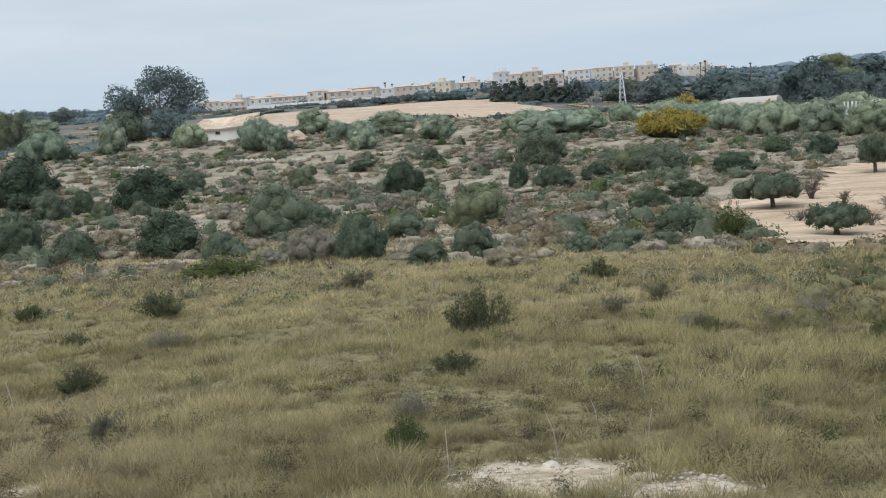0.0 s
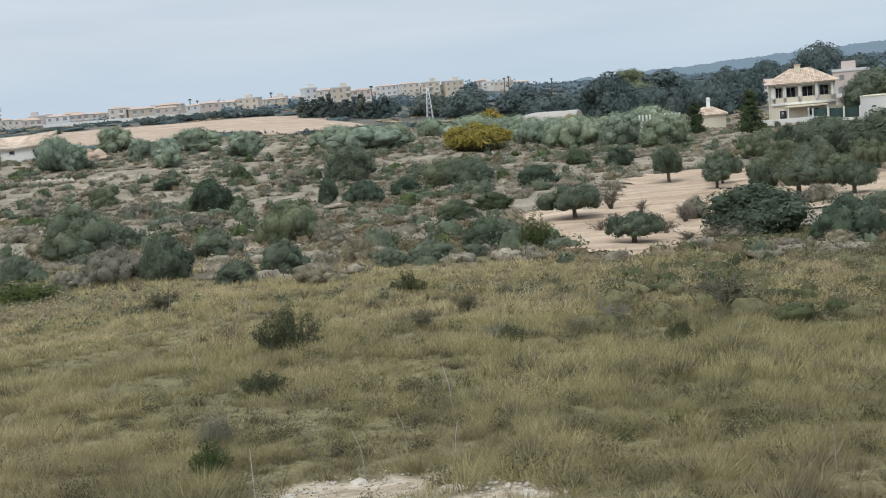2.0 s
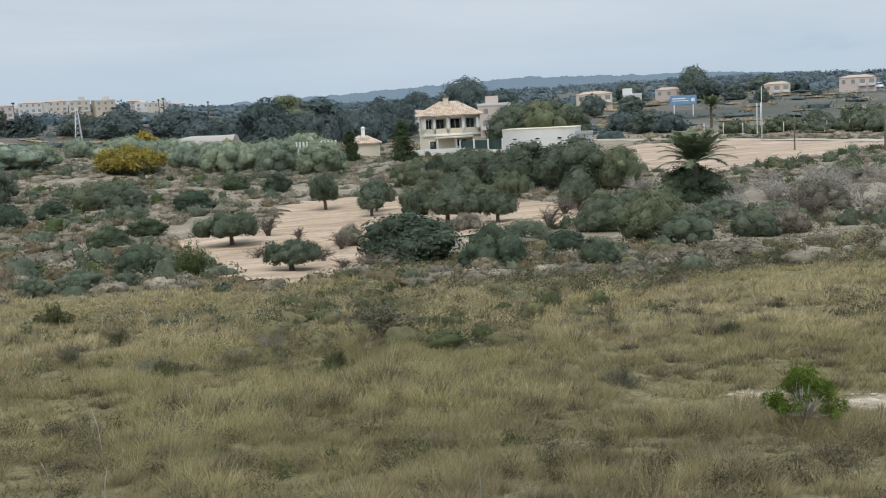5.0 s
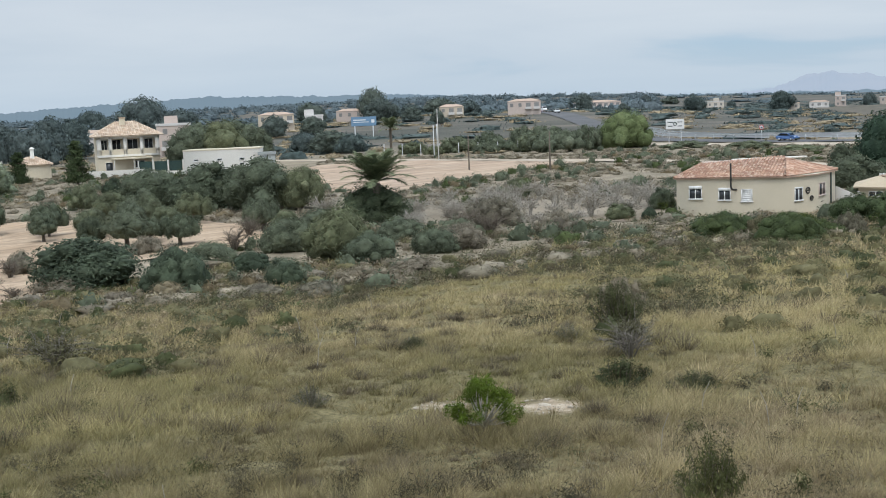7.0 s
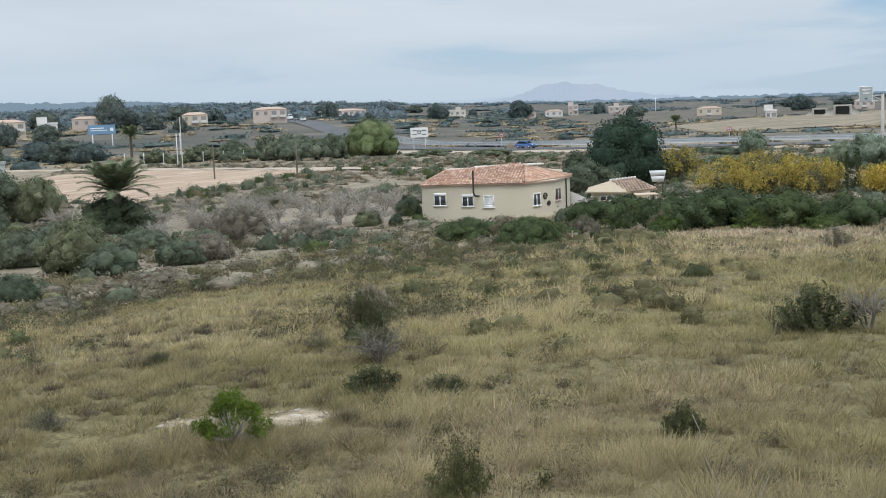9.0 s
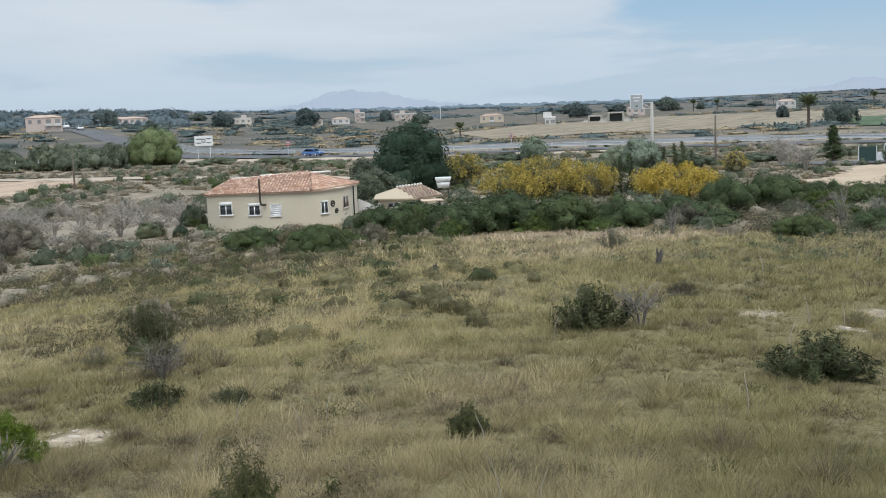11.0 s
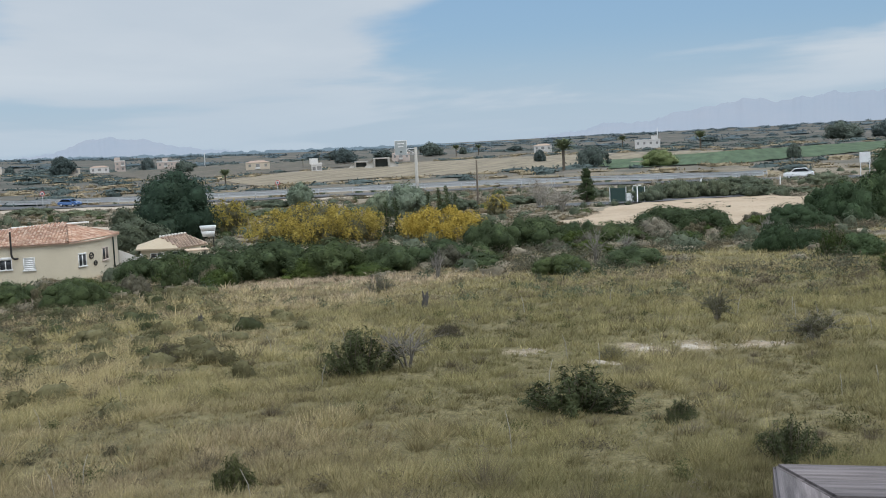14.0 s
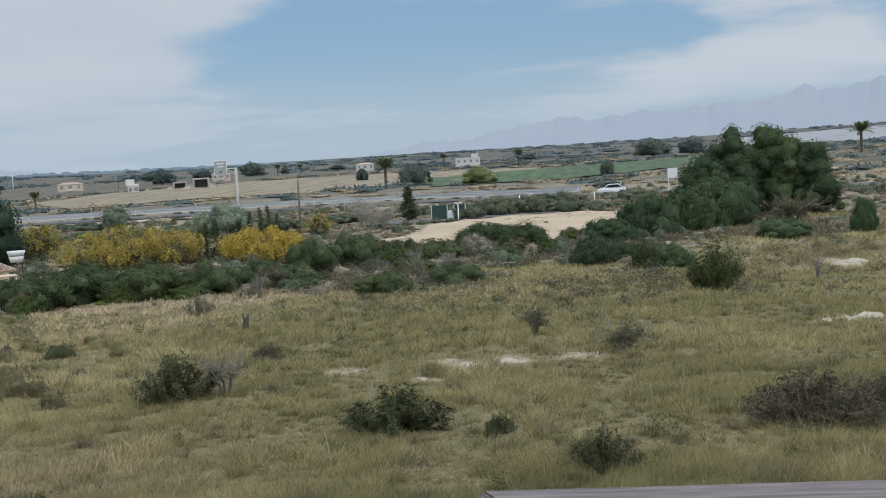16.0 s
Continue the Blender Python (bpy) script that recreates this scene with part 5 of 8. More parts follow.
def make_scrub(name, count, r0, r1, leaf_n, size, mat, label, seed, wide, tall, low=70, gate=0.25, az=(-26, 110), ratio=0.5, body=0.68, stripe=0.0, sown=False):
    """Low plants: a dense little dome of leaf sprays each."""
    rng = np.random.default_rng(seed)
    x, y = scatter(rng, count, r0, r1, *az)
    s = slope_range(x, y) + 9 * (value_noise(x, y, 11, 7) - 0.5)
    side = np.degrees(np.arctan2(x, y))
    lie = patchy(x, y, 0.07) - 0.35 * (1 - ease(0, 10, side - az[0]) * ease(0, 10, az[1] - side)) * (az[1] - az[0] < 60)
    if stripe:
        u, v = x * 0.57 - y * 0.82, x * 0.82 + y * 0.57
        lie = patchy(u * 0.12, v, stripe)
    ok = (s > low + 34 * ease(93, 100, side) * (low > 40)) & (sown | off_sheets(x, y)) & (lie + rng.uniform(-0.22, 0.22, count) > gate) & (bare(x, y) < 0.5)
    x, y = x[ok], y[ok]
    n = len(x)
    w, h = rng.uniform(*wide, n), rng.uniform(*tall, n)
    z = ground_height(x, y)
    g = Geo()
    if body > 0.4:
        m = 9
        ang = np.arange(m) / m * 6.2832
        rings = []
        for up, out in ((-0.1, 0.98), (0.30, 0.95), (0.66, 0.74), (0.90, 0.38)):
            k = rng.uniform(0.30, 0.85, (n, m))
            rings.append(np.stack([x[:, None] + np.cos(ang) * w[:, None] / 2 * out * k, y[:, None] + np.sin(ang) * w[:, None] / 2 * out * k, z[:, None] + h[:, None] * up * (0.35 + 0.65 * k)], 2))
        top = np.stack([x, y, z + h * 0.7], 1)[:, None]
        v = np.concatenate(rings + [top], 1).reshape(-1, 3)
        one = np.array([[r * m + j, r * m + (j + 1) % m, (r + 1) * m + (j + 1) % m, (r + 1) * m + j] for r in range(3) for j in range(m)])
        cap = np.array([[3 * m + j, 3 * m + (j + 1) % m, 4 * m] for j in range(m)])
        base = np.arange(n)[:, None, None] * (4 * m + 1)
        g.add(v, (one + base).reshape(-1, 4), (cap + base).reshape(-1, 3))
    d = rng.normal(0, 1, (n, leaf_n, 3))
    d[..., 2] = np.abs(d[..., 2])
    d /= np.linalg.norm(d, axis=2, keepdims=True)
    rad = rng.uniform(body, 1.05, (n, leaf_n, 1))
    at = d * rad * np.stack([w / 2, w / 2, h], 1)[:, None] + np.stack([x, y, z], 1)[:, None]
    g.leaves(at.reshape(-1, 3), d.reshape(-1, 3), size * 1.2, ratio * 1.4, rng, 0.6, True)
    return tagged(new(name, g.mesh(name, mat)), label, "scrub", kind="stuff")


make_grass(), make_heath()
make_scrub("dry_scrub", 7000, 50, 215, 60, 0.105, SCRUB, "low grey-brown garrigue scrub over the plain", 6, (1.0, 3.4), (0.25, 0.75), gate=0.12)
make_scrub("green_scrub", 1500, 50, 230, 90, 0.095, LEAF_OLIVE, "scattered low olive-green scrub over the plain", 7, (0.9, 2.4), (0.45, 1.1))
make_scrub("mixed_thicket", 1200, 48, 190, 130, 0.10, LEAF_OLIVE, "thickets of olive-green scrub over the plain", 16, (1.2, 3.2), (0.6, 1.6), low=80, gate=0.3)
make_scrub("dark_thicket", 650, 48, 190, 130, 0.10, LEAF_DARK, "dark green evergreen thickets over the plain", 17, (1.0, 2.8), (0.5, 1.4), low=82, gate=0.35)
make_scrub("brown_thicket", 1300, 48, 200, 110, 0.085, LEAF_HEATH, "dry brown thickets over the plain", 18, (1.0, 3.4), (0.35, 0.9), low=74, gate=0.3)
make_scrub("grey_thicket", 1100, 48, 200, 110, 0.085, LEAF_GREY, "dry grey thickets over the plain", 21, (1.0, 3.0), (0.3, 0.8), low=74, gate=0.35)
make_scrub("edge_herbs", 2600, 34, 95, 110, 0.05, SCRUB, "low brown herbs along the foot of the grass slope", 19, (0.5, 1.8), (0.25, 0.55), low=52, gate=0.35, body=0.35)
make_scrub("edge_greens", 1700, 34, 95, 110, 0.05, LEAF_OLIVE, "low green herbs along the foot of the grass slope", 20, (0.5, 1.5), (0.25, 0.55), low=48, gate=0.42, body=0.35)
make_scrub("slope_heather", 1100, 11, 62, 190, 0.026, LEAF_HEATH, "soft brown heather clumps in the dry grass", 31, (0.35, 1.1), (0.22, 0.46), low=0, gate=0.40, ratio=0.22, body=0.2)
make_scrub("near_heather", 230, 10.5, 22, 480, 0.022, LEAF_UMBER, "dark brown twiggy heather at the foot of the viewpoint", 34, (0.35, 1.1), (0.2, 0.42), low=0, gate=0.40, az=(-26, 60), ratio=0.2, body=0.15)
make_scrub("belt_heath", 320, 62, 112, 260, 0.085, LEAF_BROWN, "dull dark brown heath between the slope and the yard", 35, (1.4, 4.2), (0.5, 1.3), low=56, gate=0.28, az=(74, 104), ratio=0.3, body=0.3)
make_scrub("belt_greens", 220, 62, 112, 200, 0.075, LEAF_CAROB, "low evergreen bushes between the slope and the yard", 36, (1.2, 3.4), (0.5, 1.4), low=52, gate=0.3, az=(64, 104), ratio=0.35, body=0.35)
make_scrub("dark_tufts", 420, 11, 62, 220, 0.028, LEAF_LENTISK, "small dark evergreen tufts in the dry grass", 32, (0.25, 0.8), (0.2, 0.42), low=0, gate=0.45, ratio=0.3, body=0.3)
make_scrub("yard_herbs", 240, 112, 156, 60, 0.07, LEAF_OLIVE, "low green herbs on the sandy yard", 33, (0.4, 1.8), (0.06, 0.2), gate=0.40, az=(86, 95), body=0.3, sown=True)
make_scrub("slope_twigs", 800, 11, 60, 80, 0.022, LEAF_GREY, "grey twiggy herbs in the dry grass", 22, (0.3, 0.9), (0.22, 0.48), low=0, gate=0.42, ratio=0.2, body=0.3)
make_scrub("slope_greens", 700, 11, 60, 90, 0.020, LEAF_OLIVE, "small green herbs in the dry grass", 23, (0.25, 0.8), (0.2, 0.42), low=0, gate=0.42, ratio=0.35, body=0.3)
make_scrub("slope_garrigue", 620, 25, 80, 260, 0.045, LEAF_THORN, "low olive-brown garrigue spreading up the grass slope", 41, (0.7, 2.0), (0.36, 0.66), low=0, gate=0.40, az=(16, 70), ratio=0.35, body=0.5)
make_scrub("slope_evergreens", 300, 28, 82, 260, 0.042, LEAF_LENTISK, "low dull green bushes spreading up the grass slope", 42, (0.7, 1.9), (0.36, 0.66), low=0, gate=0.42, az=(16, 70), ratio=0.35, body=0.5)
make_scrub("ridge_heath", 320, 40, 124, 240, 0.060, LEAF_HEATH, "brown heath clumps in the straw grass before the pines", 43, (0.8, 2.8), (0.42, 0.8), low=0, gate=0.36, az=(90, 112), ratio=0.25, body=0.25)
make_scrub("foot_heath", 420, 32, 80, 300, 0.052, LEAF_HEATH, "dull brown heath at the foot of the slope", 26, (0.8, 2.4), (0.30, 0.60), low=28, gate=0.30, az=(30, 57), ratio=0.3, body=0.3)
make_scrub("foot_bushes", 560, 32, 80, 300, 0.052, LEAF_THORN, "low olive-brown bushes at the foot of the slope", 27, (0.7, 2.4), (0.35, 0.75), low=30, gate=0.25, az=(26, 60), ratio=0.3, body=0.3)
make_scrub("far_scrub", 1900, 215, 700, 34, 0.40, HAZED_LEAF, "distant scrub and hedges on the plain", 9, (5.0, 18.0), (0.7, 2.0), gate=0.50, az=(-26, 58), stripe=0.10)
make_scrub("far_hedges", 2200, 225, 900, 40, 0.42, HAZED_LEAF, "distant dark hedges between the fields", 29, (4.0, 14.0), (0.6, 1.6), gate=0.60, az=(56, 110), stripe=0.16)
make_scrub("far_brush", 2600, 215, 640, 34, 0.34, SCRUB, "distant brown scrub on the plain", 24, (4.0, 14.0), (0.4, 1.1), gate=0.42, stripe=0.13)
make_scrub("far_woods", 2200, 560, 1700, 34, 1.2, HAZED_PINE, "distant woods on the low hills", 10, (10.0, 26.0), (2.5, 6.5), gate=0.3, az=(-26, 52))
make_scrub("horizon_trees", 1300, 800, 2400, 40, 1.0, HAZED_PINE, "scattered trees and hedges towards the horizon", 30, (10.0, 40.0), (1.2, 3.6), gate=0.56, az=(50, 110), stripe=0.05)


def dry_stalks():
    """Bleached flower stalks that stand above the grass."""
    rng = np.random.default_rng(37)
    g = Geo()
    x, y = scatter(rng, 70, 11, 46)
    for px, py in zip(x, y):
        h, a = rng.uniform(0.45, 0.85), rng.uniform(0, 6.28)
        tip = np.array((math.cos(a) * 0.25 * h, math.sin(a) * 0.25 * h, h))
        root = np.array((px, py, ground_z(px, py)))
        k = 0.0016 + 0.0001 * math.hypot(px, py)
        g.tube([root, root + tip * (0.3, 0.3, 0.6), root + tip], (k * 2.4, k * 2, k), 4)
    tagged(new("dry_stalk", g.mesh("dry_stalk", BARK_PALE)), "thin bleached flower stalks standing above the grass", "stalks", kind="stuff")


dry_stalks()

# ---- buildings ----
def prism(g, ring, z0, z1):
    """An upright solid on a ring of points, seen from above anticlockwise."""
    n = len(ring)
    v = [(x, y, z0) for x, y in ring] + [(x, y, z1) for x, y in ring]
    g.add(v, [[i, (i + 1) % n, n + (i + 1) % n, n + i] for i in range(n)])
    g.add(v, [list(range(n))[::-1]]), g.add(v, [list(range(n, 2 * n))])


def solid(name, ring, z0, z1, mat, parent, label=""):
    g = Geo()
    prism(g, ring, z0, z1)
    return piece(name, g.mesh(name, mat), parent, label)


def tiles(g, poly, spacing=0.24, length=0.42, swell=0.05):
    """Rows of barrel tiles over a plane roof face; the first two corners are its eave."""
    p = [np.array(q, float) for q in poly]
    u = (p[1] - p[0]) / np.linalg.norm(p[1] - p[0])
    n = np.cross(u, p[-1] - p[0])
    n /= np.linalg.norm(n)
    if n[2] < 0:
        n = -n
    v = np.cross(n, u)
    if v[2] < 0:
        v = -v
    flat = [((q - p[0]) @ u, (q - p[0]) @ v) for q in p]
    lo, hi = min(a for a, _ in flat), max(a for a, _ in flat)
    for c in np.arange(lo + spacing / 2, hi, spacing):
        cut = []
        for (a, b), (d, e) in zip(flat, flat[1:] + flat[:1]):
            if (a - c) * (d - c) < 0:
                cut.append(b + (e - b) * (c - a) / (d - a))
        if len(cut) < 2 or max(cut) - min(cut) < 0.12:
            continue
        b0, b1 = min(cut) - 0.06, max(cut)
        rows = max(1, int(round((b1 - b0) / length)))
        step = (b1 - b0) / rows
        for k in range(rows):
            ang = np.linspace(0, math.pi, 5)
            ends = []
            for b, r, up in ((b0 + k * step, spacing * 0.47, 0.030), (b0 + (k + 1) * step + 0.03, spacing * 0.38, 0.010)):
                ends.append([p[0] + u * (c - math.cos(t) * r) + v * b + n * (up + math.sin(t) * swell) for t in ang])
            q = [[i, i + 1, 6 + i, 5 + i] for i in range(4)]
            g.add(ends[0] + ends[1], q)
            g.add(ends[0], [[4, 3, 2, 1, 0]])


def window(parent, at, u, n, width, height, leaves=2, frame=0.06, box=0.0, mat=None, shut=False):
    """A window in a wall: at its lower left corner, u along the wall, n out of it."""
    at, u, n = np.array(at, float), np.array(u, float), np.array(n, float)
    mat = mat or PLASTIC_WHITE

    def bar(name, a, b, lo, hi, depth, m, under, back=-0.02):
        g = Geo()
        v = [at + u * x + n * d + np.array((0, 0, z)) for d in (back, depth) for z in (lo, hi) for x in (a, b)]
        g.add(v, [[0, 2, 3, 1], [4, 5, 7, 6], [0, 1, 5, 4], [1, 3, 7, 5], [3, 2, 6, 7], [2, 0, 4, 6]])
        return piece(name, g.mesh(name, m), under)

    ob = bar("window", frame, width - frame, frame, height - frame, 0.012, PLASTIC_WHITE if shut else GLASS, parent)
    bar("jamb", 0, frame, 0, height, 0.05, mat, ob), bar("jamb", width - frame, width, 0, height, 0.05, mat, ob)
    bar("head", 0, width, height - frame, height + box, 0.06, mat, ob), bar("sill", -0.06, width + 0.06, -0.05, frame, 0.10, mat, ob)
    if shut:
        for z in np.arange(frame, height - frame, 0.14):
            bar("slat", frame, width - frame, z + 0.01, z + 0.13, 0.03, mat, ob)
    else:
        for k in range(1, leaves):
            x = width * k / leaves
            bar("mullion", x - frame * 0.6, x + frame * 0.6, 0, height, 0.045, mat, ob)
    return ob


def unit(a, b):
    d = np.array(b[:2], float) - np.array(a[:2], float)
    d /= np.linalg.norm(d)
    return np.array((d[0], d[1], 0)), np.array((d[1], -d[0], 0))


def farmhouse():
    ob = empty("farmhouse", "single-storey cream farmhouse with a hipped terracotta tile roof", "house")
    A, B, C, D = (70.46, 53.54), (73.9, 46.46), (77.19, 45.87), (81.52, 46.78)
    E, F = (84.2, 53.2), (77.2, 57.4)
    ring = [A, B, C, D, E, F]
    solid("wall", ring, -0.3, 3.0, RENDER_CREAM, ob)
    cx, cy = np.mean(ring, axis=0)

    def out(p, k=0.2):
        d = np.array((p[0] - cx, p[1] - cy))
        d /= np.linalg.norm(d)
        return (p[0] + d[0] * k, p[1] + d[1] * k, 3.03)

    a, b, c, d, e, f = (out(p) for p in ring)
    r1, r2 = (74.9, 54.4, 3.85), (79.4, 49.9, 3.98)
    faces = [(a, b, r2, r1), (b, d, r2), (d, e, r2), (e, f, r1, r2), (f, a, r1)]
    g = Geo()
    for q in faces:
        g.add(q, [list(range(len(q)))])
    base = [(x, y, 2.93) for x, y, _ in (a, b, c, d, e, f)]
    eave = [a, b, c, d, e, f]
    g.add(base + eave, [[i, (i + 1) % 6, 6 + (i + 1) % 6, 6 + i] for i in range(6)])
    g.add(base, [[5, 4, 3, 2, 1, 0]])
    roof = piece("roof", g.mesh("roof", TILE_RED), ob)
    t = Geo()
    for q in faces:
        tiles(t, q)
    piece("tiling", t.mesh("tiling", TILE_RED), roof, "weathered terracotta barrel tiles")
    for k, (p, q) in enumerate(((a, r1), (b, r2), (d, r2), (r1, r2))):
        h = Geo()
        p, q = np.array(p), np.array(q)
        n = int(np.linalg.norm(q - p) / 0.4)
        for i in range(n):
            h.tube([p + (q - p) * i / n + (0, 0, 0.05), p + (q - p) * (i + 1.08) / n + (0, 0, 0.03)], (0.11, 0.09), 8)
        piece("ridge_tile", h.mesh("ridge_tile", RENDER_PINK if k == 3 else TILE_RED), roof)
    # pale flat coping on the far roof edge
    boxed("coping", (80.6, 52.0, 3.95), (6.0, 0.5, 0.10), RENDER_WHITE, ob, 0.02, radians(-40))
    u, n = unit(A, B)
    o = np.array((*A, 0.0))
    window(ob, o + u * 0.92 + (0, 0, 1.42), u, n, 0.98, 0.82, box=0.18)
    window(ob, o + u * 3.12 + (0, 0, 1.32), u, n, 0.90, 0.78, box=0.16)
    window(ob, o + u * 4.78 + (0, 0, 1.20), u, n, 0.82, 0.95, shut=True)
    g = Geo()
    s = o + u * 4.1 + n * 0.45
    g.tube([s + (0, 0, 4.1), s + (0, 0, 2.45), s + (0, 0, 2.25) + u * 0.04, s + (0, 0, 2.14) + u * 0.15, s + (0, 0, 2.12) + u * 0.35 - n * 0.4], (0.07, 0.07, 0.075, 0.075, 0.07), 9)
    piece("stove_pipe", g.mesh("stove_pipe", IRON_BLACK, True), ob, "black iron stove pipe with an elbow")
    u, n = unit(B, C)
    o = np.array((*B, 0.0))
    window(ob, o + u * 1.06 + (0, 0, 1.15), u, n, 0.85, 0.95, box=0.05)
    for du, z, r in ((2.45, 1.85, 0.21), (2.85, 1.25, 0.16)):
        g = Geo()
        m = o + u * du + n * 0.05 + np.array((0, 0, z))
        k = 18
        g.tube([m + u * r * math.cos(i / k * 6.2832) + np.array((0, 0, r * math.sin(i / k * 6.2832))) for i in range(k + 1)], [0.045] * (k + 1), 6)
        g.tube([m - u * r * 0.4, m + u * r * 0.4], (0.05, 0.05), 6)
        piece("wheel_ornament", g.mesh("wheel_ornament", IRON_BLACK, True), ob, "round dark ornament on the wall")
    u, n = unit(C, D)
    o = np.array((*C, 0.0))
    window(ob, o + u * 0.65 + (0, 0, 1.30), u, n, 1.4, 0.98, mat=RENDER_PINK)
    g = Geo()
    g.tube([o + u * 3.3 + n * 0.06 + (0, 0, 2.9), o + u * 3.3 + n * 0.06 + (0, 0, 0.0)], (0.05, 0.05), 7)
    piece("drainpipe", g.mesh("drainpipe", GREEN_MESH, True), ob)
    return ob


def yard_wall():
    ob = empty("yard_wall", "low cream wall with sloping top beside the farmhouse", "wall")
    g = Geo()
    for p, q, z0, z1 in (((82.0, 47.0), (84.6, 46.4), 1.7, 0.7), ((84.6, 46.4), (86.6, 47.6), 0.9, 0.9)):
        u, n = unit(p, q)
        p, q = np.array((*p, 0.0)), np.array((*q, 0.0))
        v = [p - n * 0.1 - (0, 0, 0.3), q - n * 0.1 - (0, 0, 0.3), q + n * 0.1 - (0, 0, 0.3), p + n * 0.1 - (0, 0, 0.3)]
        w = [p - n * 0.1 + (0, 0, z0), q - n * 0.1 + (0, 0, z1), q + n * 0.1 + (0, 0, z1), p + n * 0.1 + (0, 0, z0)]
        g.add(v + w, [[0, 1, 5, 4], [1, 2, 6, 5], [2, 3, 7, 6], [3, 0, 4, 7], [4, 5, 6, 7]])
    piece("masonry", g.mesh("masonry", RENDER_GREY), ob)


def outbuilding():
    """Small house beside the farm: a tan slab and brown tiles over a low cream wall."""
    ob = empty("outbuilding", "small cream outbuilding with a low tan and brown roof", "shed", at=(89.8, 46.2, 0.0))
    ob.rotation_euler.z = math.atan2(-5.5, 2.8)
    solid("wall", [(-2.8, 0.3), (2.3, 0.3), (2.3, 5.0), (-2.8, 5.0)], -0.3, 1.0, RENDER_CREAM, ob)
    a, f, b = np.array((-3.2, 0.0, 1.12)), np.array((0.5, -0.1, 1.02)), np.array((2.9, 0.5, 1.20))
    r0 = np.array((-1.1, 2.1, 1.90))
    r1 = r0 + (b - f) * 0.88
    c, d = np.array((2.9, 5.3, 1.0)), np.array((-3.2, 5.3, 1.1))
    faces = [(a, f, r0), (f, b, r1, r0), (b, c, r1), (c, d, r0, r1), (d, a, r0)]
    g = Geo()
    for q in faces:
        g.add(q, [list(range(len(q)))])
    low = [p - (0, 0, 0.13) for p in (a, f, b, c, d)]
    g.add(low + [a, f, b, c, d], [[i, (i + 1) % 5, 5 + (i + 1) % 5, 5 + i] for i in range(5)])
    g.add(low, [[4, 3, 2, 1, 0]])
    roof = piece("roof", g.mesh("roof", ROOF_TAN), ob, "smooth tan roof slab")
    t = Geo()
    tiles(t, (f, b, r1, r0), 0.26, 0.45, 0.06)
    piece("tiling", t.mesh("tiling", TILE_BROWN), roof, "brown barrel tiles")
    for i in range(9):
        p = r0 + (r1 - r0) * i / 8
        boxed("ridge_block", (p[0], p[1], p[2] + 0.06), (0.20, 0.24, 0.16), RENDER_WHITE, roof, 0.03, 0.15)
    u, n = np.array((1.0, 0, 0)), np.array((0, -1.0, 0))
    window(ob, (-2.0, 0.3, 0.25), u, n, 1.1, 0.45)
    window(ob, (-0.3, 0.3, 0.0), u, n, 0.8, 0.75, 1)
    boxed("porch_roof", (1.9, -0.9, 0.86), (1.9, 1.7, 0.10), TILE_TAN, ob, 0.02, 0.1)
    for x in (1.2, 2.8):
        boxed("post", (x, -1.6, 0.2), (0.12, 0.12, 1.1), RENDER_CREAM, ob, 0.01, 0.1)
    return ob


def water_tank():
    """A flared white tank on dark legs."""
    ob = empty("water_tank", "white flared box tank on dark legs behind the outbuilding", "tank", at=(94.2, 45.0, ground_z(94.2, 45.0)))
    t = radians(25)
    for name, z0, z1, w0, w1, label in (("tank", 1.55, 2.05, 1.00, 1.22, ""), ("lid", 2.10, 2.48, 1.22, 1.46, "flared white lid")):
        g = Geo()
        g.box((0, 0, (z0 + z1) / 2), (w0, w0, z1 - z0), t, w1 / w0)
        piece(name, g.mesh(name, WHITE_PANEL), ob, label)
    boxed("band", (0, 0, 2.075), (1.16, 1.16, 0.05), IRON_BLACK, ob, 0.0, t)
    for sx in (-1, 1):
        for sy in (-1, 1):
            v = Matrix.Rotation(t, 3, "Z") @ Vector((sx * 0.42, sy * 0.42, 0))
            boxed("leg", (v.x, v.y, 0.7), (0.1, 0.1, 1.75), IRON_BLACK, ob, 0.0, t)


def hipped(ob, ring, eave, top, over, mat, ridge=0.45):
    """A hipped roof over four corners, the long sides first and third."""
    m = np.mean(ring, axis=0)
    c = [np.array((*(m + (np.array(p) - m) * (1 + over)), eave)) for p in ring]
    e1, e2 = (c[1] + c[2]) / 2, (c[3] + c[0]) / 2
    r1, r2 = e2 + (e1 - e2) * ridge, e1 - (e1 - e2) * ridge
    r1[2] = r2[2] = top
    faces = [(c[0], c[1], r2, r1), (c[1], c[2], r2), (c[2], c[3], r1, r2), (c[3], c[0], r1)]
    g = Geo()
    for q in faces:
        g.add(q, [list(range(len(q)))])
    low = [p - (0, 0, 0.14) for p in c]
    g.add(low + c, [[i, (i + 1) % 4, 4 + (i + 1) % 4, 4 + i] for i in range(4)])
    g.add(low, [[3, 2, 1, 0]])
    roof = piece("roof", g.mesh("roof", mat), ob)
    t = Geo()
    for q in faces:
        tiles(t, q, 0.36, 0.6, 0.07)
    piece("tiling", t.mesh("tiling", mat), roof)
    return roof


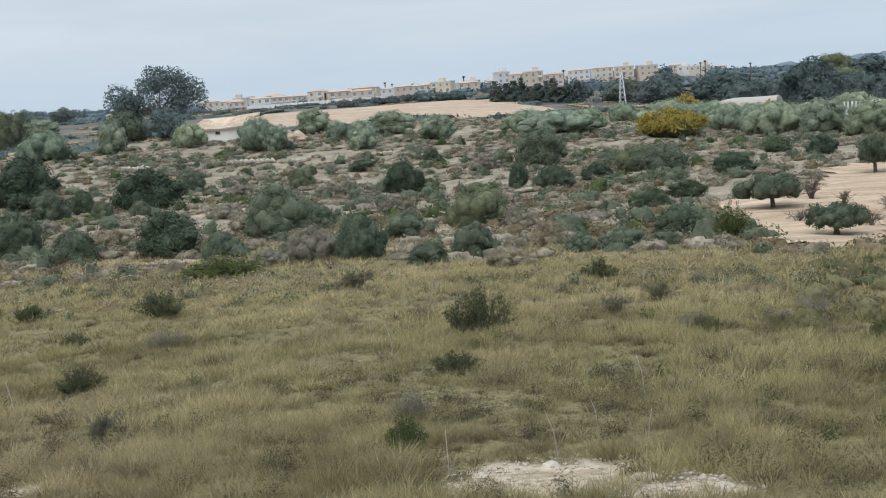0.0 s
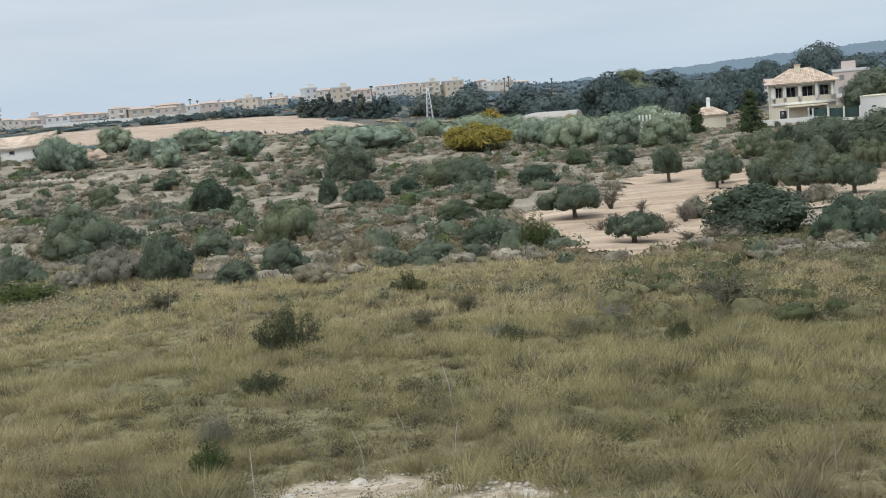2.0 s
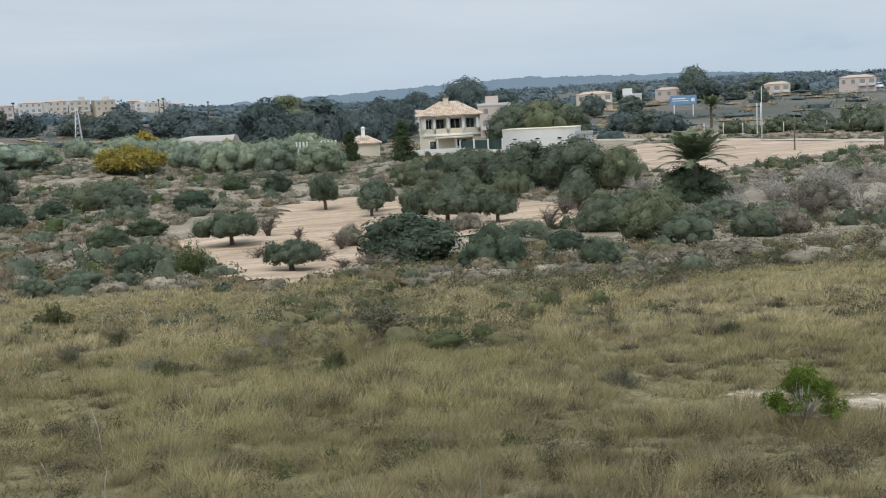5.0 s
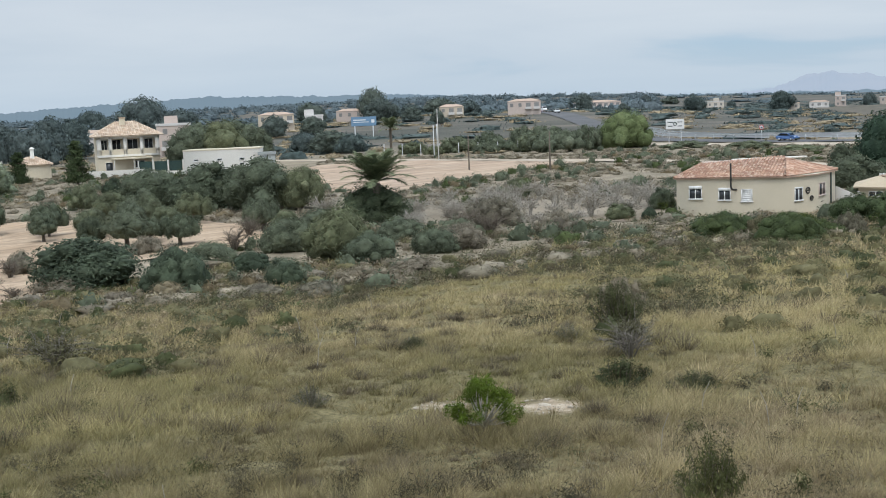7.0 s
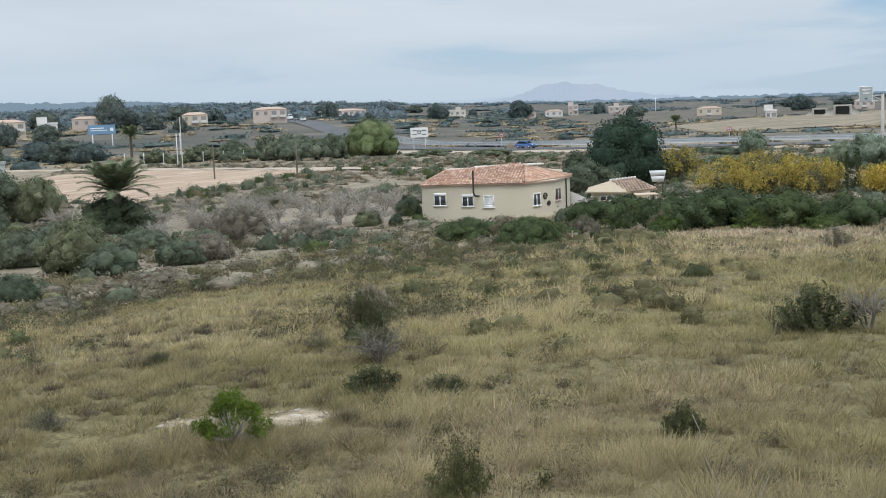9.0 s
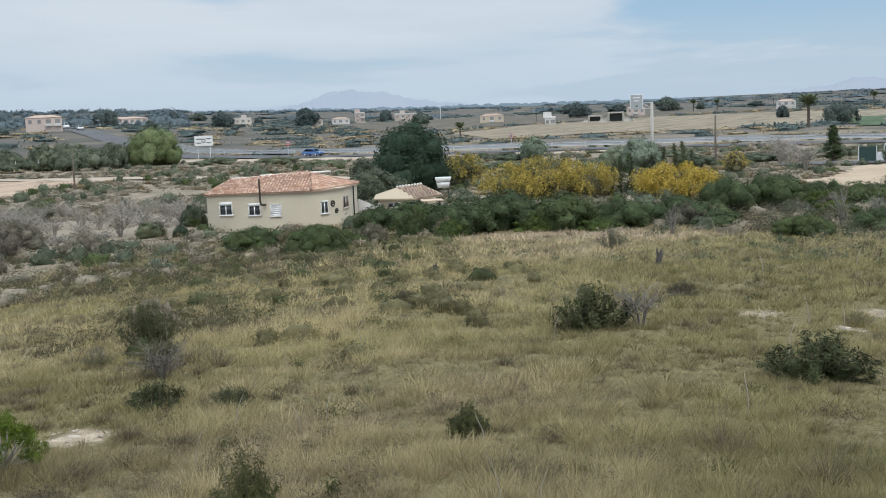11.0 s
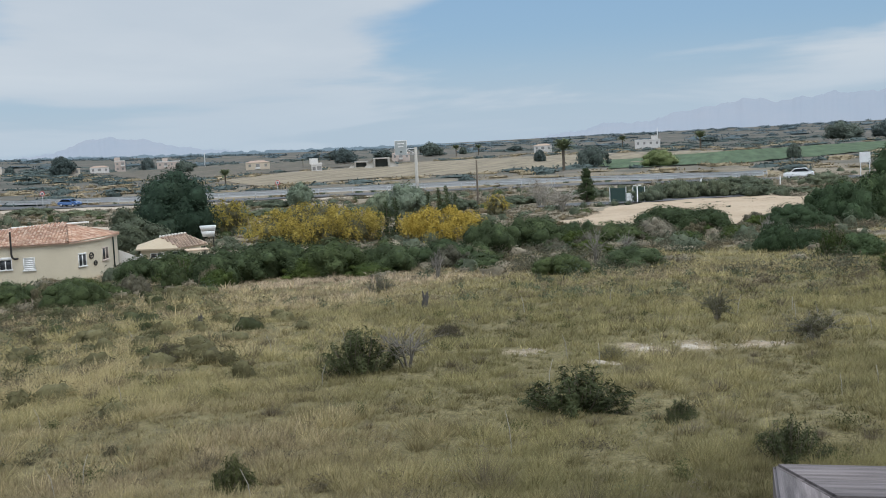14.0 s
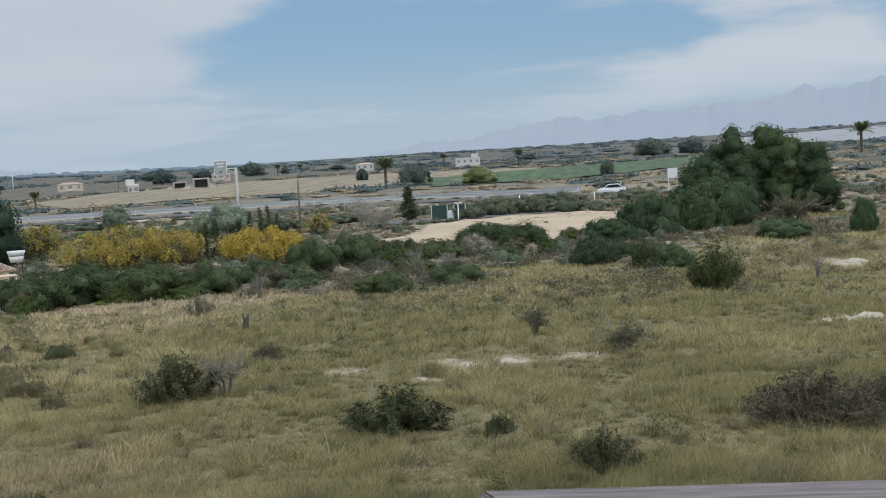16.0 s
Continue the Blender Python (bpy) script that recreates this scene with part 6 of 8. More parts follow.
def villa():
    ob = empty("villa", "two-storey cream villa with a hipped tile roof and loggia", "house")
    A, B = np.array((83.4, 181.9)), np.array((92.9, 178.1))
    u, n = unit(A, B)
    C, D = B - n[:2] * 9.5, A - n[:2] * 9.5
    e = u[:2]
    ring = [tuple(A), tuple(B), tuple(C), tuple(D)]
    solid("ground_floor", ring, -0.2, 3.4, RENDER_CREAM, ob)
    # loggia: back wall, piers and slab round deep openings
    back = [tuple(A - n[:2] * 2.0), tuple(B - n[:2] * 2.0), tuple(C), tuple(D)]
    solid("upper_wall", back, 3.4, 6.6, RENDER_CREAM, ob)
    solid("floor_slab", [tuple(A + n[:2] * 0.25), tuple(B + n[:2] * 0.25), tuple(B - n[:2] * 2), tuple(A - n[:2] * 2)], 3.25, 3.6, RENDER_WHITE, ob)
    for s, w in ((0.0, 0.7), (1.9, 0.55), (4.3, 0.6), (7.0, 0.6), (9.5, 0.7)):
        p = A + e * s
        solid("pier", [tuple(p), tuple(p + e * w), tuple(p + e * w - n[:2] * 0.6), tuple(p - n[:2] * 0.6)], 3.6, 6.6, RENDER_WHITE, ob)
    solid("parapet", [tuple(A), tuple(B), tuple(B - n[:2] * 0.25), tuple(A - n[:2] * 0.25)], 3.6, 4.5, RENDER_CREAM, ob)
    solid("lintel", [tuple(A), tuple(B), tuple(B - n[:2] * 0.6), tuple(A - n[:2] * 0.6)], 6.25, 6.75, RENDER_WHITE, ob)
    o = np.array((*(A - n[:2] * 2.0), 0.0))
    for s, w in ((0.8, 1.0), (2.6, 1.4), (5.1, 1.7), (7.9, 1.4)):
        window(ob, o + u * s + (0, 0, 4.2), u, n, w, 1.9)
    o = np.array((*A, 0.0))
    window(ob, o + u * 6.0 + (0, 0, 1.3), u, n, 1.6, 1.2)
    window(ob, o + u * 1.2 + (0, 0, 0.2), u, n, 1.2, 2.2, 1)
    solid("awning", [tuple(A + e * 2.2 + n[:2] * 2.2), tuple(A + e * 8.8 + n[:2] * 2.2), tuple(A + e * 8.8), tuple(A + e * 2.2)], 2.85, 3.05, RENDER_CREAM, ob, "pale terrace canopy")
    for s in (2.4, 5.6, 8.6):
        p = A + e * s + n[:2] * 2.1
        solid("post", [tuple(p), tuple(p + e * 0.16), tuple(p + e * 0.16 - n[:2] * 0.16), tuple(p - n[:2] * 0.16)], -0.1, 2.85, RENDER_WHITE, ob)
    roof = hipped(ob, ring, 6.75, 9.1, 0.13, TILE_TAN, 0.36)
    p = A + e * 4.6 - n[:2] * 3.6
    boxed("chimney", (p[0], p[1], 8.9), (0.9, 0.8, 1.5), RENDER_CREAM, ob, 0.03, math.atan2(e[1], e[0]))
    boxed("chimney_cap", (p[0], p[1], 9.72), (1.1, 1.0, 0.14), TILE_TAN, ob, 0.02, math.atan2(e[1], e[0]))


def villa_garden():
    wall = empty("garden_wall", "long whitewashed garden wall in front of the villa", "wall")
    g = Geo()
    prism(g, [(78.5, 178.5), (87.4, 173.2), (87.5, 173.4), (78.6, 178.7)], -0.3, 1.25)
    piece("masonry", g.mesh("masonry", RENDER_WHITE), wall)
    fence = empty("panel_fence", "dark green screened fence with white posts", "fence")
    p, q = np.array((87.4, 175.4)), np.array((92.2, 169.2))
    u, n = unit(p, q)
    plinth = Geo()
    prism(plinth, [tuple(p), tuple(q), tuple(q - n[:2] * 0.2), tuple(p - n[:2] * 0.2)], -0.3, 0.75)
    piece("plinth", plinth.mesh("plinth", RENDER_WHITE), fence)
    k = 3
    for i in range(k + 1):
        s = p + (q - p) * i / k
        boxed("post", (s[0], s[1], 1.6), (0.2, 0.2, 1.9), RENDER_WHITE, fence, 0.02, math.atan2(u[1], u[0]))
    for i in range(k):
        s, e = p + (q - p) * (i + 0.08) / k, p + (q - p) * (i + 0.92) / k
        g = Geo()
        prism(g, [tuple(s), tuple(e), tuple(e - n[:2] * 0.05), tuple(s - n[:2] * 0.05)], 0.8, 2.4)
        piece("screen", g.mesh("screen", GREEN_MESH), fence)
    hall = empty("flat_house", "long white flat-roofed building beside the villa", "house")
    p, q = np.array((91.0, 166.8)), np.array((100.3, 159.0))
    u, n = unit(p, q)
    b = [tuple(p), tuple(q), tuple(q - n[:2] * 6), tuple(p - n[:2] * 6)]
    solid("wall", b, -0.3, 3.85, RENDER_WHITE, hall)
    m = np.mean(b, axis=0)
    solid("roof_edge", [tuple(m + (np.array(v) - m) * 1.015) for v in b], 3.85, 4.05, RENDER_CREAM, hall)
    o = np.array((*p, 0.0))
    for s in (1.6, 5.4, 9.0):
        window(hall, o + u * s + (0, 0, 2.2), u, n, 0.8, 0.35, 1)
        window(hall, o + u * s + (0, 0, 1.4), u, n, 0.8, 0.3, 1)
    gate = empty("sliding_gate", "dark panelled metal gate beside the white building", "gate")
    e = q + u[:2] * 2.6
    for i in range(2):
        s = q + u[:2] * (0.15 + i * 1.3)
        boxed("leaf", (s[0] + u[0] * 0.6, s[1] + u[1] * 0.6, 2.0), (1.18, 0.07, 1.7), GREY_PANEL, gate, 0.01, math.atan2(u[1], u[0]))
    boxed("beam", ((q[0] + e[0]) / 2, (q[1] + e[1]) / 2, 3.05), (2.9, 0.4, 0.5), GREY_PANEL, gate, 0.02, math.atan2(u[1], u[0]))
    boxed("footing", ((q[0] + e[0]) / 2, (q[1] + e[1]) / 2, 0.45), (2.9, 0.3, 1.4), RENDER_WHITE, gate, 0.02, math.atan2(u[1], u[0]))
    # low house with a round chimney left of the villa
    low = empty("garden_house", "low cream garden house with tiled roof and chimney", "house")
    ring = [(71.5, 188.0), (77.0, 186.0), (79.0, 191.0), (73.5, 193.0)]
    solid("wall", ring, -0.3, 2.6, RENDER_CREAM, low)
    hipped(low, ring, 2.6, 3.9, 0.12, TILE_TAN, 0.4)
    g = Geo()
    g.tube([(75.2, 189, 3.2), (75.2, 189, 5.2)], (0.32, 0.32), 10)
    g.tube([(75.2, 189, 5.2), (75.2, 189, 5.5)], (0.5, 0.1), 10)
    piece("chimney", g.mesh("chimney", RENDER_WHITE, True), low)
    rail = empty("balustrade", "white balustrade wall with short pillars", "fence")
    p, q = np.array((62.6, 193.0)), np.array((70.8, 190.0))
    u, n = unit(p, q)
    solid("base", [tuple(p), tuple(q), tuple(q - n[:2] * 0.25), tuple(p - n[:2] * 0.25)], -0.3, 2.3, RENDER_WHITE, rail)
    for i in range(14):
        s = p + (q - p) * (i + 0.3) / 14
        boxed("baluster", (s[0], s[1], 2.85), (0.26, 0.26, 1.1), RENDER_WHITE, rail, 0.03, 0.3)


def ruin():
    ob = empty("ruined_hut", "ruined whitewashed hut with a sagging tile roof", "hut")
    z = ground_z(-43, 212)
    A, B, C, D = (-48.6, 210.6), (-38.2, 208.6), (-37.2, 214.2), (-47.6, 216.2)
    solid("wall", [A, B, C, D], z - 0.4, z + 2.7, RENDER_WHITE, ob)
    g = Geo()
    a, b, c, d = ((-49.2, 210.0, z + 2.5), (-37.8, 207.9, z + 2.7), (-36.8, 214.6, z + 4.6), (-48.0, 216.6, z + 4.3))
    m = (-43.2, 209.2, z + 2.35)
    g.add([a, m, b, c, d], [[0, 1, 2, 3, 4]])
    g.add([(x, y, h - 0.2) for x, y, h in (a, m, b, c, d)], [[4, 3, 2, 1, 0]])
    g.add([a, m, b, c, d] + [(x, y, h - 0.2) for x, y, h in (a, m, b, c, d)], [[i, 5 + i, 5 + (i + 1) % 5, (i + 1) % 5] for i in range(5)])
    roof = piece("roof", g.mesh("roof", TILE_TAN), ob, "sagging roof of old clay tiles")
    t = Geo()
    tiles(t, (a, m, (-42.0, 215.5, z + 4.4), d), 0.3, 0.5, 0.07), tiles(t, (m, b, c, (-42.0, 215.5, z + 4.4)), 0.3, 0.5, 0.07)
    piece("tiling", t.mesh("tiling", TILE_TAN), roof)
    u, n = unit(A, B)
    o = np.array((*A, z))
    for s in (4.2, 8.4):
        window(ob, o + u * s + (0, 0, 1.35), u, n, 0.95, 0.6, 1, mat=RENDER_GREY)


def greenhouse():
    ob = empty("greenhouse", "long low greenhouse with a dusty pale plastic cover", "greenhouse")
    g = Geo()
    p, q = np.array((46.0, 240.0)), np.array((64.0, 231.0))
    u, n = unit(p, q)
    rows = []
    for s in np.linspace(0, 1, 12):
        c = p + (q - p) * s
        h = 3.0 + 1.7 * min(1, s * 1.8) + 0.06 * math.sin(s * 60)
        rows.append([(c[0] + n[0] * 4.5 * math.cos(a), c[1] + n[1] * 4.5 * math.cos(a), max(0.2, h * math.sin(a) ** 0.6)) for a in np.linspace(0.0, math.pi, 9)])
    v = np.array(rows).reshape(-1, 3)
    g.add(v, [[i * 9 + j, i * 9 + j + 1, (i + 1) * 9 + j + 1, (i + 1) * 9 + j] for i in range(11) for j in range(8)])
    g.add(np.array(rows[0]), [list(range(9))]), g.add(np.array(rows[-1]), [list(range(9))[::-1]])
    piece("cover", g.mesh("cover", PLASTIC_TAN), ob)


def block(x, y, width, height, depth, turn, mat, seed, label, pitched=True, category="apartment block", floor=3.0):
    """A town building with storeys of windows, a parapet and a tiled roof or stair tower."""
    rng = random.Random(seed)
    ob = empty("apartment_block", label, category, at=(x, y, ground_z(x, y)), group="town buildings")
    ob.rotation_euler.z = turn
    boxed("wall", (0, 0, height / 2 - 0.5), (width, depth, height + 1), mat, ob)
    if pitched:
        ring = [(-width / 2, -depth / 2), (width / 2, -depth / 2), (width / 2, depth / 2), (-width / 2, depth / 2)]
        c = [np.array((a * 1.06, b * 1.06, height)) for a, b in ring]
        r1, r2 = np.array((-width * 0.25, 0, height + 0.9)), np.array((width * 0.25, 0, height + 0.9))
        g = Geo()
        for q in ((c[0], c[1], r2, r1), (c[1], c[2], r2), (c[2], c[3], r1, r2), (c[3], c[0], r1)):
            g.add(q, [list(range(len(q)))])
        piece("roof", g.mesh("roof", TOWN_TILE), ob)
    else:
        boxed("parapet", (0, 0, height + 0.3), (width + 0.3, depth + 0.3, 0.6), TOWN_WHITE, ob)
        boxed("stair_tower", (width * rng.uniform(-0.3, 0.3), 0, height + 1.3), (3.2, 3.2, 2.2), mat, ob)
    floors = max(1, int(height / floor))
    bays = max(2, int(width / 3.0))
    for f in range(floors):
        for b in range(bays):
            wx = (b + 0.5) / bays * width - width / 2
            z = height - (f + 0.5) * floor
            if rng.random() < 0.35:
                boxed("balcony", (wx, -depth / 2 - 0.5, z - 1.0), (2.2, 1.0, 0.9), TOWN_WHITE, ob)
                boxed("window", (wx, -depth / 2 - 0.02, z + 0.15), (1.7, 0.12, 1.5), GLASS_FAR, ob)
            else:
                boxed("window", (wx, -depth / 2 - 0.02, z + 0.15), (1.1, 0.12, 1.25), GLASS_FAR, ob)
    return ob


def town():
    """Terraces and apartment blocks in rows up the hillside: range, azimuths, height, spacing."""
    tint = (TOWN_CREAM, TOWN_ROSE, TOWN_WHITE, TOWN_OCHRE)
    says = ("cream", "pink", "white", "ochre")
    rng = random.Random(19)
    for r, az0, az1, tall, wide in ((565, -9.6, -2.2, 5.6, 9), (612, -11.0, 1.4, 5.8, 10), (668, -10.5, 3.0, 5.6, 10), (600, 2.3, 7.0, 10.2, 9), (690, 3.4, 10.8, 8.6, 10), (735, -8.5, 12.5, 5.6, 11), (800, -7.0, 13.4, 5.2, 11)):
        az = az0
        while az < az1:
            w = wide * rng.uniform(0.7, 1.35)
            if rng.random() > 0.27:
                a = radians(az)
                d = r + rng.uniform(-16, 16)
                k = rng.choice((0, 0, 1, 1, 2, 3))
                block(d * math.sin(a), d * math.cos(a), w, tall * rng.uniform(0.82, 1.15), 8.0, -a + rng.uniform(-0.35, 0.35), tint[k], rng.randrange(999), says[k] + (" apartment block" if tall > 8 else " terraced house") + " in the hillside town", rng.random() < 0.75, "apartment block" if tall > 8 else "house")
            az += math.degrees(w * rng.uniform(1.0, 1.25) / r)
    for x, y, w, h in ((-221, 664, 10, 5.0), (-198, 670, 12, 4.6), (-178, 690, 10, 5.0), (-140, 560, 9, 4.6), (-124, 575, 12, 5.6), (-112, 589, 9, 4.6)):
        block(x, y, w, h, 8.0, math.atan2(-x, y), tint[int(w) % 4], int(w * h), "pale house at the edge of the hillside town", True, "house")
    wall = empty("boundary_wall", "long white wall along the top of the ploughed field", "wall")
    for k in range(8):
        x, y = -93 + 7.8 * k, 532 + 0.9 * k
        boxed("panel", (x, y, ground_z(x, y) + 0.9), (7.7, 0.25, 2.0), RENDER_WHITE, wall, 0.03, 0.115)


def scattered_houses():
    """Country houses far out on the plain."""
    for i, (x, y, w, h, k, pitched) in enumerate(((303, 298, 12, 4.8, 1, True), (285, 318, 9, 3.6, 3, True), (216, 330, 12, 5.5, 3, True), (226, 322, 6, 4.2, 2, False), (137, 255, 8, 7.6, 1, False), (453, 393, 24, 4.0, 1, True), (560, 400, 16, 3.4, 0, False), (262, 350, 10, 4.0, 1, True),
                                              (499, 212, 11, 3.4, 3, True), (420, 154, 4, 2.4, 2, False), (560, 160, 9, 4.0, 1, True), (640, 330, 14, 4.4, 1, False), (560, 330, 10, 3.4, 2, True), (480, 300, 12, 3.4, 0, True), (640, 100, 10, 4, 2, True), (612, 347, 6, 6.0, 1, False), (610, 40, 13, 4.4, 2, False)) + (
        (130, 330, 12, 5.0, 0, True), (118, 345, 9, 4.6, 1, True), (146, 322, 10, 5.4, 2, True), (175, 318, 9, 4.6, 0, True))):
        says = ("cream", "pink", "white", "ochre")[k]
        ob = block(x, y, w, h, 6.0, -math.atan2(x, y), (TOWN_CREAM, TOWN_ROSE, TOWN_WHITE, TOWN_OCHRE)[k], 40 + i, says + " country house far out on the plain", pitched, "house")
        ob.name = "country_house"


def bunkers():
    """Half-buried concrete shelters with splayed side walls."""
    for x, y, w, h in ((445, 144, 5.5, 2.4), (434, 132, 6.5, 3.6)):
        ob = empty("concrete_shelter", "grey concrete shelter with a dark opening in a field", "shelter", at=(x, y, ground_z(x, y)))
        ob.rotation_euler.z = -math.atan2(x, y)
        boxed("roof_slab", (0, 0, h), (w, 5, 0.5), RENDER_GREY, ob, 0.05)
        for sx in (-1, 1):
            g = Geo()
            prism(g, [(sx * w * 0.5, -2.5), (sx * w * 0.5, 2.5), (sx * w * 0.38, 2.5), (sx * w * 0.38, -2.5)][::sx], -0.2, h - 0.2)
            piece("side_wall", g.mesh("side_wall", RENDER_GREY), ob)
            v = [(sx * w * 0.5, -2.5, 0), (sx * w * 0.5, -2.5, h), (sx * (w * 0.5 + h * 1.1), -2.3, 0)]
            g = Geo()
            g.add(v + [(px, py + 0.4, pz) for px, py, pz in v], [[0, 1, 2], [3, 4, 5]], [[0, 1, 4, 3], [1, 2, 5, 4], [2, 0, 3, 5]])
            piece("wing_wall", g.mesh("wing_wall", RENDER_GREY), ob)
        # wall at the back in dark paint, standing in for shade inside the opening
        boxed("back_wall", (0, 2.3, h / 2), (w * 0.74, 0.3, h - 0.6), DARK_PAINT, ob, 0.02)


farmhouse(), yard_wall(), outbuilding(), water_tank()
villa(), villa_garden(), ruin(), greenhouse()
town(), scattered_houses(), bunkers()

# ---- trees ----
def mimosa(name, w, h, label, seed, count=3600, size=0.15, yellow=0.72, droop=0.35):
    """A mimosa in flower: sprays of blossom that hang over green foliage."""
    rng = np.random.default_rng(seed)
    ob = empty(name, label, "tree", "flowering mimosas")
    c, r = lumps(rng, w, h, 60, 0.04, 0.86, 0.22)
    t = Geo()
    limbs(t, rng, c[:10], h * 0.25, 0.05 * h)
    piece("trunk", t.mesh("trunk", BARK, True), ob)
    g = Geo()
    dome(g, rng, w * 0.82, h * 0.84, 0.0, int(count * (1 - yellow)) + 300, size * 0.7, 0.35, 0.6, 0.8, 0.3)
    piece("crown", g.mesh("crown", LEAF_THORN), ob)
    f = Geo()
    for k in range(int(count * yellow / 6)):
        i = rng.integers(0, len(c))
        d = rng.normal(0, 1, 3)
        d[2] = d[2] * 0.7 + 0.35
        d /= np.linalg.norm(d)
        p = c[i] + d * r[i] * rng.uniform(0.8, 1.15)
        flow = np.array((d[0], d[1], 0)) * 0.5 + rng.normal(0, 0.25, 3)
        n = 9
        s = np.linspace(0, 1, n)[:, None]
        line = p + flow * s * 0.9 * (h / 4) + np.array((0, 0, -1)) * droop * (s ** 1.6) * (h / 3.2)
        line[:, 2] = np.maximum(line[:, 2], 0.12)
        f.leaves(line + rng.normal(0, 0.045, (n, 3)), np.tile(d, (n, 1)), size * 0.62, 0.55, rng, 0.8)
    piece("blossom", f.mesh("blossom", BLOSSOM), ob, "masses of yellow flower sprays")
    return ob


def stand(ob, x, y, turn=0.0, sink=0.05):
    ob.matrix_basis = spot(x, y, turn, sink=sink)
    return ob


stand(mimosa("mimosa_tree", 13.2, 4.5, "broad mimosa tree covered in dull yellow blossom", 201, 24000, 0.13, 0.74, 0.5), 99.6, 36.5)
stand(mimosa("mimosa_tree", 7.8, 3.6, "mimosa with bright yellow drooping blossom beside the hedge", 202, 18000, 0.13, 0.93, 0.7), 100.6, 25.3)
stand(mimosa("mimosa_tree", 5.6, 4.2, "small mimosa in yellow blossom behind the outbuilding", 203, 4600, 0.15, 0.6), 116.8, 53.4)
stand(mimosa("mimosa_tree", 9.8, 4.8, "rounded bright yellow mimosa out on the plain", 204, 16000, 0.25, 0.95, 0.15), 31.6, 174.0)
stand(mimosa("mimosa_tree", 3.2, 2.9, "small half-yellow mimosa by the highway", 205, 1000, 0.15, 0.5), 134.1, 26.7)
far_mimosa = mimosa("mimosa_tree", 5.0, 4.4, "yellow mimosa among green pepper trees", 206, 1500, 0.26, 0.75)
stand(far_mimosa, 50.3, 214.7)
for x, y, k in ((61.5, 226.0, 1.0), (57.0, 290.0, 1.3), (66.5, 215.3, 0.7), (70.0, 222.0, 0.8)):
    copy_thing(far_mimosa, spot(x, y, x, k, k))

stand(tree("fig_tree", 9.2, 7.9, 1.0, LEAF_FIG, BARK, "tall dense blue-green tree beside the outbuilding", "tree", 211, 7000, 0.13, 34, 0.25, 0.03, 0.32, 0.72, body=0.64), 105.8, 54.4)
stand(tree("young_tree", 4.4, 4.2, 0.8, LEAF_OLIVE, BARK, "green tree between the farmhouse and the tall tree", "tree", 212, 2600, 0.10, 18, 0.12, 0.04, body=0.6), 98.5, 55.3)
willow = stand(tree("willow_tree", 11.6, 7.8, 1.2, LEAF_WILLOW, BARK, "pale yellow-green willow beside the highway", "tree", 213, 4000, 0.15, 26, 0.22, 0.03, body=0.66, ratio=0.35), 172.7, 142.7)
copy_thing(willow, spot(304.9, 16.9, 1.0, 0.85, 0.6))
hedge_tree = stand(tree("green_tree", 5.8, 4.3, 0.8, LEAF_PEPPER, BARK, "soft green tree before the highway", "tree", 214, 2800, 0.12, 20, 0.14, 0.05, body=0.62), 137.2, 38.8)
copy_thing(hedge_tree, spot(168.7, 64.7, 2.0, 0.85, 0.9))
copy_thing(hedge_tree, spot(141.0, 43.0, 4.0, 0.7, 0.75))

# pines on the slope at the far right
for k, (x, y, w, h) in enumerate(((126.5, -17.6, 7.0, 7.6), (129.5, -21.0, 8.0, 10.2), (131.5, -26.0, 8.6, 11.0), (121.0, -17.5, 6.0, 5.2), (130.0, -29.6, 6.4, 8.6))):
    stand(tree("pine_tree", w, h, 1.4, LEAF_PINE, BARK, "bushy green pine standing in a tight clump", "tree", 220 + k, 5200, 0.13, 40, 0.2, 0.02, 0.25, 0.74, 0.32, 0.62, 0.7, "pine clump"), x, y)

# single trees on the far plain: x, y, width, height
far_kinds = [tree("field_tree", w, h, h * 0.2, HAZED_LEAF, BARK, "dark rounded tree far out on the plain", "tree", sd, 2200, 0.30, 20, 0.3, 0.04, body=0.6, group="far trees") for w, h, sd in ((10.0, 8.0, 295), (14.0, 8.0, 296))]
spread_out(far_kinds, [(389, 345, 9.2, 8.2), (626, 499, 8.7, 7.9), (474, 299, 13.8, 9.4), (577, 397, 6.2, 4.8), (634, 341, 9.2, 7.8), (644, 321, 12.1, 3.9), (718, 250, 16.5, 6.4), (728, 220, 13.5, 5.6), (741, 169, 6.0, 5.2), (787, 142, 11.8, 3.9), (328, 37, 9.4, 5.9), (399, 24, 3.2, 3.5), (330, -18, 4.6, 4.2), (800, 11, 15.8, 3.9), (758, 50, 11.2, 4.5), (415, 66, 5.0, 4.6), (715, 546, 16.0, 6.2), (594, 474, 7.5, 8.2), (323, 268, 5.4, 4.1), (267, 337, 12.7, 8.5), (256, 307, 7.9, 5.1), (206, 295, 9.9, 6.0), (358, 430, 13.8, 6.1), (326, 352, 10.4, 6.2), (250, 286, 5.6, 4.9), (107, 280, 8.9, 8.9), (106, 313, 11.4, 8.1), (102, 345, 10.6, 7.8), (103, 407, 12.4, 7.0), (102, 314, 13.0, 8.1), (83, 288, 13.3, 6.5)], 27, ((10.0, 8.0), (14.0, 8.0)))

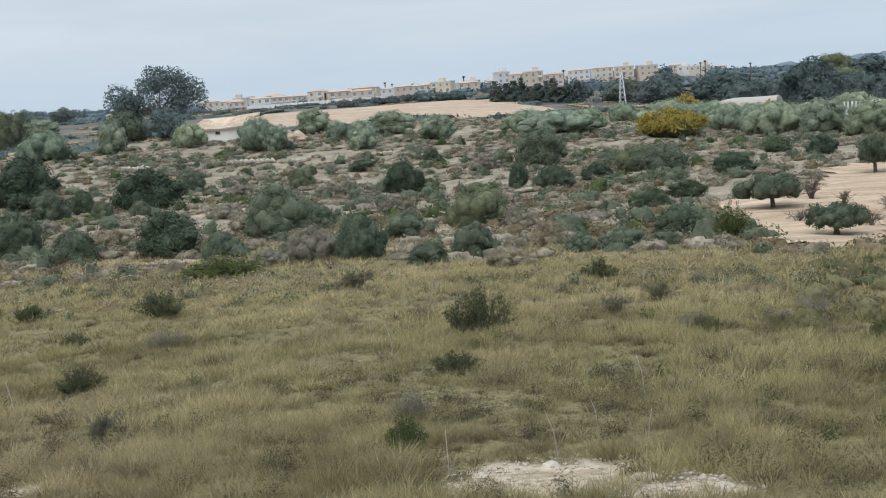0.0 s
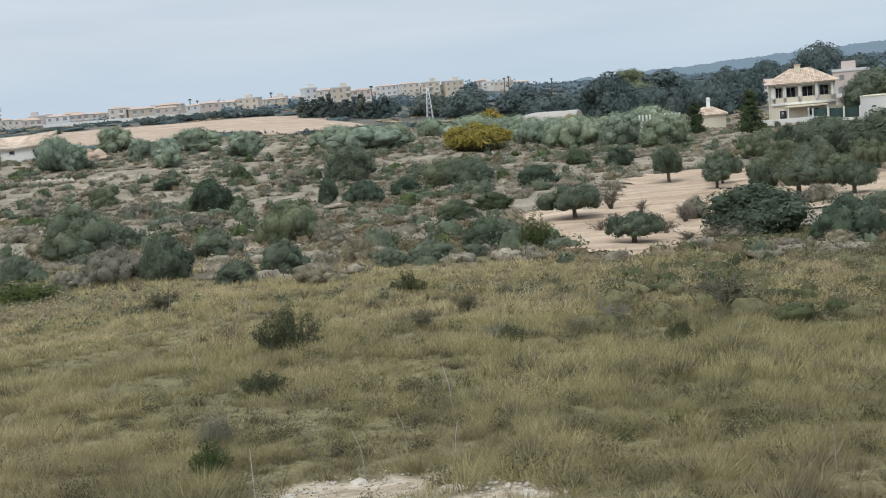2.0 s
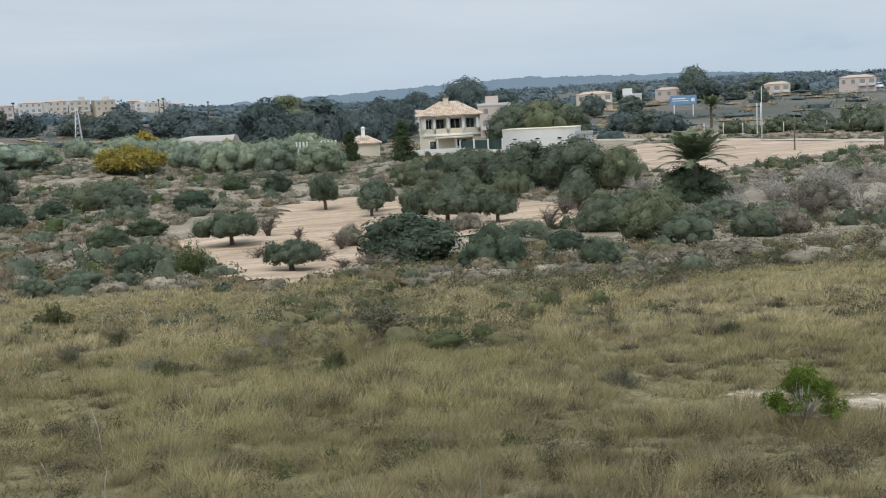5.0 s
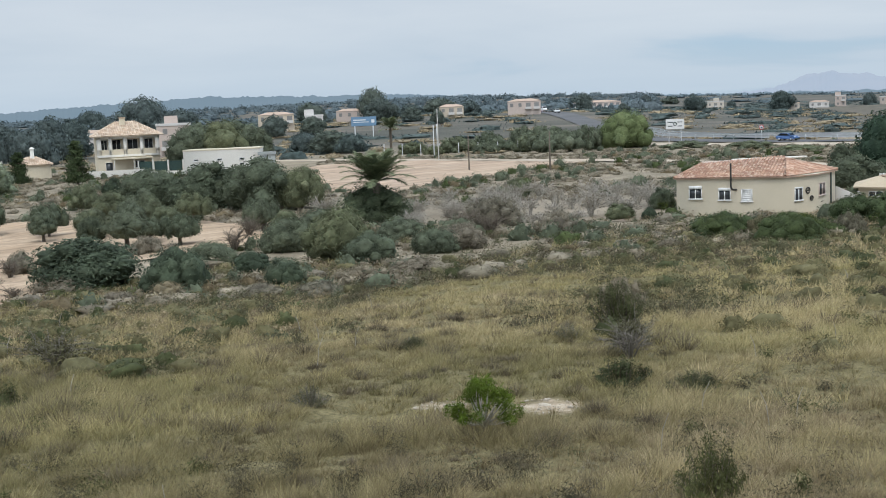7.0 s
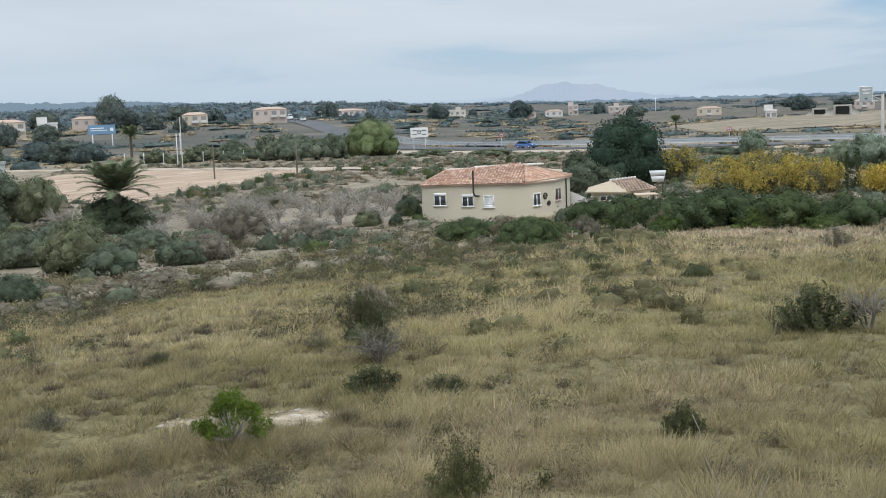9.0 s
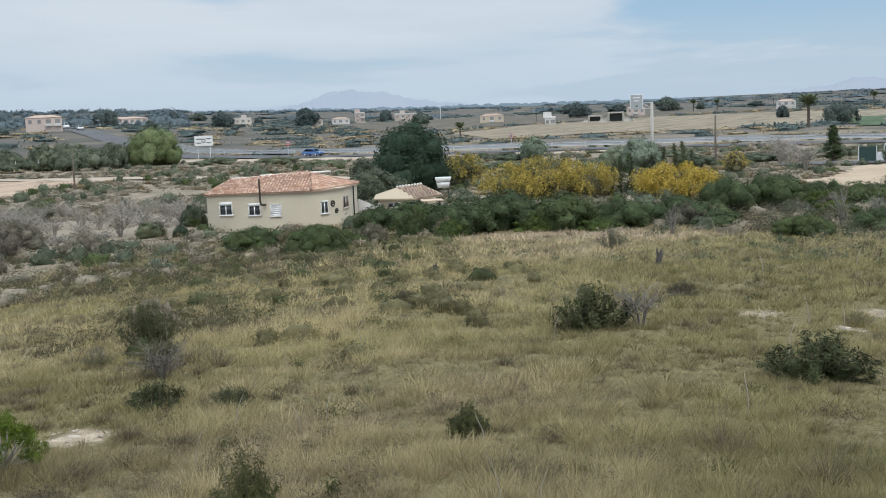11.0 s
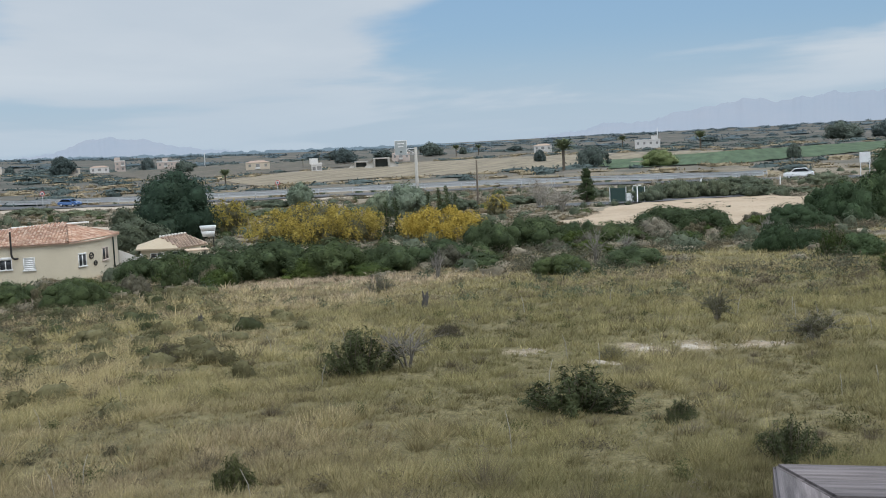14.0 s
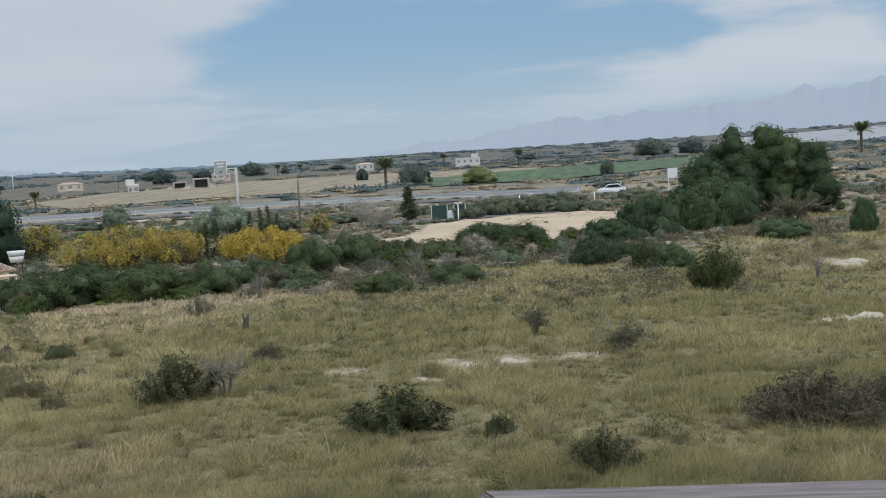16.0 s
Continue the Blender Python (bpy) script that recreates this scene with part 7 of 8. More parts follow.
# slim cypresses
slim = conifer("cypress", 0.9, 4.0, LEAF_DARK, "slim dark green cypress behind the mimosas", "cypress", 231, 1800, 0.07, 0.35, 14)
stand(slim, 102.5, 30.8)
for x, y, k in ((102.3, 29.9, 1.05), (136.0, 34.2, 0.9), (135.8, 33.2, 0.95), (102.6, 31.6, 0.75), (136.4, 32.2, 0.7), (134.9, 35.2, 0.8)):
    copy_thing(slim, spot(x, y, x * 3, k * 1.2, k))
fir = stand(conifer("spruce", 3.9, 6.8, LEAF_DARK, "dark tiered conifer in front of the villa", "conifer", 232, 7000, 0.17, 0.6, 13), 72.8, 166.3)
copy_thing(fir, spot(66.3, 172.5, 1.0, 0.85, 0.78))
copy_thing(fir, spot(152.8, 18.1, 2.0, 0.62, 0.68))

# olives in the clearing
grove = [tree("olive_tree", w, h, f, LEAF_OLIVE, BARK, "small grey-green olive tree with a short dark trunk", "olive tree", s, 3000, 0.06, 22, 0.15, 0.3, 0.38, 0.72, 0.36, 0.45, 0.6, "olive grove") for w, h, f, s in ((4.7, 2.5, 0.7, 241), (3.2, 1.9, 0.6, 242), (3.0, 3.0, 0.9, 243))]
spread_out(grove, [(20.2, 76.0, 4.9, 2.6), (19.0, 59.5, 3.4, 1.9), (34.5, 96.9, 3.2, 3.4), (35.0, 78.3, 2.5, 2.5), (35.2, 87.7, 2.5, 2.5), (46.1, 69.8, 2.6, 2.3), (39.6, 78.5, 2.6, 2.2), (44.5, 95.0, 3.4, 3.2), (48.5, 88.0, 3.6, 3.0), (50.0, 80.0, 3.0, 2.6), (43.0, 82.5, 2.8, 2.6), (36.5, 76.0, 3.6, 2.9), (40.0, 74.7, 3.2, 2.5), (37.0, 91.0, 3.3, 3.0), (38.3, 85.6, 3.0, 2.6), (45.6, 90.8, 3.8, 2.9), (48.4, 76.8, 3.2, 2.6), (42.5, 88.0, 3.0, 2.8)], 21, ((4.7, 2.5), (3.2, 1.9), (3.0, 3.0)))
almonds = [bare_bush("almond_tree", w, h, BARK, "bare leafless almond tree with dark branches", "almond tree", s, 120, None, 0, thick=t, group="almond trees") for w, h, s, t in ((2.2, 1.7, 251, 0.03), (2.8, 2.1, 252, 0.034))]
spread_out(almonds, [(24.0, 80.0, 2.1, 1.7), (24.6, 75.0, 1.2, 1.1), (24.9, 67.6, 1.8, 1.2), (21.2, 57.3, 1.6, 0.9), (40.2, 67.5, 2.2, 1.6), (54.7, 60.4, 2.6, 1.8), (55.3, 58.2, 2.4, 1.6), (16.8, 79.1, 0.7, 0.9), (46.0, 75.0, 2.0, 1.5)], 22, ((2.2, 1.7), (2.8, 2.1)))
orchard = random.Random(64)
greys = [bare_bush("bare_tree", w, h, BARK_PALE, "grey leafless fruit tree in an old orchard", "fruit tree", s, 110, LEAF_GREY, 350, 0.06, 0.022, "old orchard") for w, h, s in ((2.8, 2.0, 261), (3.2, 2.3, 262))]
spread_out(greys, [(67.8, 76.9, 3.0, 2.0), (65.4, 66.7, 3.1, 2.0), (53.9, 65.2, 2.5, 1.6), (72.9, 68.4, 2.8, 1.9), (74.8, 65.3, 3.2, 1.6), (69.7, 59.1, 2.7, 2.0), (78.5, 62.6, 3.0, 2.0), (67.5, 59.5, 3.1, 2.2), (73.9, 50.0, 1.8, 2.2), (148.8, 23.9, 5.1, 3.6), (137.0, 19.3, 4.0, 3.0), (62.0, 70.0, 2.8, 1.8), (70.5, 72.5, 2.8, 1.9), (64.0, 60.0, 2.6, 1.8),
                   (76.0, 60.5, 2.8, 1.8), (80.5, 68.0, 3.0, 1.9), (61.5, 64.0, 2.6, 1.7), (142.0, 22.0, 4.0, 3.0)] + [(orchard.uniform(56, 83), orchard.uniform(56, 80), orchard.uniform(2.2, 3.4), orchard.uniform(1.4, 2.3)) for _ in range(34)], 23, ((2.8, 2.0), (3.2, 2.3)))
reds = bare_bush("red_bush", 1.6, 0.9, BARK, "low reddish-brown bare bush in the clearing", "bush", 263, 90, LEAF_GREY, 260, 0.04, 0.014)
stand(reds, 19.4, 67.7)
copy_thing(reds, spot(22.0, 63.0, 1.0, 1.1, 1.1))

# palms
stand(palm("date_palm", 3.4, 3.7, 36, "date palm with a full arching crown above dark bushes", 271, 0.34), 56.6, 72.7)
tall_palm = stand(palm("date_palm", 5.4, 4.2, 38, "date palm with a grey-green crown out on the plain", 272, 0.35), 297.0, 41.0)
for x, y, k in ((445.3, -119.4, 1.4), (520.0, 11.1, 1.0), (272.7, 124.9, 0.55), (172.0, 214.0, 0.9), (640, 150, 0.8), (655, 140, 0.75), (690, 60, 0.9)):
    copy_thing(tall_palm, spot(x, y, x, k, k))
thin_palm = stand(palm("fan_palm", 9.0, 1.6, 18, "thin tall palm standing over the town", 273, 0.3), 60, 640)
for x, y, k in ((146, 690, 0.9), (152, 705, 1.0), (178, 700, 0.9), (-40, 662, 0.9), (-36, 662, 0.8), (5, 645, 0.9), (500, 190, 0.4), (660, 240, 0.5), (668, 236, 0.45), (690, 200, 0.55), (696, 190, 0.5), (720, 120, 0.5)):
    copy_thing(thin_palm, spot(x, y, x, k, k))

# the tall eucalyptus and woods beyond the plain
stand(tree("eucalyptus_tree", 24.0, 20.0, 6.0, LEAF_EUCALYPT, BARK, "tall open-crowned eucalyptus beyond the ruined hut", "tree", 281, 12000, 0.36, 44, 0.5, 0.16, 0.24, 0.84, 0.4, 0.0), -75.3, 290.5)
stand(tree("dark_tree", 14.0, 8.0, 2.0, LEAF_OLIVE, BARK, "broad dark tree under the eucalyptus", "tree", 282, 2600, 0.25, 20, 0.4, 0.05, body=0.6), -79.5, 274.0)
stand(tree("dark_tree", 11.0, 8.5, 1.5, LEAF_EUCALYPT, BARK, "dense low tree at the foot of the eucalyptus", "tree", 283, 3000, 0.25, 22, 0.4, 0.03, body=0.6), -69.5, 272.0)
broad = [tree("umbrella_pine", w, h, 2.4, m, BARK, "dark rounded pine beyond the plain", "tree", s, 2600, 0.28, 24, 0.35, 0.06, 0.34, 0.7, 0.45, 0.62, 0.6, "distant pines") for w, h, m, s in ((12.0, 8.0, HAZED_LEAF, 291), (14.0, 9.5, LEAF_OLIVE, 292), (10.0, 8.0, HAZED_LEAF, 293))]
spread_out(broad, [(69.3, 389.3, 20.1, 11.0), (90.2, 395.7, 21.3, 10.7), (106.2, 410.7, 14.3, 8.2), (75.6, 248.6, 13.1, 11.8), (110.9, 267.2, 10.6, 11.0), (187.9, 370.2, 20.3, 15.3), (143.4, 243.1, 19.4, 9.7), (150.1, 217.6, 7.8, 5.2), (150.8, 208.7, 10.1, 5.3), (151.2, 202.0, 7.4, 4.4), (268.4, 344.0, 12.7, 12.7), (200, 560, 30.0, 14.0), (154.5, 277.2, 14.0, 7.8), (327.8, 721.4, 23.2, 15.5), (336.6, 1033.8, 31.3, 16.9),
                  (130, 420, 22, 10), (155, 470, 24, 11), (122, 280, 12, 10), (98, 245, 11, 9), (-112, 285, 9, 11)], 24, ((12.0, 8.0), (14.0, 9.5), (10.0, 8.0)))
spread_out([tree("umbrella_pine", 12.0, 8.0, 2.4, HAZED_LEAF, BARK, "dark rounded pine beyond the plain", "tree", 294, 2000, 0.30, 20, 0.35, 0.06, body=0.64, group="distant pines")], [(-150, 400, 12, 9), (-120, 420, 14, 8), (-230, 520, 20, 9), (-190, 560, 18, 9), (95, 330, 14, 9), (112, 322, 12, 8), (84, 345, 14, 8), (60, 420, 16, 9), (45, 430, 12, 8), (205, 410, 20, 11), (240, 440, 18, 10), (300, 430, 16, 9), (420, 480, 20, 9), (450, 330, 12, 8), (470, 420, 16, 8),
            (500, 250, 10, 6), (560, 190, 14, 8), (640, -60, 22, 10), (670, -85, 18, 9), (700, 180, 16, 9), (150, 345, 14, 9), (170, 360, 14, 9), (195, 300, 10, 7)], 25, ((12.0, 8.0),))
bank = [shrub("embankment_shrub", w, h, LEAF_OLIVE, "dark scrub along the highway embankment", "shrub", s, 1800, 0.14, 30, deep=0.36, group="embankment scrub") for w, h, s in ((9.0, 3.6, 301), (11.0, 4.4, 302))]
spread_out(bank, [(160.1, 155.6, 9.3, 3.6), (160.4, 149.0, 12.3, 4.6), (166.2, 147.1, 9.2, 5.0), (159.7, 165.4, 8.0, 3.0), (157, 174, 9, 3.4), (152, 182, 7, 2.6), (168, 160, 11, 5.4), (163, 171, 7, 4.4), (171, 169, 8, 5.0), (149, 172, 5, 2.0), (154, 162, 6, 2.2), (172, 128, 9, 1.6), (168, 112, 9, 1.5), (160, 98, 9, 1.4), (158, 84, 8, 1.4), (170, 70, 8, 1.3), (170, 44, 9, 1.2), (166, 20, 8, 1.4), (168, 6, 8, 1.8), (172, -2, 9, 2.4), (176, -14, 8, 2.2), (162, 9, 6, 1.9), (160, 4.5, 5.5, 2.0), (159, 0, 6, 2.0), (160, -5, 6.5, 1.4), (158, -10, 6, 1.0), (157, -15, 6, 1.2), (146, 34, 6, 1.6), (153, 10.5, 5, 2.4), (156, 6, 5, 2.6), (157.5, 1.5, 5, 2.5), (157, -3, 5.5, 1.7), (157, -7.5, 5, 1.2), (150, 48, 8, 1.3), (146, 60, 8, 1.3), (155, 28, 7, 1.3)], 26, ((9.0, 3.6), (11.0, 4.4)))
row = conifer("cypress", 4.6, 8.0, HAZED_LEAF, "dark cypress in a row below the apartment blocks", "cypress", 233, 1700, 0.40, 0.4, 9)
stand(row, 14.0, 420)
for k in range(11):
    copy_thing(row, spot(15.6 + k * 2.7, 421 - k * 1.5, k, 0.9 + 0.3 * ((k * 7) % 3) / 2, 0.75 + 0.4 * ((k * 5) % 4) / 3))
hedge_row = shrub("clipped_hedge", 9.0, 3.2, HAZED_LEAF, "dark hedge row along the top of the ploughed field", "hedge", 303, 900, 0.22, 14, group="field hedge")
stand(hedge_row, -44, 452)
for k in range(1, 8):
    copy_thing(hedge_row, spot(-44 + k * 6.4, 452 - k * 0.6, k, 1, 1))

# rounded pines beside the villa
for k, (x, y, w, h) in enumerate(((95.2, 173.4, 7.8, 8.2), (100.6, 170.6, 10.2, 8.8), (106.0, 168.0, 6.5, 7.4))):
    stand(tree("garden_pine", w, h, 2.2, LEAF_OLIVE, BARK, "broad grey-green garden pine beside the villa wall", "tree", 310 + k, 3600, 0.13, 22, 0.2, 0.18, body=0.6, group="garden pines"), x, y)

# ---- young pine, stumps, rocks ----
def sapling():
    """A bright green young pine in the grass."""
    rng = np.random.default_rng(401)
    ob = empty("pine_sapling", "bright green young pine with soft needles in dry grass", "sapling")
    c, r = lumps(rng, 1.25, 1.05, 34, 0.05, 0.88, 0.17)
    t, g = Geo(), Geo()
    limbs(t, rng, c, 0.16, 0.028)
    foliage(g, rng, c, r, 5200, 0.046, 0.11, 0.6, 0.05)
    d = np.tile((0.0, 0.0, 1.0), (260, 1)) + rng.normal(0, 0.35, (260, 3))
    i = rng.integers(0, len(c), 260)
    g.leaves(c[i] + d * r[i][:, None] * 1.1, rng.normal(0, 1, (260, 3)), 0.06, 0.12, rng, 0.3)
    piece("trunk", t.mesh("trunk", BARK_PALE, True), ob)
    piece("needles", g.mesh("needles", LEAF_SAPLING), ob)
    stand(ob, 11.95, 13.0)


def stump(x, y, h, r, seed, label="charred tree stump with a jagged top in the grass"):
    rng = np.random.default_rng(seed)
    ob = empty("tree_stump", label, "stump", at=(x, y, ground_z(x, y)))
    g = Geo()
    g.tube([(0, 0, -0.1), (0.03, 0.02, h * 0.45), (0.07, -0.05, h * 0.9)], (r * 1.3, r, r * 0.8), 10)
    for k in range(5):
        a = k * 1.3
        g.tube([(0.05 + math.cos(a) * r * 0.5, math.sin(a) * r * 0.5, h * 0.75), (0.06 + math.cos(a) * r * 1.0, math.sin(a) * r * 1.0, h * rng.uniform(0.95, 1.25))], (r * 0.45, r * 0.1), 6)
    piece("wood", g.mesh("wood", BARK_CHAR, True), ob)


def dead_tree(x, y, h, seed, label, thick=0.035):
    ob = bare_bush("dead_tree", h * 0.7, h, BARK_GREY, label, "dead tree", seed, 20, None, 0, 0.05, thick * 0.7)
    stand(ob, x, y)


def rock(name, x, y, s, seed, mat=CHALK, flat=0.45, label="pale weathered limestone rock in the grass"):
    rng = np.random.default_rng(seed)
    bm = bmesh.new()
    bmesh.ops.create_icosphere(bm, subdivisions=2, radius=1.0)
    for v in bm.verts:
        k = 1 + 0.22 * noise.noise(v.co * 1.6 + Vector((seed, 0, 0))) + 0.12 * noise.noise(v.co * 4.0 + Vector((0, seed, 0)))
        v.co = Vector((v.co.x * s * k, v.co.y * s * 0.75 * k, v.co.z * s * flat * k))
    me = bpy.data.meshes.new(name)
    bm.to_mesh(me)
    bm.free()
    me.materials.append(mat)
    ob = new(name, me)
    ob.matrix_basis = spot(x, y, rng.uniform(0, 6.28), sink=s * flat * 0.3)
    return tagged(ob, label, "rock", "limestone rocks")


sapling()
stump(44.7, 11.9, 0.62, 0.13, 411), stump(40.6, 19.9, 0.5, 0.09, 412, "small dark burnt stump in the grass")
stump(-23.5, 52.5, 0.6, 0.10, 413, "small dark burnt stump at the foot of the slope")
dead_tree(63.2, 16.1, 1.9, 421, "thin dead sapling with pale branches"), dead_tree(76.2, 6.6, 2.4, 422, "dead grey tree with twisted branches", 0.05)
dead_tree(72.0, 8.0, 2.8, 423, "tall bleached dead branch by the hedge"), dead_tree(95.0, -3.0, 2.0, 424, "dead grey snag in the scrub"), dead_tree(62.5, -14.5, 1.5, 425, "pale dead branches in the grass")
for k, (x, y, s) in enumerate(((41.0, -10.6, 0.55), (41.9, -11.6, 0.7), (40.2, -9.7, 0.35), (42.6, -12.6, 0.45), (0.6, 13.9, 0.16), (1.6, 12.9, 0.20), (-0.3, 13.6, 0.13), (2.4, 12.3, 0.15), (0.2, 12.7, 0.12), (31.9, 2.2, 0.3), (32.8, 1.0, 0.32), (29.9, 3.2, 0.25), (13.5, 15.6, 0.10), (14.5, 14.1, 0.13), (76.0, -20.0, 0.9), (74.0, -18.5, 0.7))):
    rock("limestone_rock", x, y, s, k + 1)


def rubble(name, label, patches, count, size, seed):
    """Loose stones on the bare ground, too many to count."""
    rng = np.random.default_rng(seed)
    g = Geo()
    base = np.array([(1, 0, 0), (-1, 0, 0), (0, 1, 0), (0, -1, 0), (0, 0, 1), (0, 0, -0.6)], float)
    tri = [[0, 2, 4], [2, 1, 4], [1, 3, 4], [3, 0, 4], [2, 0, 5], [1, 2, 5], [3, 1, 5], [0, 3, 5]]
    for px, py, rx, ry in patches:
        for k in range(int(count * max(rx, 0.5) * max(ry, 0.5))):
            a, d = rng.uniform(0, 6.28), math.sqrt(rng.uniform(0, 1)) * 1.15
            x, y = px + math.cos(a) * rx * d, py + math.sin(a) * ry * d
            s = size * rng.lognormal(0, 0.5)
            v = base * rng.uniform(0.6, 1.3, (6, 3)) * (s, s * 0.8, s * 0.5)
            c, n = math.cos(a * 5), math.sin(a * 5)
            v = v @ np.array([[c, n, 0], [-n, c, 0], [0, 0, 1]])
            g.add(v + (x, y, ground_z(x, y) + s * 0.15), tri)
    return tagged(new(name, g.mesh(name, CHALK)), label, "stones", kind="stuff")


rubble("chalk_rubble", "pale limestone rubble on a bare patch of ground", BARE[:3] + BARE[5:12] + BARE[15:16], 420, 0.021, 430)


def stone_wall(ax, ay, bx, by, seed):
    """A low tumbled line of pale stones."""
    rng = np.random.default_rng(seed)
    ob = empty("stone_wall", "low broken line of pale fieldstones in the scrub", "stone wall", "field walls")
    n = max(4, int(math.hypot(bx - ax, by - ay) / 0.7))
    for k in range(n):
        x, y = ax + (bx - ax) * (k + 0.5) / n, ay + (by - ay) * (k + 0.5) / n
        bm = bmesh.new()
        bmesh.ops.create_icosphere(bm, subdivisions=1, radius=1.0)
        for v in bm.verts:
            v.co = Vector(v.co) * rng.uniform(0.75, 1.15)
            v.co.x, v.co.y, v.co.z = v.co.x * 0.50, v.co.y * 0.34, v.co.z * 0.42
        stone = part("stone", bm, CHALK, ob)
        stone.matrix_basis = Matrix.Translation((x, y, ground_z(x, y) + 0.30)) @ Matrix.Rotation(math.atan2(by - ay, bx - ax) + rng.normal(0, 0.3), 4, "Z")


for k, w in enumerate(((-48.7, 163.9, -44.2, 162.0), (-32.4, 162.6, -26.4, 162.4), (-24.0, 160.0, -21.0, 161.0), (-13.3, 161.4, -9.6, 160.7), (-5.5, 155.0, -3.0, 155.0))):
    stone_wall(*w, 440 + k)


def dirt_heap(x, y, w, h):
    bm = bmesh.new()
    bmesh.ops.create_icosphere(bm, subdivisions=4, radius=1.0)
    for v in bm.verts:
        k = 1 + 0.3 * noise.noise(v.co * 2.2) + 0.12 * noise.noise(v.co * 6)
        v.co = Vector((v.co.x * w / 2 * k, v.co.y * w / 2.4 * k, v.co.z * h * k))
    me = bpy.data.meshes.new("earth_mound")
    bm.to_mesh(me)
    bm.free()
    me.materials.append(PLOUGHED)
    ob = new("earth_mound", me)
    ob.matrix_basis = spot(x, y, 0.4, sink=0.3)
    tagged(ob, "heap of pale tipped earth beside the ruined hut", "mound")


dirt_heap(-28.5, 193.0, 6.5, 2.0)


# ---- beside the road ----
def pole(name, x, y, h, r, mat, label, category="pole", arm=0.0):
    ob = empty(name, label, category, at=(x, y, ground_z(x, y)))
    g = Geo()
    g.tube([(0, 0, -0.3), (0, 0, h * 0.5), (0.02, 0, h)], (r * 1.15, r, r * 0.75), 9)
    piece("shaft", g.mesh("shaft", mat, True), ob)
    if arm:
        boxed("cross_arm", (0, 0, h - 0.35), (arm, 0.1, 0.12), mat, ob, 0.01)
        for s in (-0.42, 0.0, 0.42):
            boxed("insulator", (arm * s, 0, h - 0.2), (0.08, 0.08, 0.16), PLASTIC_WHITE, ob, 0.02)
    return ob


pole("utility_pole", 146.7, 31.6, 6.5, 0.13, BARK, "dark wooden utility pole in the scrub")
pole("utility_pole", 111.8, 121.5, 5.2, 0.10, BARK, "thin wooden pole at the edge of the ploughed field")
pole("utility_pole", 109.1, 103.0, 5.4, 0.11, BARK, "wooden pole standing in the ploughed field")
pole("street_lamp", 131.6, 150.7, 9.0, 0.085, CONCRETE, "pale concrete lamp post beside the track", "lamp post")
pole("street_lamp", 143.0, 165.0, 6.0, 0.09, STEEL, "grey metal lamp post by the side road", "lamp post")
pole("street_lamp", 150.0, 172.0, 6.0, 0.09, STEEL, "grey metal lamp post by the side road", "lamp post")
pole("phone_mast", 598.0, 1154.0, 16.0, 0.5, STEEL, "thin mast on the wooded ridge", "mast")
pole("phone_mast", 690.0, 330.0, 9.0, 0.25, STEEL, "thin mast far out on the plain", "mast")
pole("phone_mast", 700.0, 40.0, 11.0, 0.25, STEEL, "thin mast far out on the plain", "mast")


def lattice_tower(x, y, h, w):
    ob = empty("lattice_tower", "grey steel lattice tower between the trees", "tower", at=(x, y, ground_z(x, y)))
    foot = [np.array((sx * w, sy * w, 0)) for sx, sy in ((-1, -1), (1, -1), (1, 1), (-1, 1))]
    for f in foot:
        g = Geo()
        g.tube([f - (0, 0, 0.3), f * 0.25 + (0, 0, h)], (0.06, 0.04), 5)
        piece("leg", g.mesh("leg", STEEL), ob)
    n = 9
    for k in range(n):
        for i in range(4):
            a, b = foot[i], foot[(i + 1) % 4]
            s0, s1 = 1 - 0.75 * k / n, 1 - 0.75 * (k + 1) / n
            g = Geo()
            g.tube([a * s0 + (0, 0, h * k / n), b * s1 + (0, 0, h * (k + 1) / n)], (0.045, 0.045), 4)
            piece("brace", g.mesh("brace", STEEL), ob)


lattice_tower(44.0, 308.0, 10.8, 1.0)


def sign(name, x, y, z, w, h, posts, panel, label, turn, bars=(), category="sign", frame=0.06):
    """A panel on posts, with bars for what is written on it; z is the panel's lower edge."""
    ob = empty(name, label, category, at=(x, y, ground_z(x, y)))
    ob.rotation_euler.z = turn
    boxed("panel", (0, 0, z + h / 2), (w, 0.08, h), panel, ob, 0.02)
    for sx in posts:
        g = Geo()
        g.tube([(sx, 0.1, -0.3), (sx, 0.1, z + h * 0.9)], (frame, frame), 8)
        piece("post", g.mesh("post", STEEL, True), ob)
    for bx, bz, bw, bh, m in bars:
        boxed("lettering", (bx, -0.055, z + bz), (bw, 0.03, bh), m, ob)
    return ob


sign("billboard", 201.0, 262.0, 3.7, 7.2, 2.6, (-2.6, 2.6), BLUE_PANEL, "large blue billboard on posts beside the road", -0.65, ((-1.2, 1.7, 3.6, 0.30, WHITE_PANEL), (-0.8, 1.1, 4.4, 0.22, WHITE_PANEL), (2.6, 1.3, 0.9, 0.9, WHITE_PANEL)), "billboard", 0.14)
sign("direction_sign", 188.0, 142.8, 2.9, 3.6, 2.0, (-1.2, 1.2), WHITE_PANEL, "white direction sign with a roundabout symbol beside the highway", -0.92, ((-0.9, 1.4, 1.1, 0.16, DARK_PAINT), (0.95, 1.4, 1.0, 0.16, DARK_PAINT), (-0.95, 0.6, 0.9, 0.16, DARK_PAINT), (0.95, 0.6, 0.9, 0.16, DARK_PAINT)), "road sign")


sign("notice_board", 198.9, -22.0, 2.4, 1.7, 1.7, (-0.7, 0.7), WHITE_PANEL, "blank white board on posts beside the pines", -1.65, (), "sign")


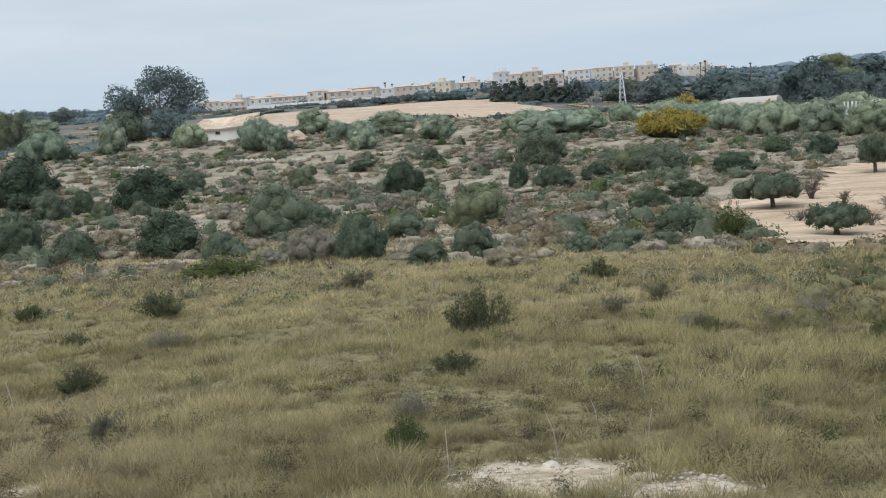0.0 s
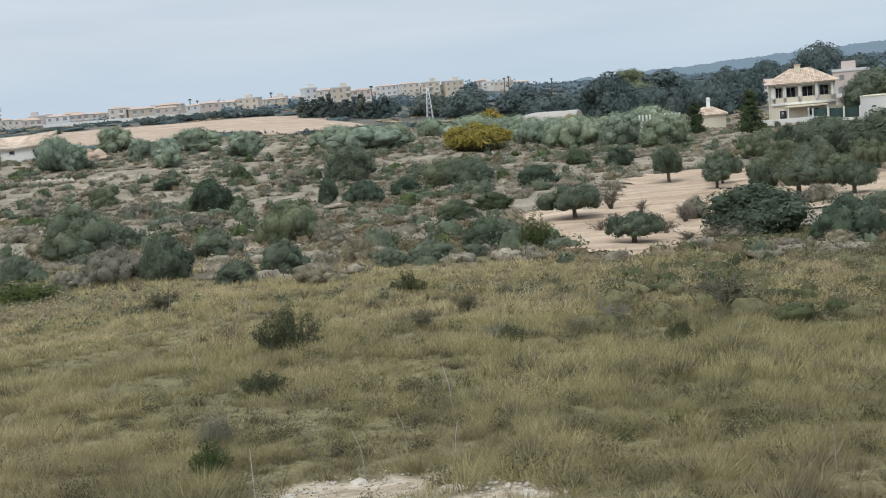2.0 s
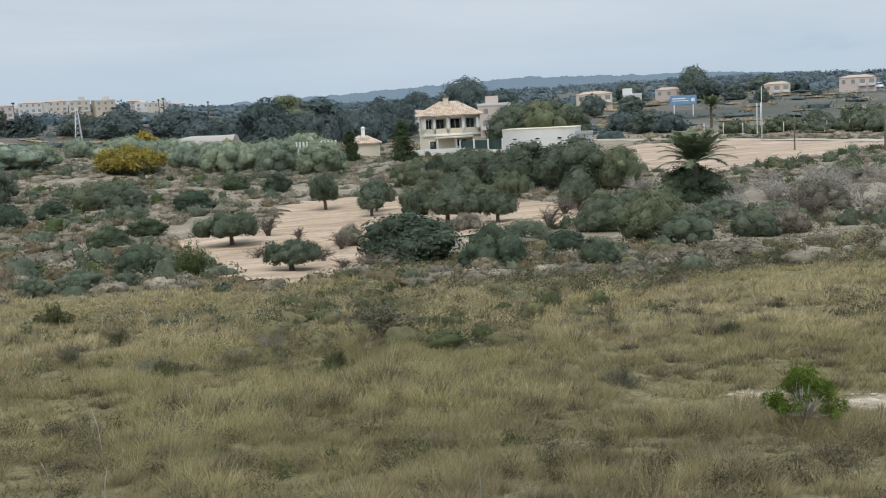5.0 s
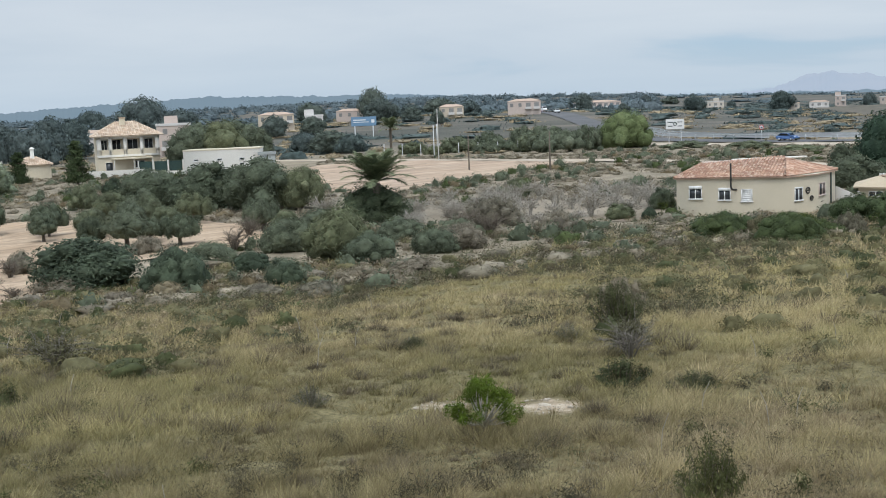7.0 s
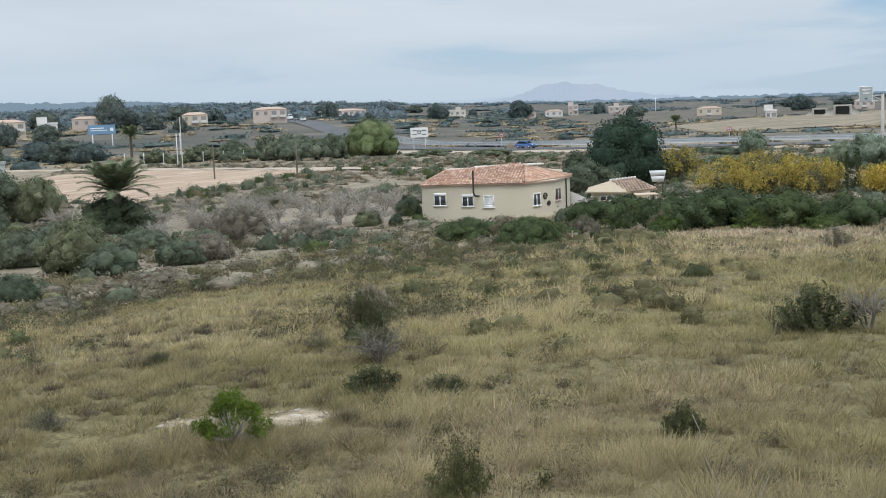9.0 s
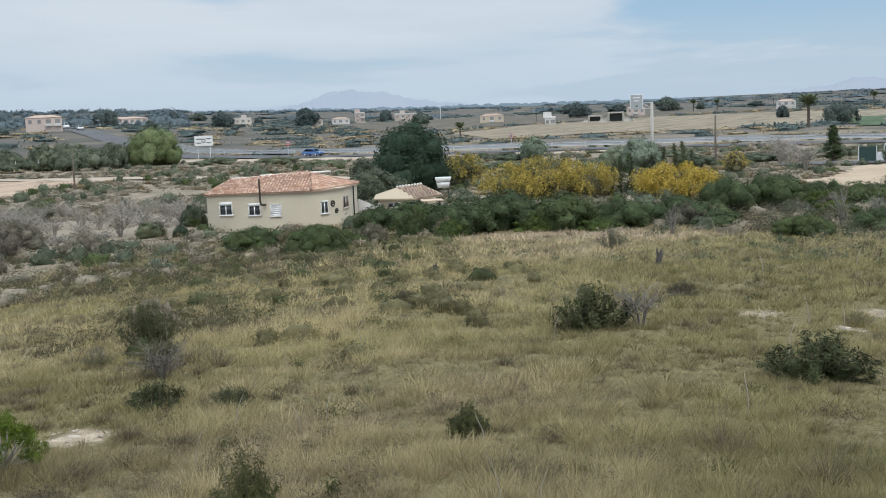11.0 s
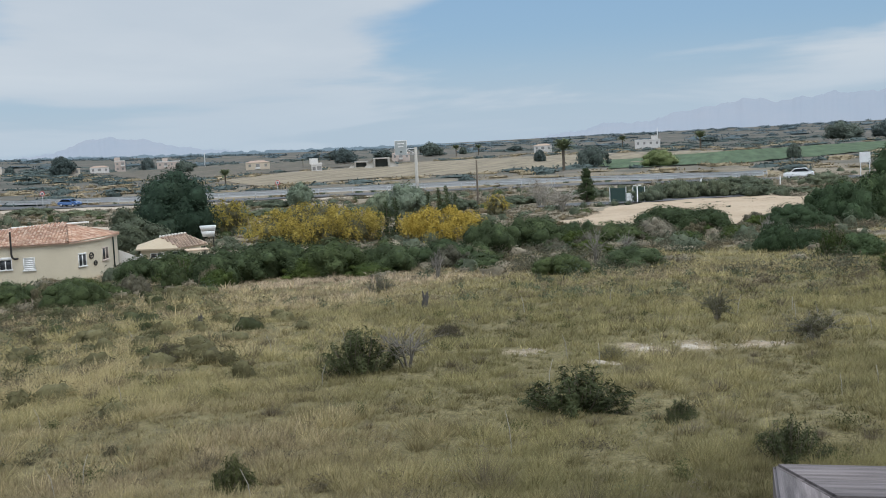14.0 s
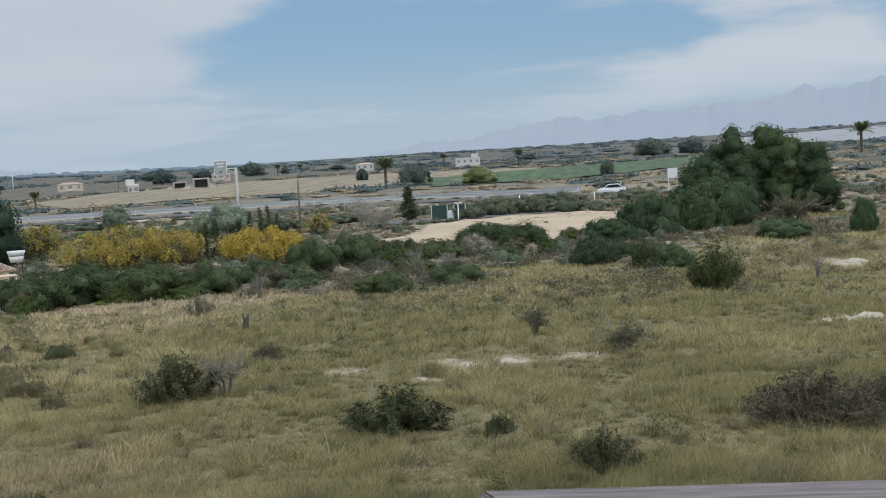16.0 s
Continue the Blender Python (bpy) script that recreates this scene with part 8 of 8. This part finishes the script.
def ring_mark(parent, x, z, r, tube_r, mat, name, y=-0.06):
    g = Geo()
    k = 16
    g.tube([(x + r * math.cos(i / k * 6.2832), y, z + r * math.sin(i / k * 6.2832)) for i in range(k + 1)], [tube_r] * (k + 1), 6)
    return piece(name, g.mesh(name, mat), parent)


ring_mark(bpy.data.objects["direction_sign"], 0.0, 3.95, 0.32, 0.09, DARK_PAINT, "roundabout_symbol")


def gantry():
    """A sign on a bracket from a concrete pillar."""
    ob = empty("gantry_sign", "grey highway sign on a bracket from a concrete pillar", "road sign", at=(204.7, 55.5, ground_z(204.7, 55.5)))
    ob.rotation_euler.z = -1.25
    g = Geo()
    g.tube([(0, 0, -0.3), (0, 0, 8.3)], (0.32, 0.27), 10)
    piece("pillar", g.mesh("pillar", RENDER_GREY, True), ob)
    panel = boxed("panel", (-2.7, -0.1, 8.35), (2.1, 0.1, 2.5), GREY_PANEL, ob, 0.03)
    boxed("border", (-2.7, -0.06, 8.35), (2.3, 0.06, 2.7), WHITE_PANEL, ob, 0.02)
    for z, x0, x1 in ((8.1, -1.7, 0.0), (7.1, -1.7, 0.0)):
        g = Geo()
        g.tube([(x0, 0, z), (x1, 0, z)], (0.09, 0.09), 6)
        piece("bracket", g.mesh("bracket", STEEL), ob)
    g = Geo()
    g.tube([(-1.7, 0, 8.1), (0, 0, 7.1)], (0.07, 0.07), 6)
    piece("bracket", g.mesh("bracket", STEEL), ob)
    for z, w in ((9.1, 1.3), (8.55, 1.0), (7.6, 0.4)):
        boxed("lettering", (-2.7, -0.17, z), (w, 0.03, 0.22), WHITE_PANEL if z > 8 else DARK_PAINT, ob)


gantry()


def round_sign(x, y, turn, label):
    ob = empty("speed_sign", label, "road sign", at=(x, y, ground_z(x, y)))
    ob.rotation_euler.z = turn
    g = Geo()
    g.tube([(0, 0, -0.3), (0, 0, 2.9)], (0.05, 0.05), 7)
    piece("post", g.mesh("post", STEEL, True), ob)
    g = Geo()
    g.tube([(0, -0.06, 2.6), (0, -0.09, 2.6)], (0.48, 0.48), 20)
    disc = piece("disc", g.mesh("disc", WHITE_PANEL), ob)
    ring_mark(disc, 0, 2.6, 0.42, 0.07, RED_PAINT, "rim", -0.1)
    boxed("lettering", (0, -0.11, 2.6), (0.36, 0.02, 0.26), DARK_PAINT, disc)


round_sign(212.0, 86.0, -1.2, "round speed sign with a red rim beside the highway")
round_sign(199.0, 130.0, -0.95, "round road sign beside the highway")


def guardrail(line, side, label):
    """A crash barrier: two beams on posts."""
    p = np.array(line, float)
    t = np.gradient(p, axis=0)
    t /= np.linalg.norm(t, axis=1, keepdims=True)
    q = p + np.stack([-t[:, 1], t[:, 0]], 1) * side
    ob = empty("guardrail", label, "guardrail", "highway guardrails")
    z = ground_height(q[:, 0], q[:, 1]) + 0.16
    t3 = np.gradient(np.column_stack([q, z]), axis=0)
    n = np.stack([-t3[:, 1], t3[:, 0], 0 * z], 1)
    n *= 0.04 / np.linalg.norm(n, axis=1, keepdims=True)
    for h, depth in ((0.60, 0.44), (1.05, 0.26)):
        c = np.column_stack([q, z + h])
        up = np.array((0, 0, depth / 2))
        strip = np.stack([c + up + n, c + up * 0.5 - n, c + n, c - up * 0.5 - n, c - up + n], 1).reshape(-1, 3)
        g = Geo()
        g.add(strip, [[i * 5 + k, i * 5 + k + 1, i * 5 + k + 6, i * 5 + k + 5] for i in range(len(q) - 1) for k in range(4)])
        piece("beam", g.mesh("beam", STEEL), ob)
    g = Geo()
    g.box((0, 0, 0.45), (0.12, 0.12, 1.0))
    me = g.mesh("post", STEEL)
    for i in range(len(q)):
        piece("post", me, ob).location = (q[i][0], q[i][1], z[i])


lane = [p for p in HIGHWAY if -6 < p[1] < 230]
guardrail(lane, -4.9, "long grey steel crash barrier along the highway")
guardrail(lane, -8.4, "outer steel crash barrier along the highway")


def car(x, y, turn, paint, label, tall=1.5, long=4.3):
    ob = empty("car", label, "car", at=(x, y, ground_z(x, y) + 0.17))
    ob.rotation_euler.z = turn
    w = 1.78

    def hull(profile, half, shrink, name, mat, under):
        bm = bmesh.new()
        lo = [bm.verts.new((px * long, -half * (shrink if pz > 0.62 else 1), pz * tall)) for px, pz in profile]
        hi = [bm.verts.new((px * long, half * (shrink if pz > 0.62 else 1), pz * tall)) for px, pz in profile]
        n = len(profile)
        bm.faces.new(lo), bm.faces.new(hi[::-1])
        for i in range(n):
            bm.faces.new((lo[i], hi[i], hi[(i + 1) % n], lo[(i + 1) % n]))
        bmesh.ops.recalc_face_normals(bm, faces=bm.faces[:])
        bmesh.ops.bevel(bm, geom=bm.edges[:], offset=0.05, segments=2, affect="EDGES")
        return part(name, bm, mat, under)

    body = hull(((-0.5, 0.22), (-0.49, 0.50), (-0.44, 0.60), (-0.26, 0.64), (-0.13, 0.97), (0.25, 1.0), (0.43, 0.66), (0.49, 0.60), (0.5, 0.24)), w / 2, 0.86, "body", paint, ob)
    for s in (-1, 1):
        bm = bmesh.new()
        pts = [(-0.205, 0.67), (-0.10, 0.92), (0.24, 0.95), (0.375, 0.69)]
        f = [bm.verts.new((px * long, s * (w / 2 * (0.865 if pz > 0.7 else 0.90) + 0.012), pz * tall)) for px, pz in pts]
        bm.faces.new(f)
        bmesh.ops.solidify(bm, geom=bm.faces[:], thickness=0.02)
        part("side_window", bm, GLASS, ob)
    for x0, z0, x1, z1, name in ((-0.268, 0.66, -0.142, 0.955, "windscreen"), (0.425, 0.69, 0.268, 0.98, "rear_window")):
        bm = bmesh.new()
        d = -0.014 if x0 < 0 else 0.014
        f = [bm.verts.new((px * long + d, sy * w * 0.37, pz * tall + 0.012)) for px, pz, sy in ((x0, z0, -1), (x0, z0, 1), (x1, z1, 1), (x1, z1, -1))]
        bm.faces.new(f)
        bmesh.ops.solidify(bm, geom=bm.faces[:], thickness=0.02)
        part(name, bm, GLASS, ob)
    for px in (-0.31, 0.31):
        for s in (-1, 1):
            g = Geo()
            c = np.array((px * long, s * (w / 2 - 0.12), 0.31))
            g.tube([c - (0, 0.11 * s, 0), c + (0, 0.11 * s, 0)], (0.31, 0.31), 18)
            wheel = piece("wheel", g.mesh("wheel", RUBBER, False), ob)
            g = Geo()
            g.tube([c + (0, 0.10 * s, 0), c + (0, 0.135 * s, 0)], (0.20, 0.17), 14)
            piece("rim", g.mesh("rim", STEEL), wheel)
    for s in (-1, 1):
        boxed("headlight", (-0.485 * long, s * 0.62, 0.50 * tall), (0.10, 0.34, 0.12), PLASTIC_WHITE, ob, 0.02)
        boxed("tail_light", (0.488 * long, s * 0.66, 0.52 * tall), (0.08, 0.26, 0.16), RED_PAINT, ob, 0.02)
    boxed("bumper", (-0.495 * long, 0, 0.27 * tall), (0.10, 1.5, 0.2), DARK_PAINT, ob, 0.03)


car(194.0, 121.0, 1.47, BLUE_PAINT, "blue hatchback driving along the highway", 1.45)
car(200.2, -11.7, 1.36 + math.pi, WHITE_PAINT, "white sport utility car on the highway", 1.75, 4.8)
car(313.0, 291.0, 0.9, WHITE_PAINT, "white car on the distant highway", 1.5)
car(330.0, 310.0, 0.9, DARK_PAINT, "dark car on the distant highway", 1.5)
car(344.0, 327.0, 0.9, WHITE_PAINT, "white van on the distant highway", 2.4, 5.6)
car(352.0, 336.0, 0.9, RED_PAINT, "red car on the distant highway", 1.5)


def yard_gate():
    ob = empty("yard_gate", "dark green sheet-metal gate between grey posts", "gate", at=(151.5, 12.5, ground_z(151.5, 12.5)))
    ob.rotation_euler.z = -1.45
    for k, w in ((-1.35, 2.0), (1.35, 1.4)):
        boxed("leaf", (k, 0, 1.0), (w, 0.06, 1.9), GREEN_MESH, ob, 0.01)
    for k in (-2.4, -0.3, 0.6, 2.1):
        boxed("post", (k, 0, 0.95), (0.12, 0.12, 2.2), STEEL, ob, 0.01)
    boxed("wicket", (0.15, 0.02, 0.7), (0.7, 0.05, 1.1), WHITE_PANEL, ob, 0.01)
    lamp = empty("lamp_post", "short white lamp post beside the gate", "lamp post", at=(149.6, 11.2, ground_z(149.6, 11.2)))
    g = Geo()
    g.tube([(0, 0, -0.2), (0, 0, 2.2)], (0.07, 0.06), 8)
    piece("shaft", g.mesh("shaft", PLASTIC_WHITE, True), lamp)
    for s in (-0.3, 0.3):
        boxed("lamp_head", (0, s, 2.25), (0.25, 0.42, 0.16), PLASTIC_WHITE, lamp, 0.04)


yard_gate()
for k, (x, y) in enumerate(((186, -2), (184, -8), (189, 4), (181, -16), (180, -22))):
    pole("marker_post", x, y, 1.3, 0.09, PLASTIC_WHITE, "short white marker post beside the road", "marker post")
for k in range(9):
    x, y = 146 + k * 1.5, 184 - k * 4.0
    pole("fence_post", x, y, 2.2, 0.08, STEEL, "grey metal fence post beside the side road", "fence post")


# ---- distant mountains and ridge ----
def mountains(name, label, mat, r, profile, base, rough=0.05, crest=0.0, step=0.12):
    """A far range as a closed ridge; the profile gives azimuth and height."""
    deg = np.arange(profile[0][0], profile[-1][0], step)
    az = np.radians(deg)
    h = np.interp(deg, [p[0] for p in profile], [p[1] for p in profile])
    wave = sum(math.sin(k * 1.7) * np.sin(deg * (0.9 + 0.83 * k) + k * k) / (1 + 0.35 * k) for k in range(1, 9))
    h = h * (1 + rough * wave) + crest * (value_noise(deg, 0 * deg, 0.35, 3) + 0.7 * value_noise(deg, 0 * deg, 0.11, 4))
    rows = []
    for d, k in ((0, 0.0), (140, 0.45), (260, 0.85), (330, 1.0), (500, 0.0)):
        rows.append(np.stack([(r + d) * np.sin(az), (r + d) * np.cos(az), base + h * k * (1 + 0.08 * (k < 1) * np.sin(deg * 2.6 + d)) + (0 if k else -12)], 1))
    n = len(az)
    g = Geo()
    g.add(np.concatenate(rows), [[i * n + j, i * n + j + 1, (i + 1) * n + j + 1, (i + 1) * n + j] for i in range(4) for j in range(n - 1)])
    return tagged(new(name, g.mesh(name, mat, True)), label, "backdrop", kind="structure")


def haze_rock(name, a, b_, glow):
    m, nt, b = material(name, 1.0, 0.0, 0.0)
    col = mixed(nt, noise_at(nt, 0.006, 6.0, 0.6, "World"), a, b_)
    # blue air haze is put into the rock's colour and emission
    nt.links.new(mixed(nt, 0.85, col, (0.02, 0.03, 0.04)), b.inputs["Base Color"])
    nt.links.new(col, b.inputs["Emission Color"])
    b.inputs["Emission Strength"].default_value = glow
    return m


mountains("backdrop_mountains", "hazy blue mountains far beyond the plain", haze_rock("hazed_mountain", (0.318, 0.39, 0.487), (0.395, 0.43, 0.50), 0.88), 4100,
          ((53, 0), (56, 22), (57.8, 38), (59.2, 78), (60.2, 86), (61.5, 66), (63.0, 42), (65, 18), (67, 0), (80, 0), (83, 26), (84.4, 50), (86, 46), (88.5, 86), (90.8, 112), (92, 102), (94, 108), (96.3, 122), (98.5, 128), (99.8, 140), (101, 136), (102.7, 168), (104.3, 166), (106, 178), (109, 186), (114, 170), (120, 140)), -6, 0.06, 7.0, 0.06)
mountains("backdrop_hills", "long low wooded ridge behind the houses", haze_rock("hazed_ridge", (0.145, 0.20, 0.245), (0.18, 0.235, 0.275), 0.85), 2000,
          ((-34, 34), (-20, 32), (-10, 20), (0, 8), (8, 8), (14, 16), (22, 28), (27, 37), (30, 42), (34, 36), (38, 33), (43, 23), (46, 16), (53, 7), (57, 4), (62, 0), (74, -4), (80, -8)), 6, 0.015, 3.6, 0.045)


# ---- the board beside the camera ----
def viewpoint_board():
    """A flat wooden frame with mitred corners on posts."""
    ob = empty("viewpoint_board", "weathered grey wooden frame with mitred corners around a pale board", "display board", at=(1.42, -0.18, 8.685))
    L, W, k, e, t = 1.5, 0.62, 0.115, 0.055, 0.05
    o = [(0, 0), (0, -L), (-W, -L), (-W, 0)]
    i = [(-k, -e), (-k, -L + e), (-W + k, -L + e), (-W + k, -e)]
    for s in range(4):
        a, b, c, d = o[s], o[(s + 1) % 4], i[(s + 1) % 4], i[s]
        m = np.mean([a, b, c, d], axis=0)
        ring = [tuple(np.array(p) + (m - np.array(p)) / np.linalg.norm(m - np.array(p)) * 0.0018) for p in (a, b, c, d)]
        bm = bmesh.new()
        lo, hi = [bm.verts.new((*p, -t)) for p in ring], [bm.verts.new((*p, 0)) for p in ring]
        bm.faces.new(lo), bm.faces.new(hi[::-1])
        for q in range(4):
            bm.faces.new((lo[q], hi[q], hi[(q + 1) % 4], lo[(q + 1) % 4]))
        bmesh.ops.recalc_face_normals(bm, faces=bm.faces[:])
        bmesh.ops.bevel(bm, geom=bm.edges[:], offset=0.003, segments=2, affect="EDGES")
        # the grain runs along each rail
        turn = math.atan2(b[1] - a[1], b[0] - a[0])
        bmesh.ops.translate(bm, vec=(-m[0], -m[1], 0), verts=bm.verts)
        bmesh.ops.rotate(bm, cent=(0, 0, 0), matrix=Matrix.Rotation(-turn, 3, "Z"), verts=bm.verts)
        rail = part("rail", bm, WOOD, ob)
        rail.location, rail.rotation_euler.z = (m[0], m[1], 0), turn
    boxed("panel", (-W / 2, -L / 2, -0.024), (W - 2 * k - 0.004, L - 2 * e - 0.004, 0.012), WHITE_PANEL, ob, label="pale board inside the frame")
    drop = 8.685 - ground_z(1.1, -0.9)
    for sx in (-W + 0.08, -0.08):
        for sy in (-0.12, -L + 0.12):
            boxed("leg", (sx, sy, -t - drop / 2), (0.09, 0.09, drop - 0.004), WOOD, ob, 0.006)


viewpoint_board()
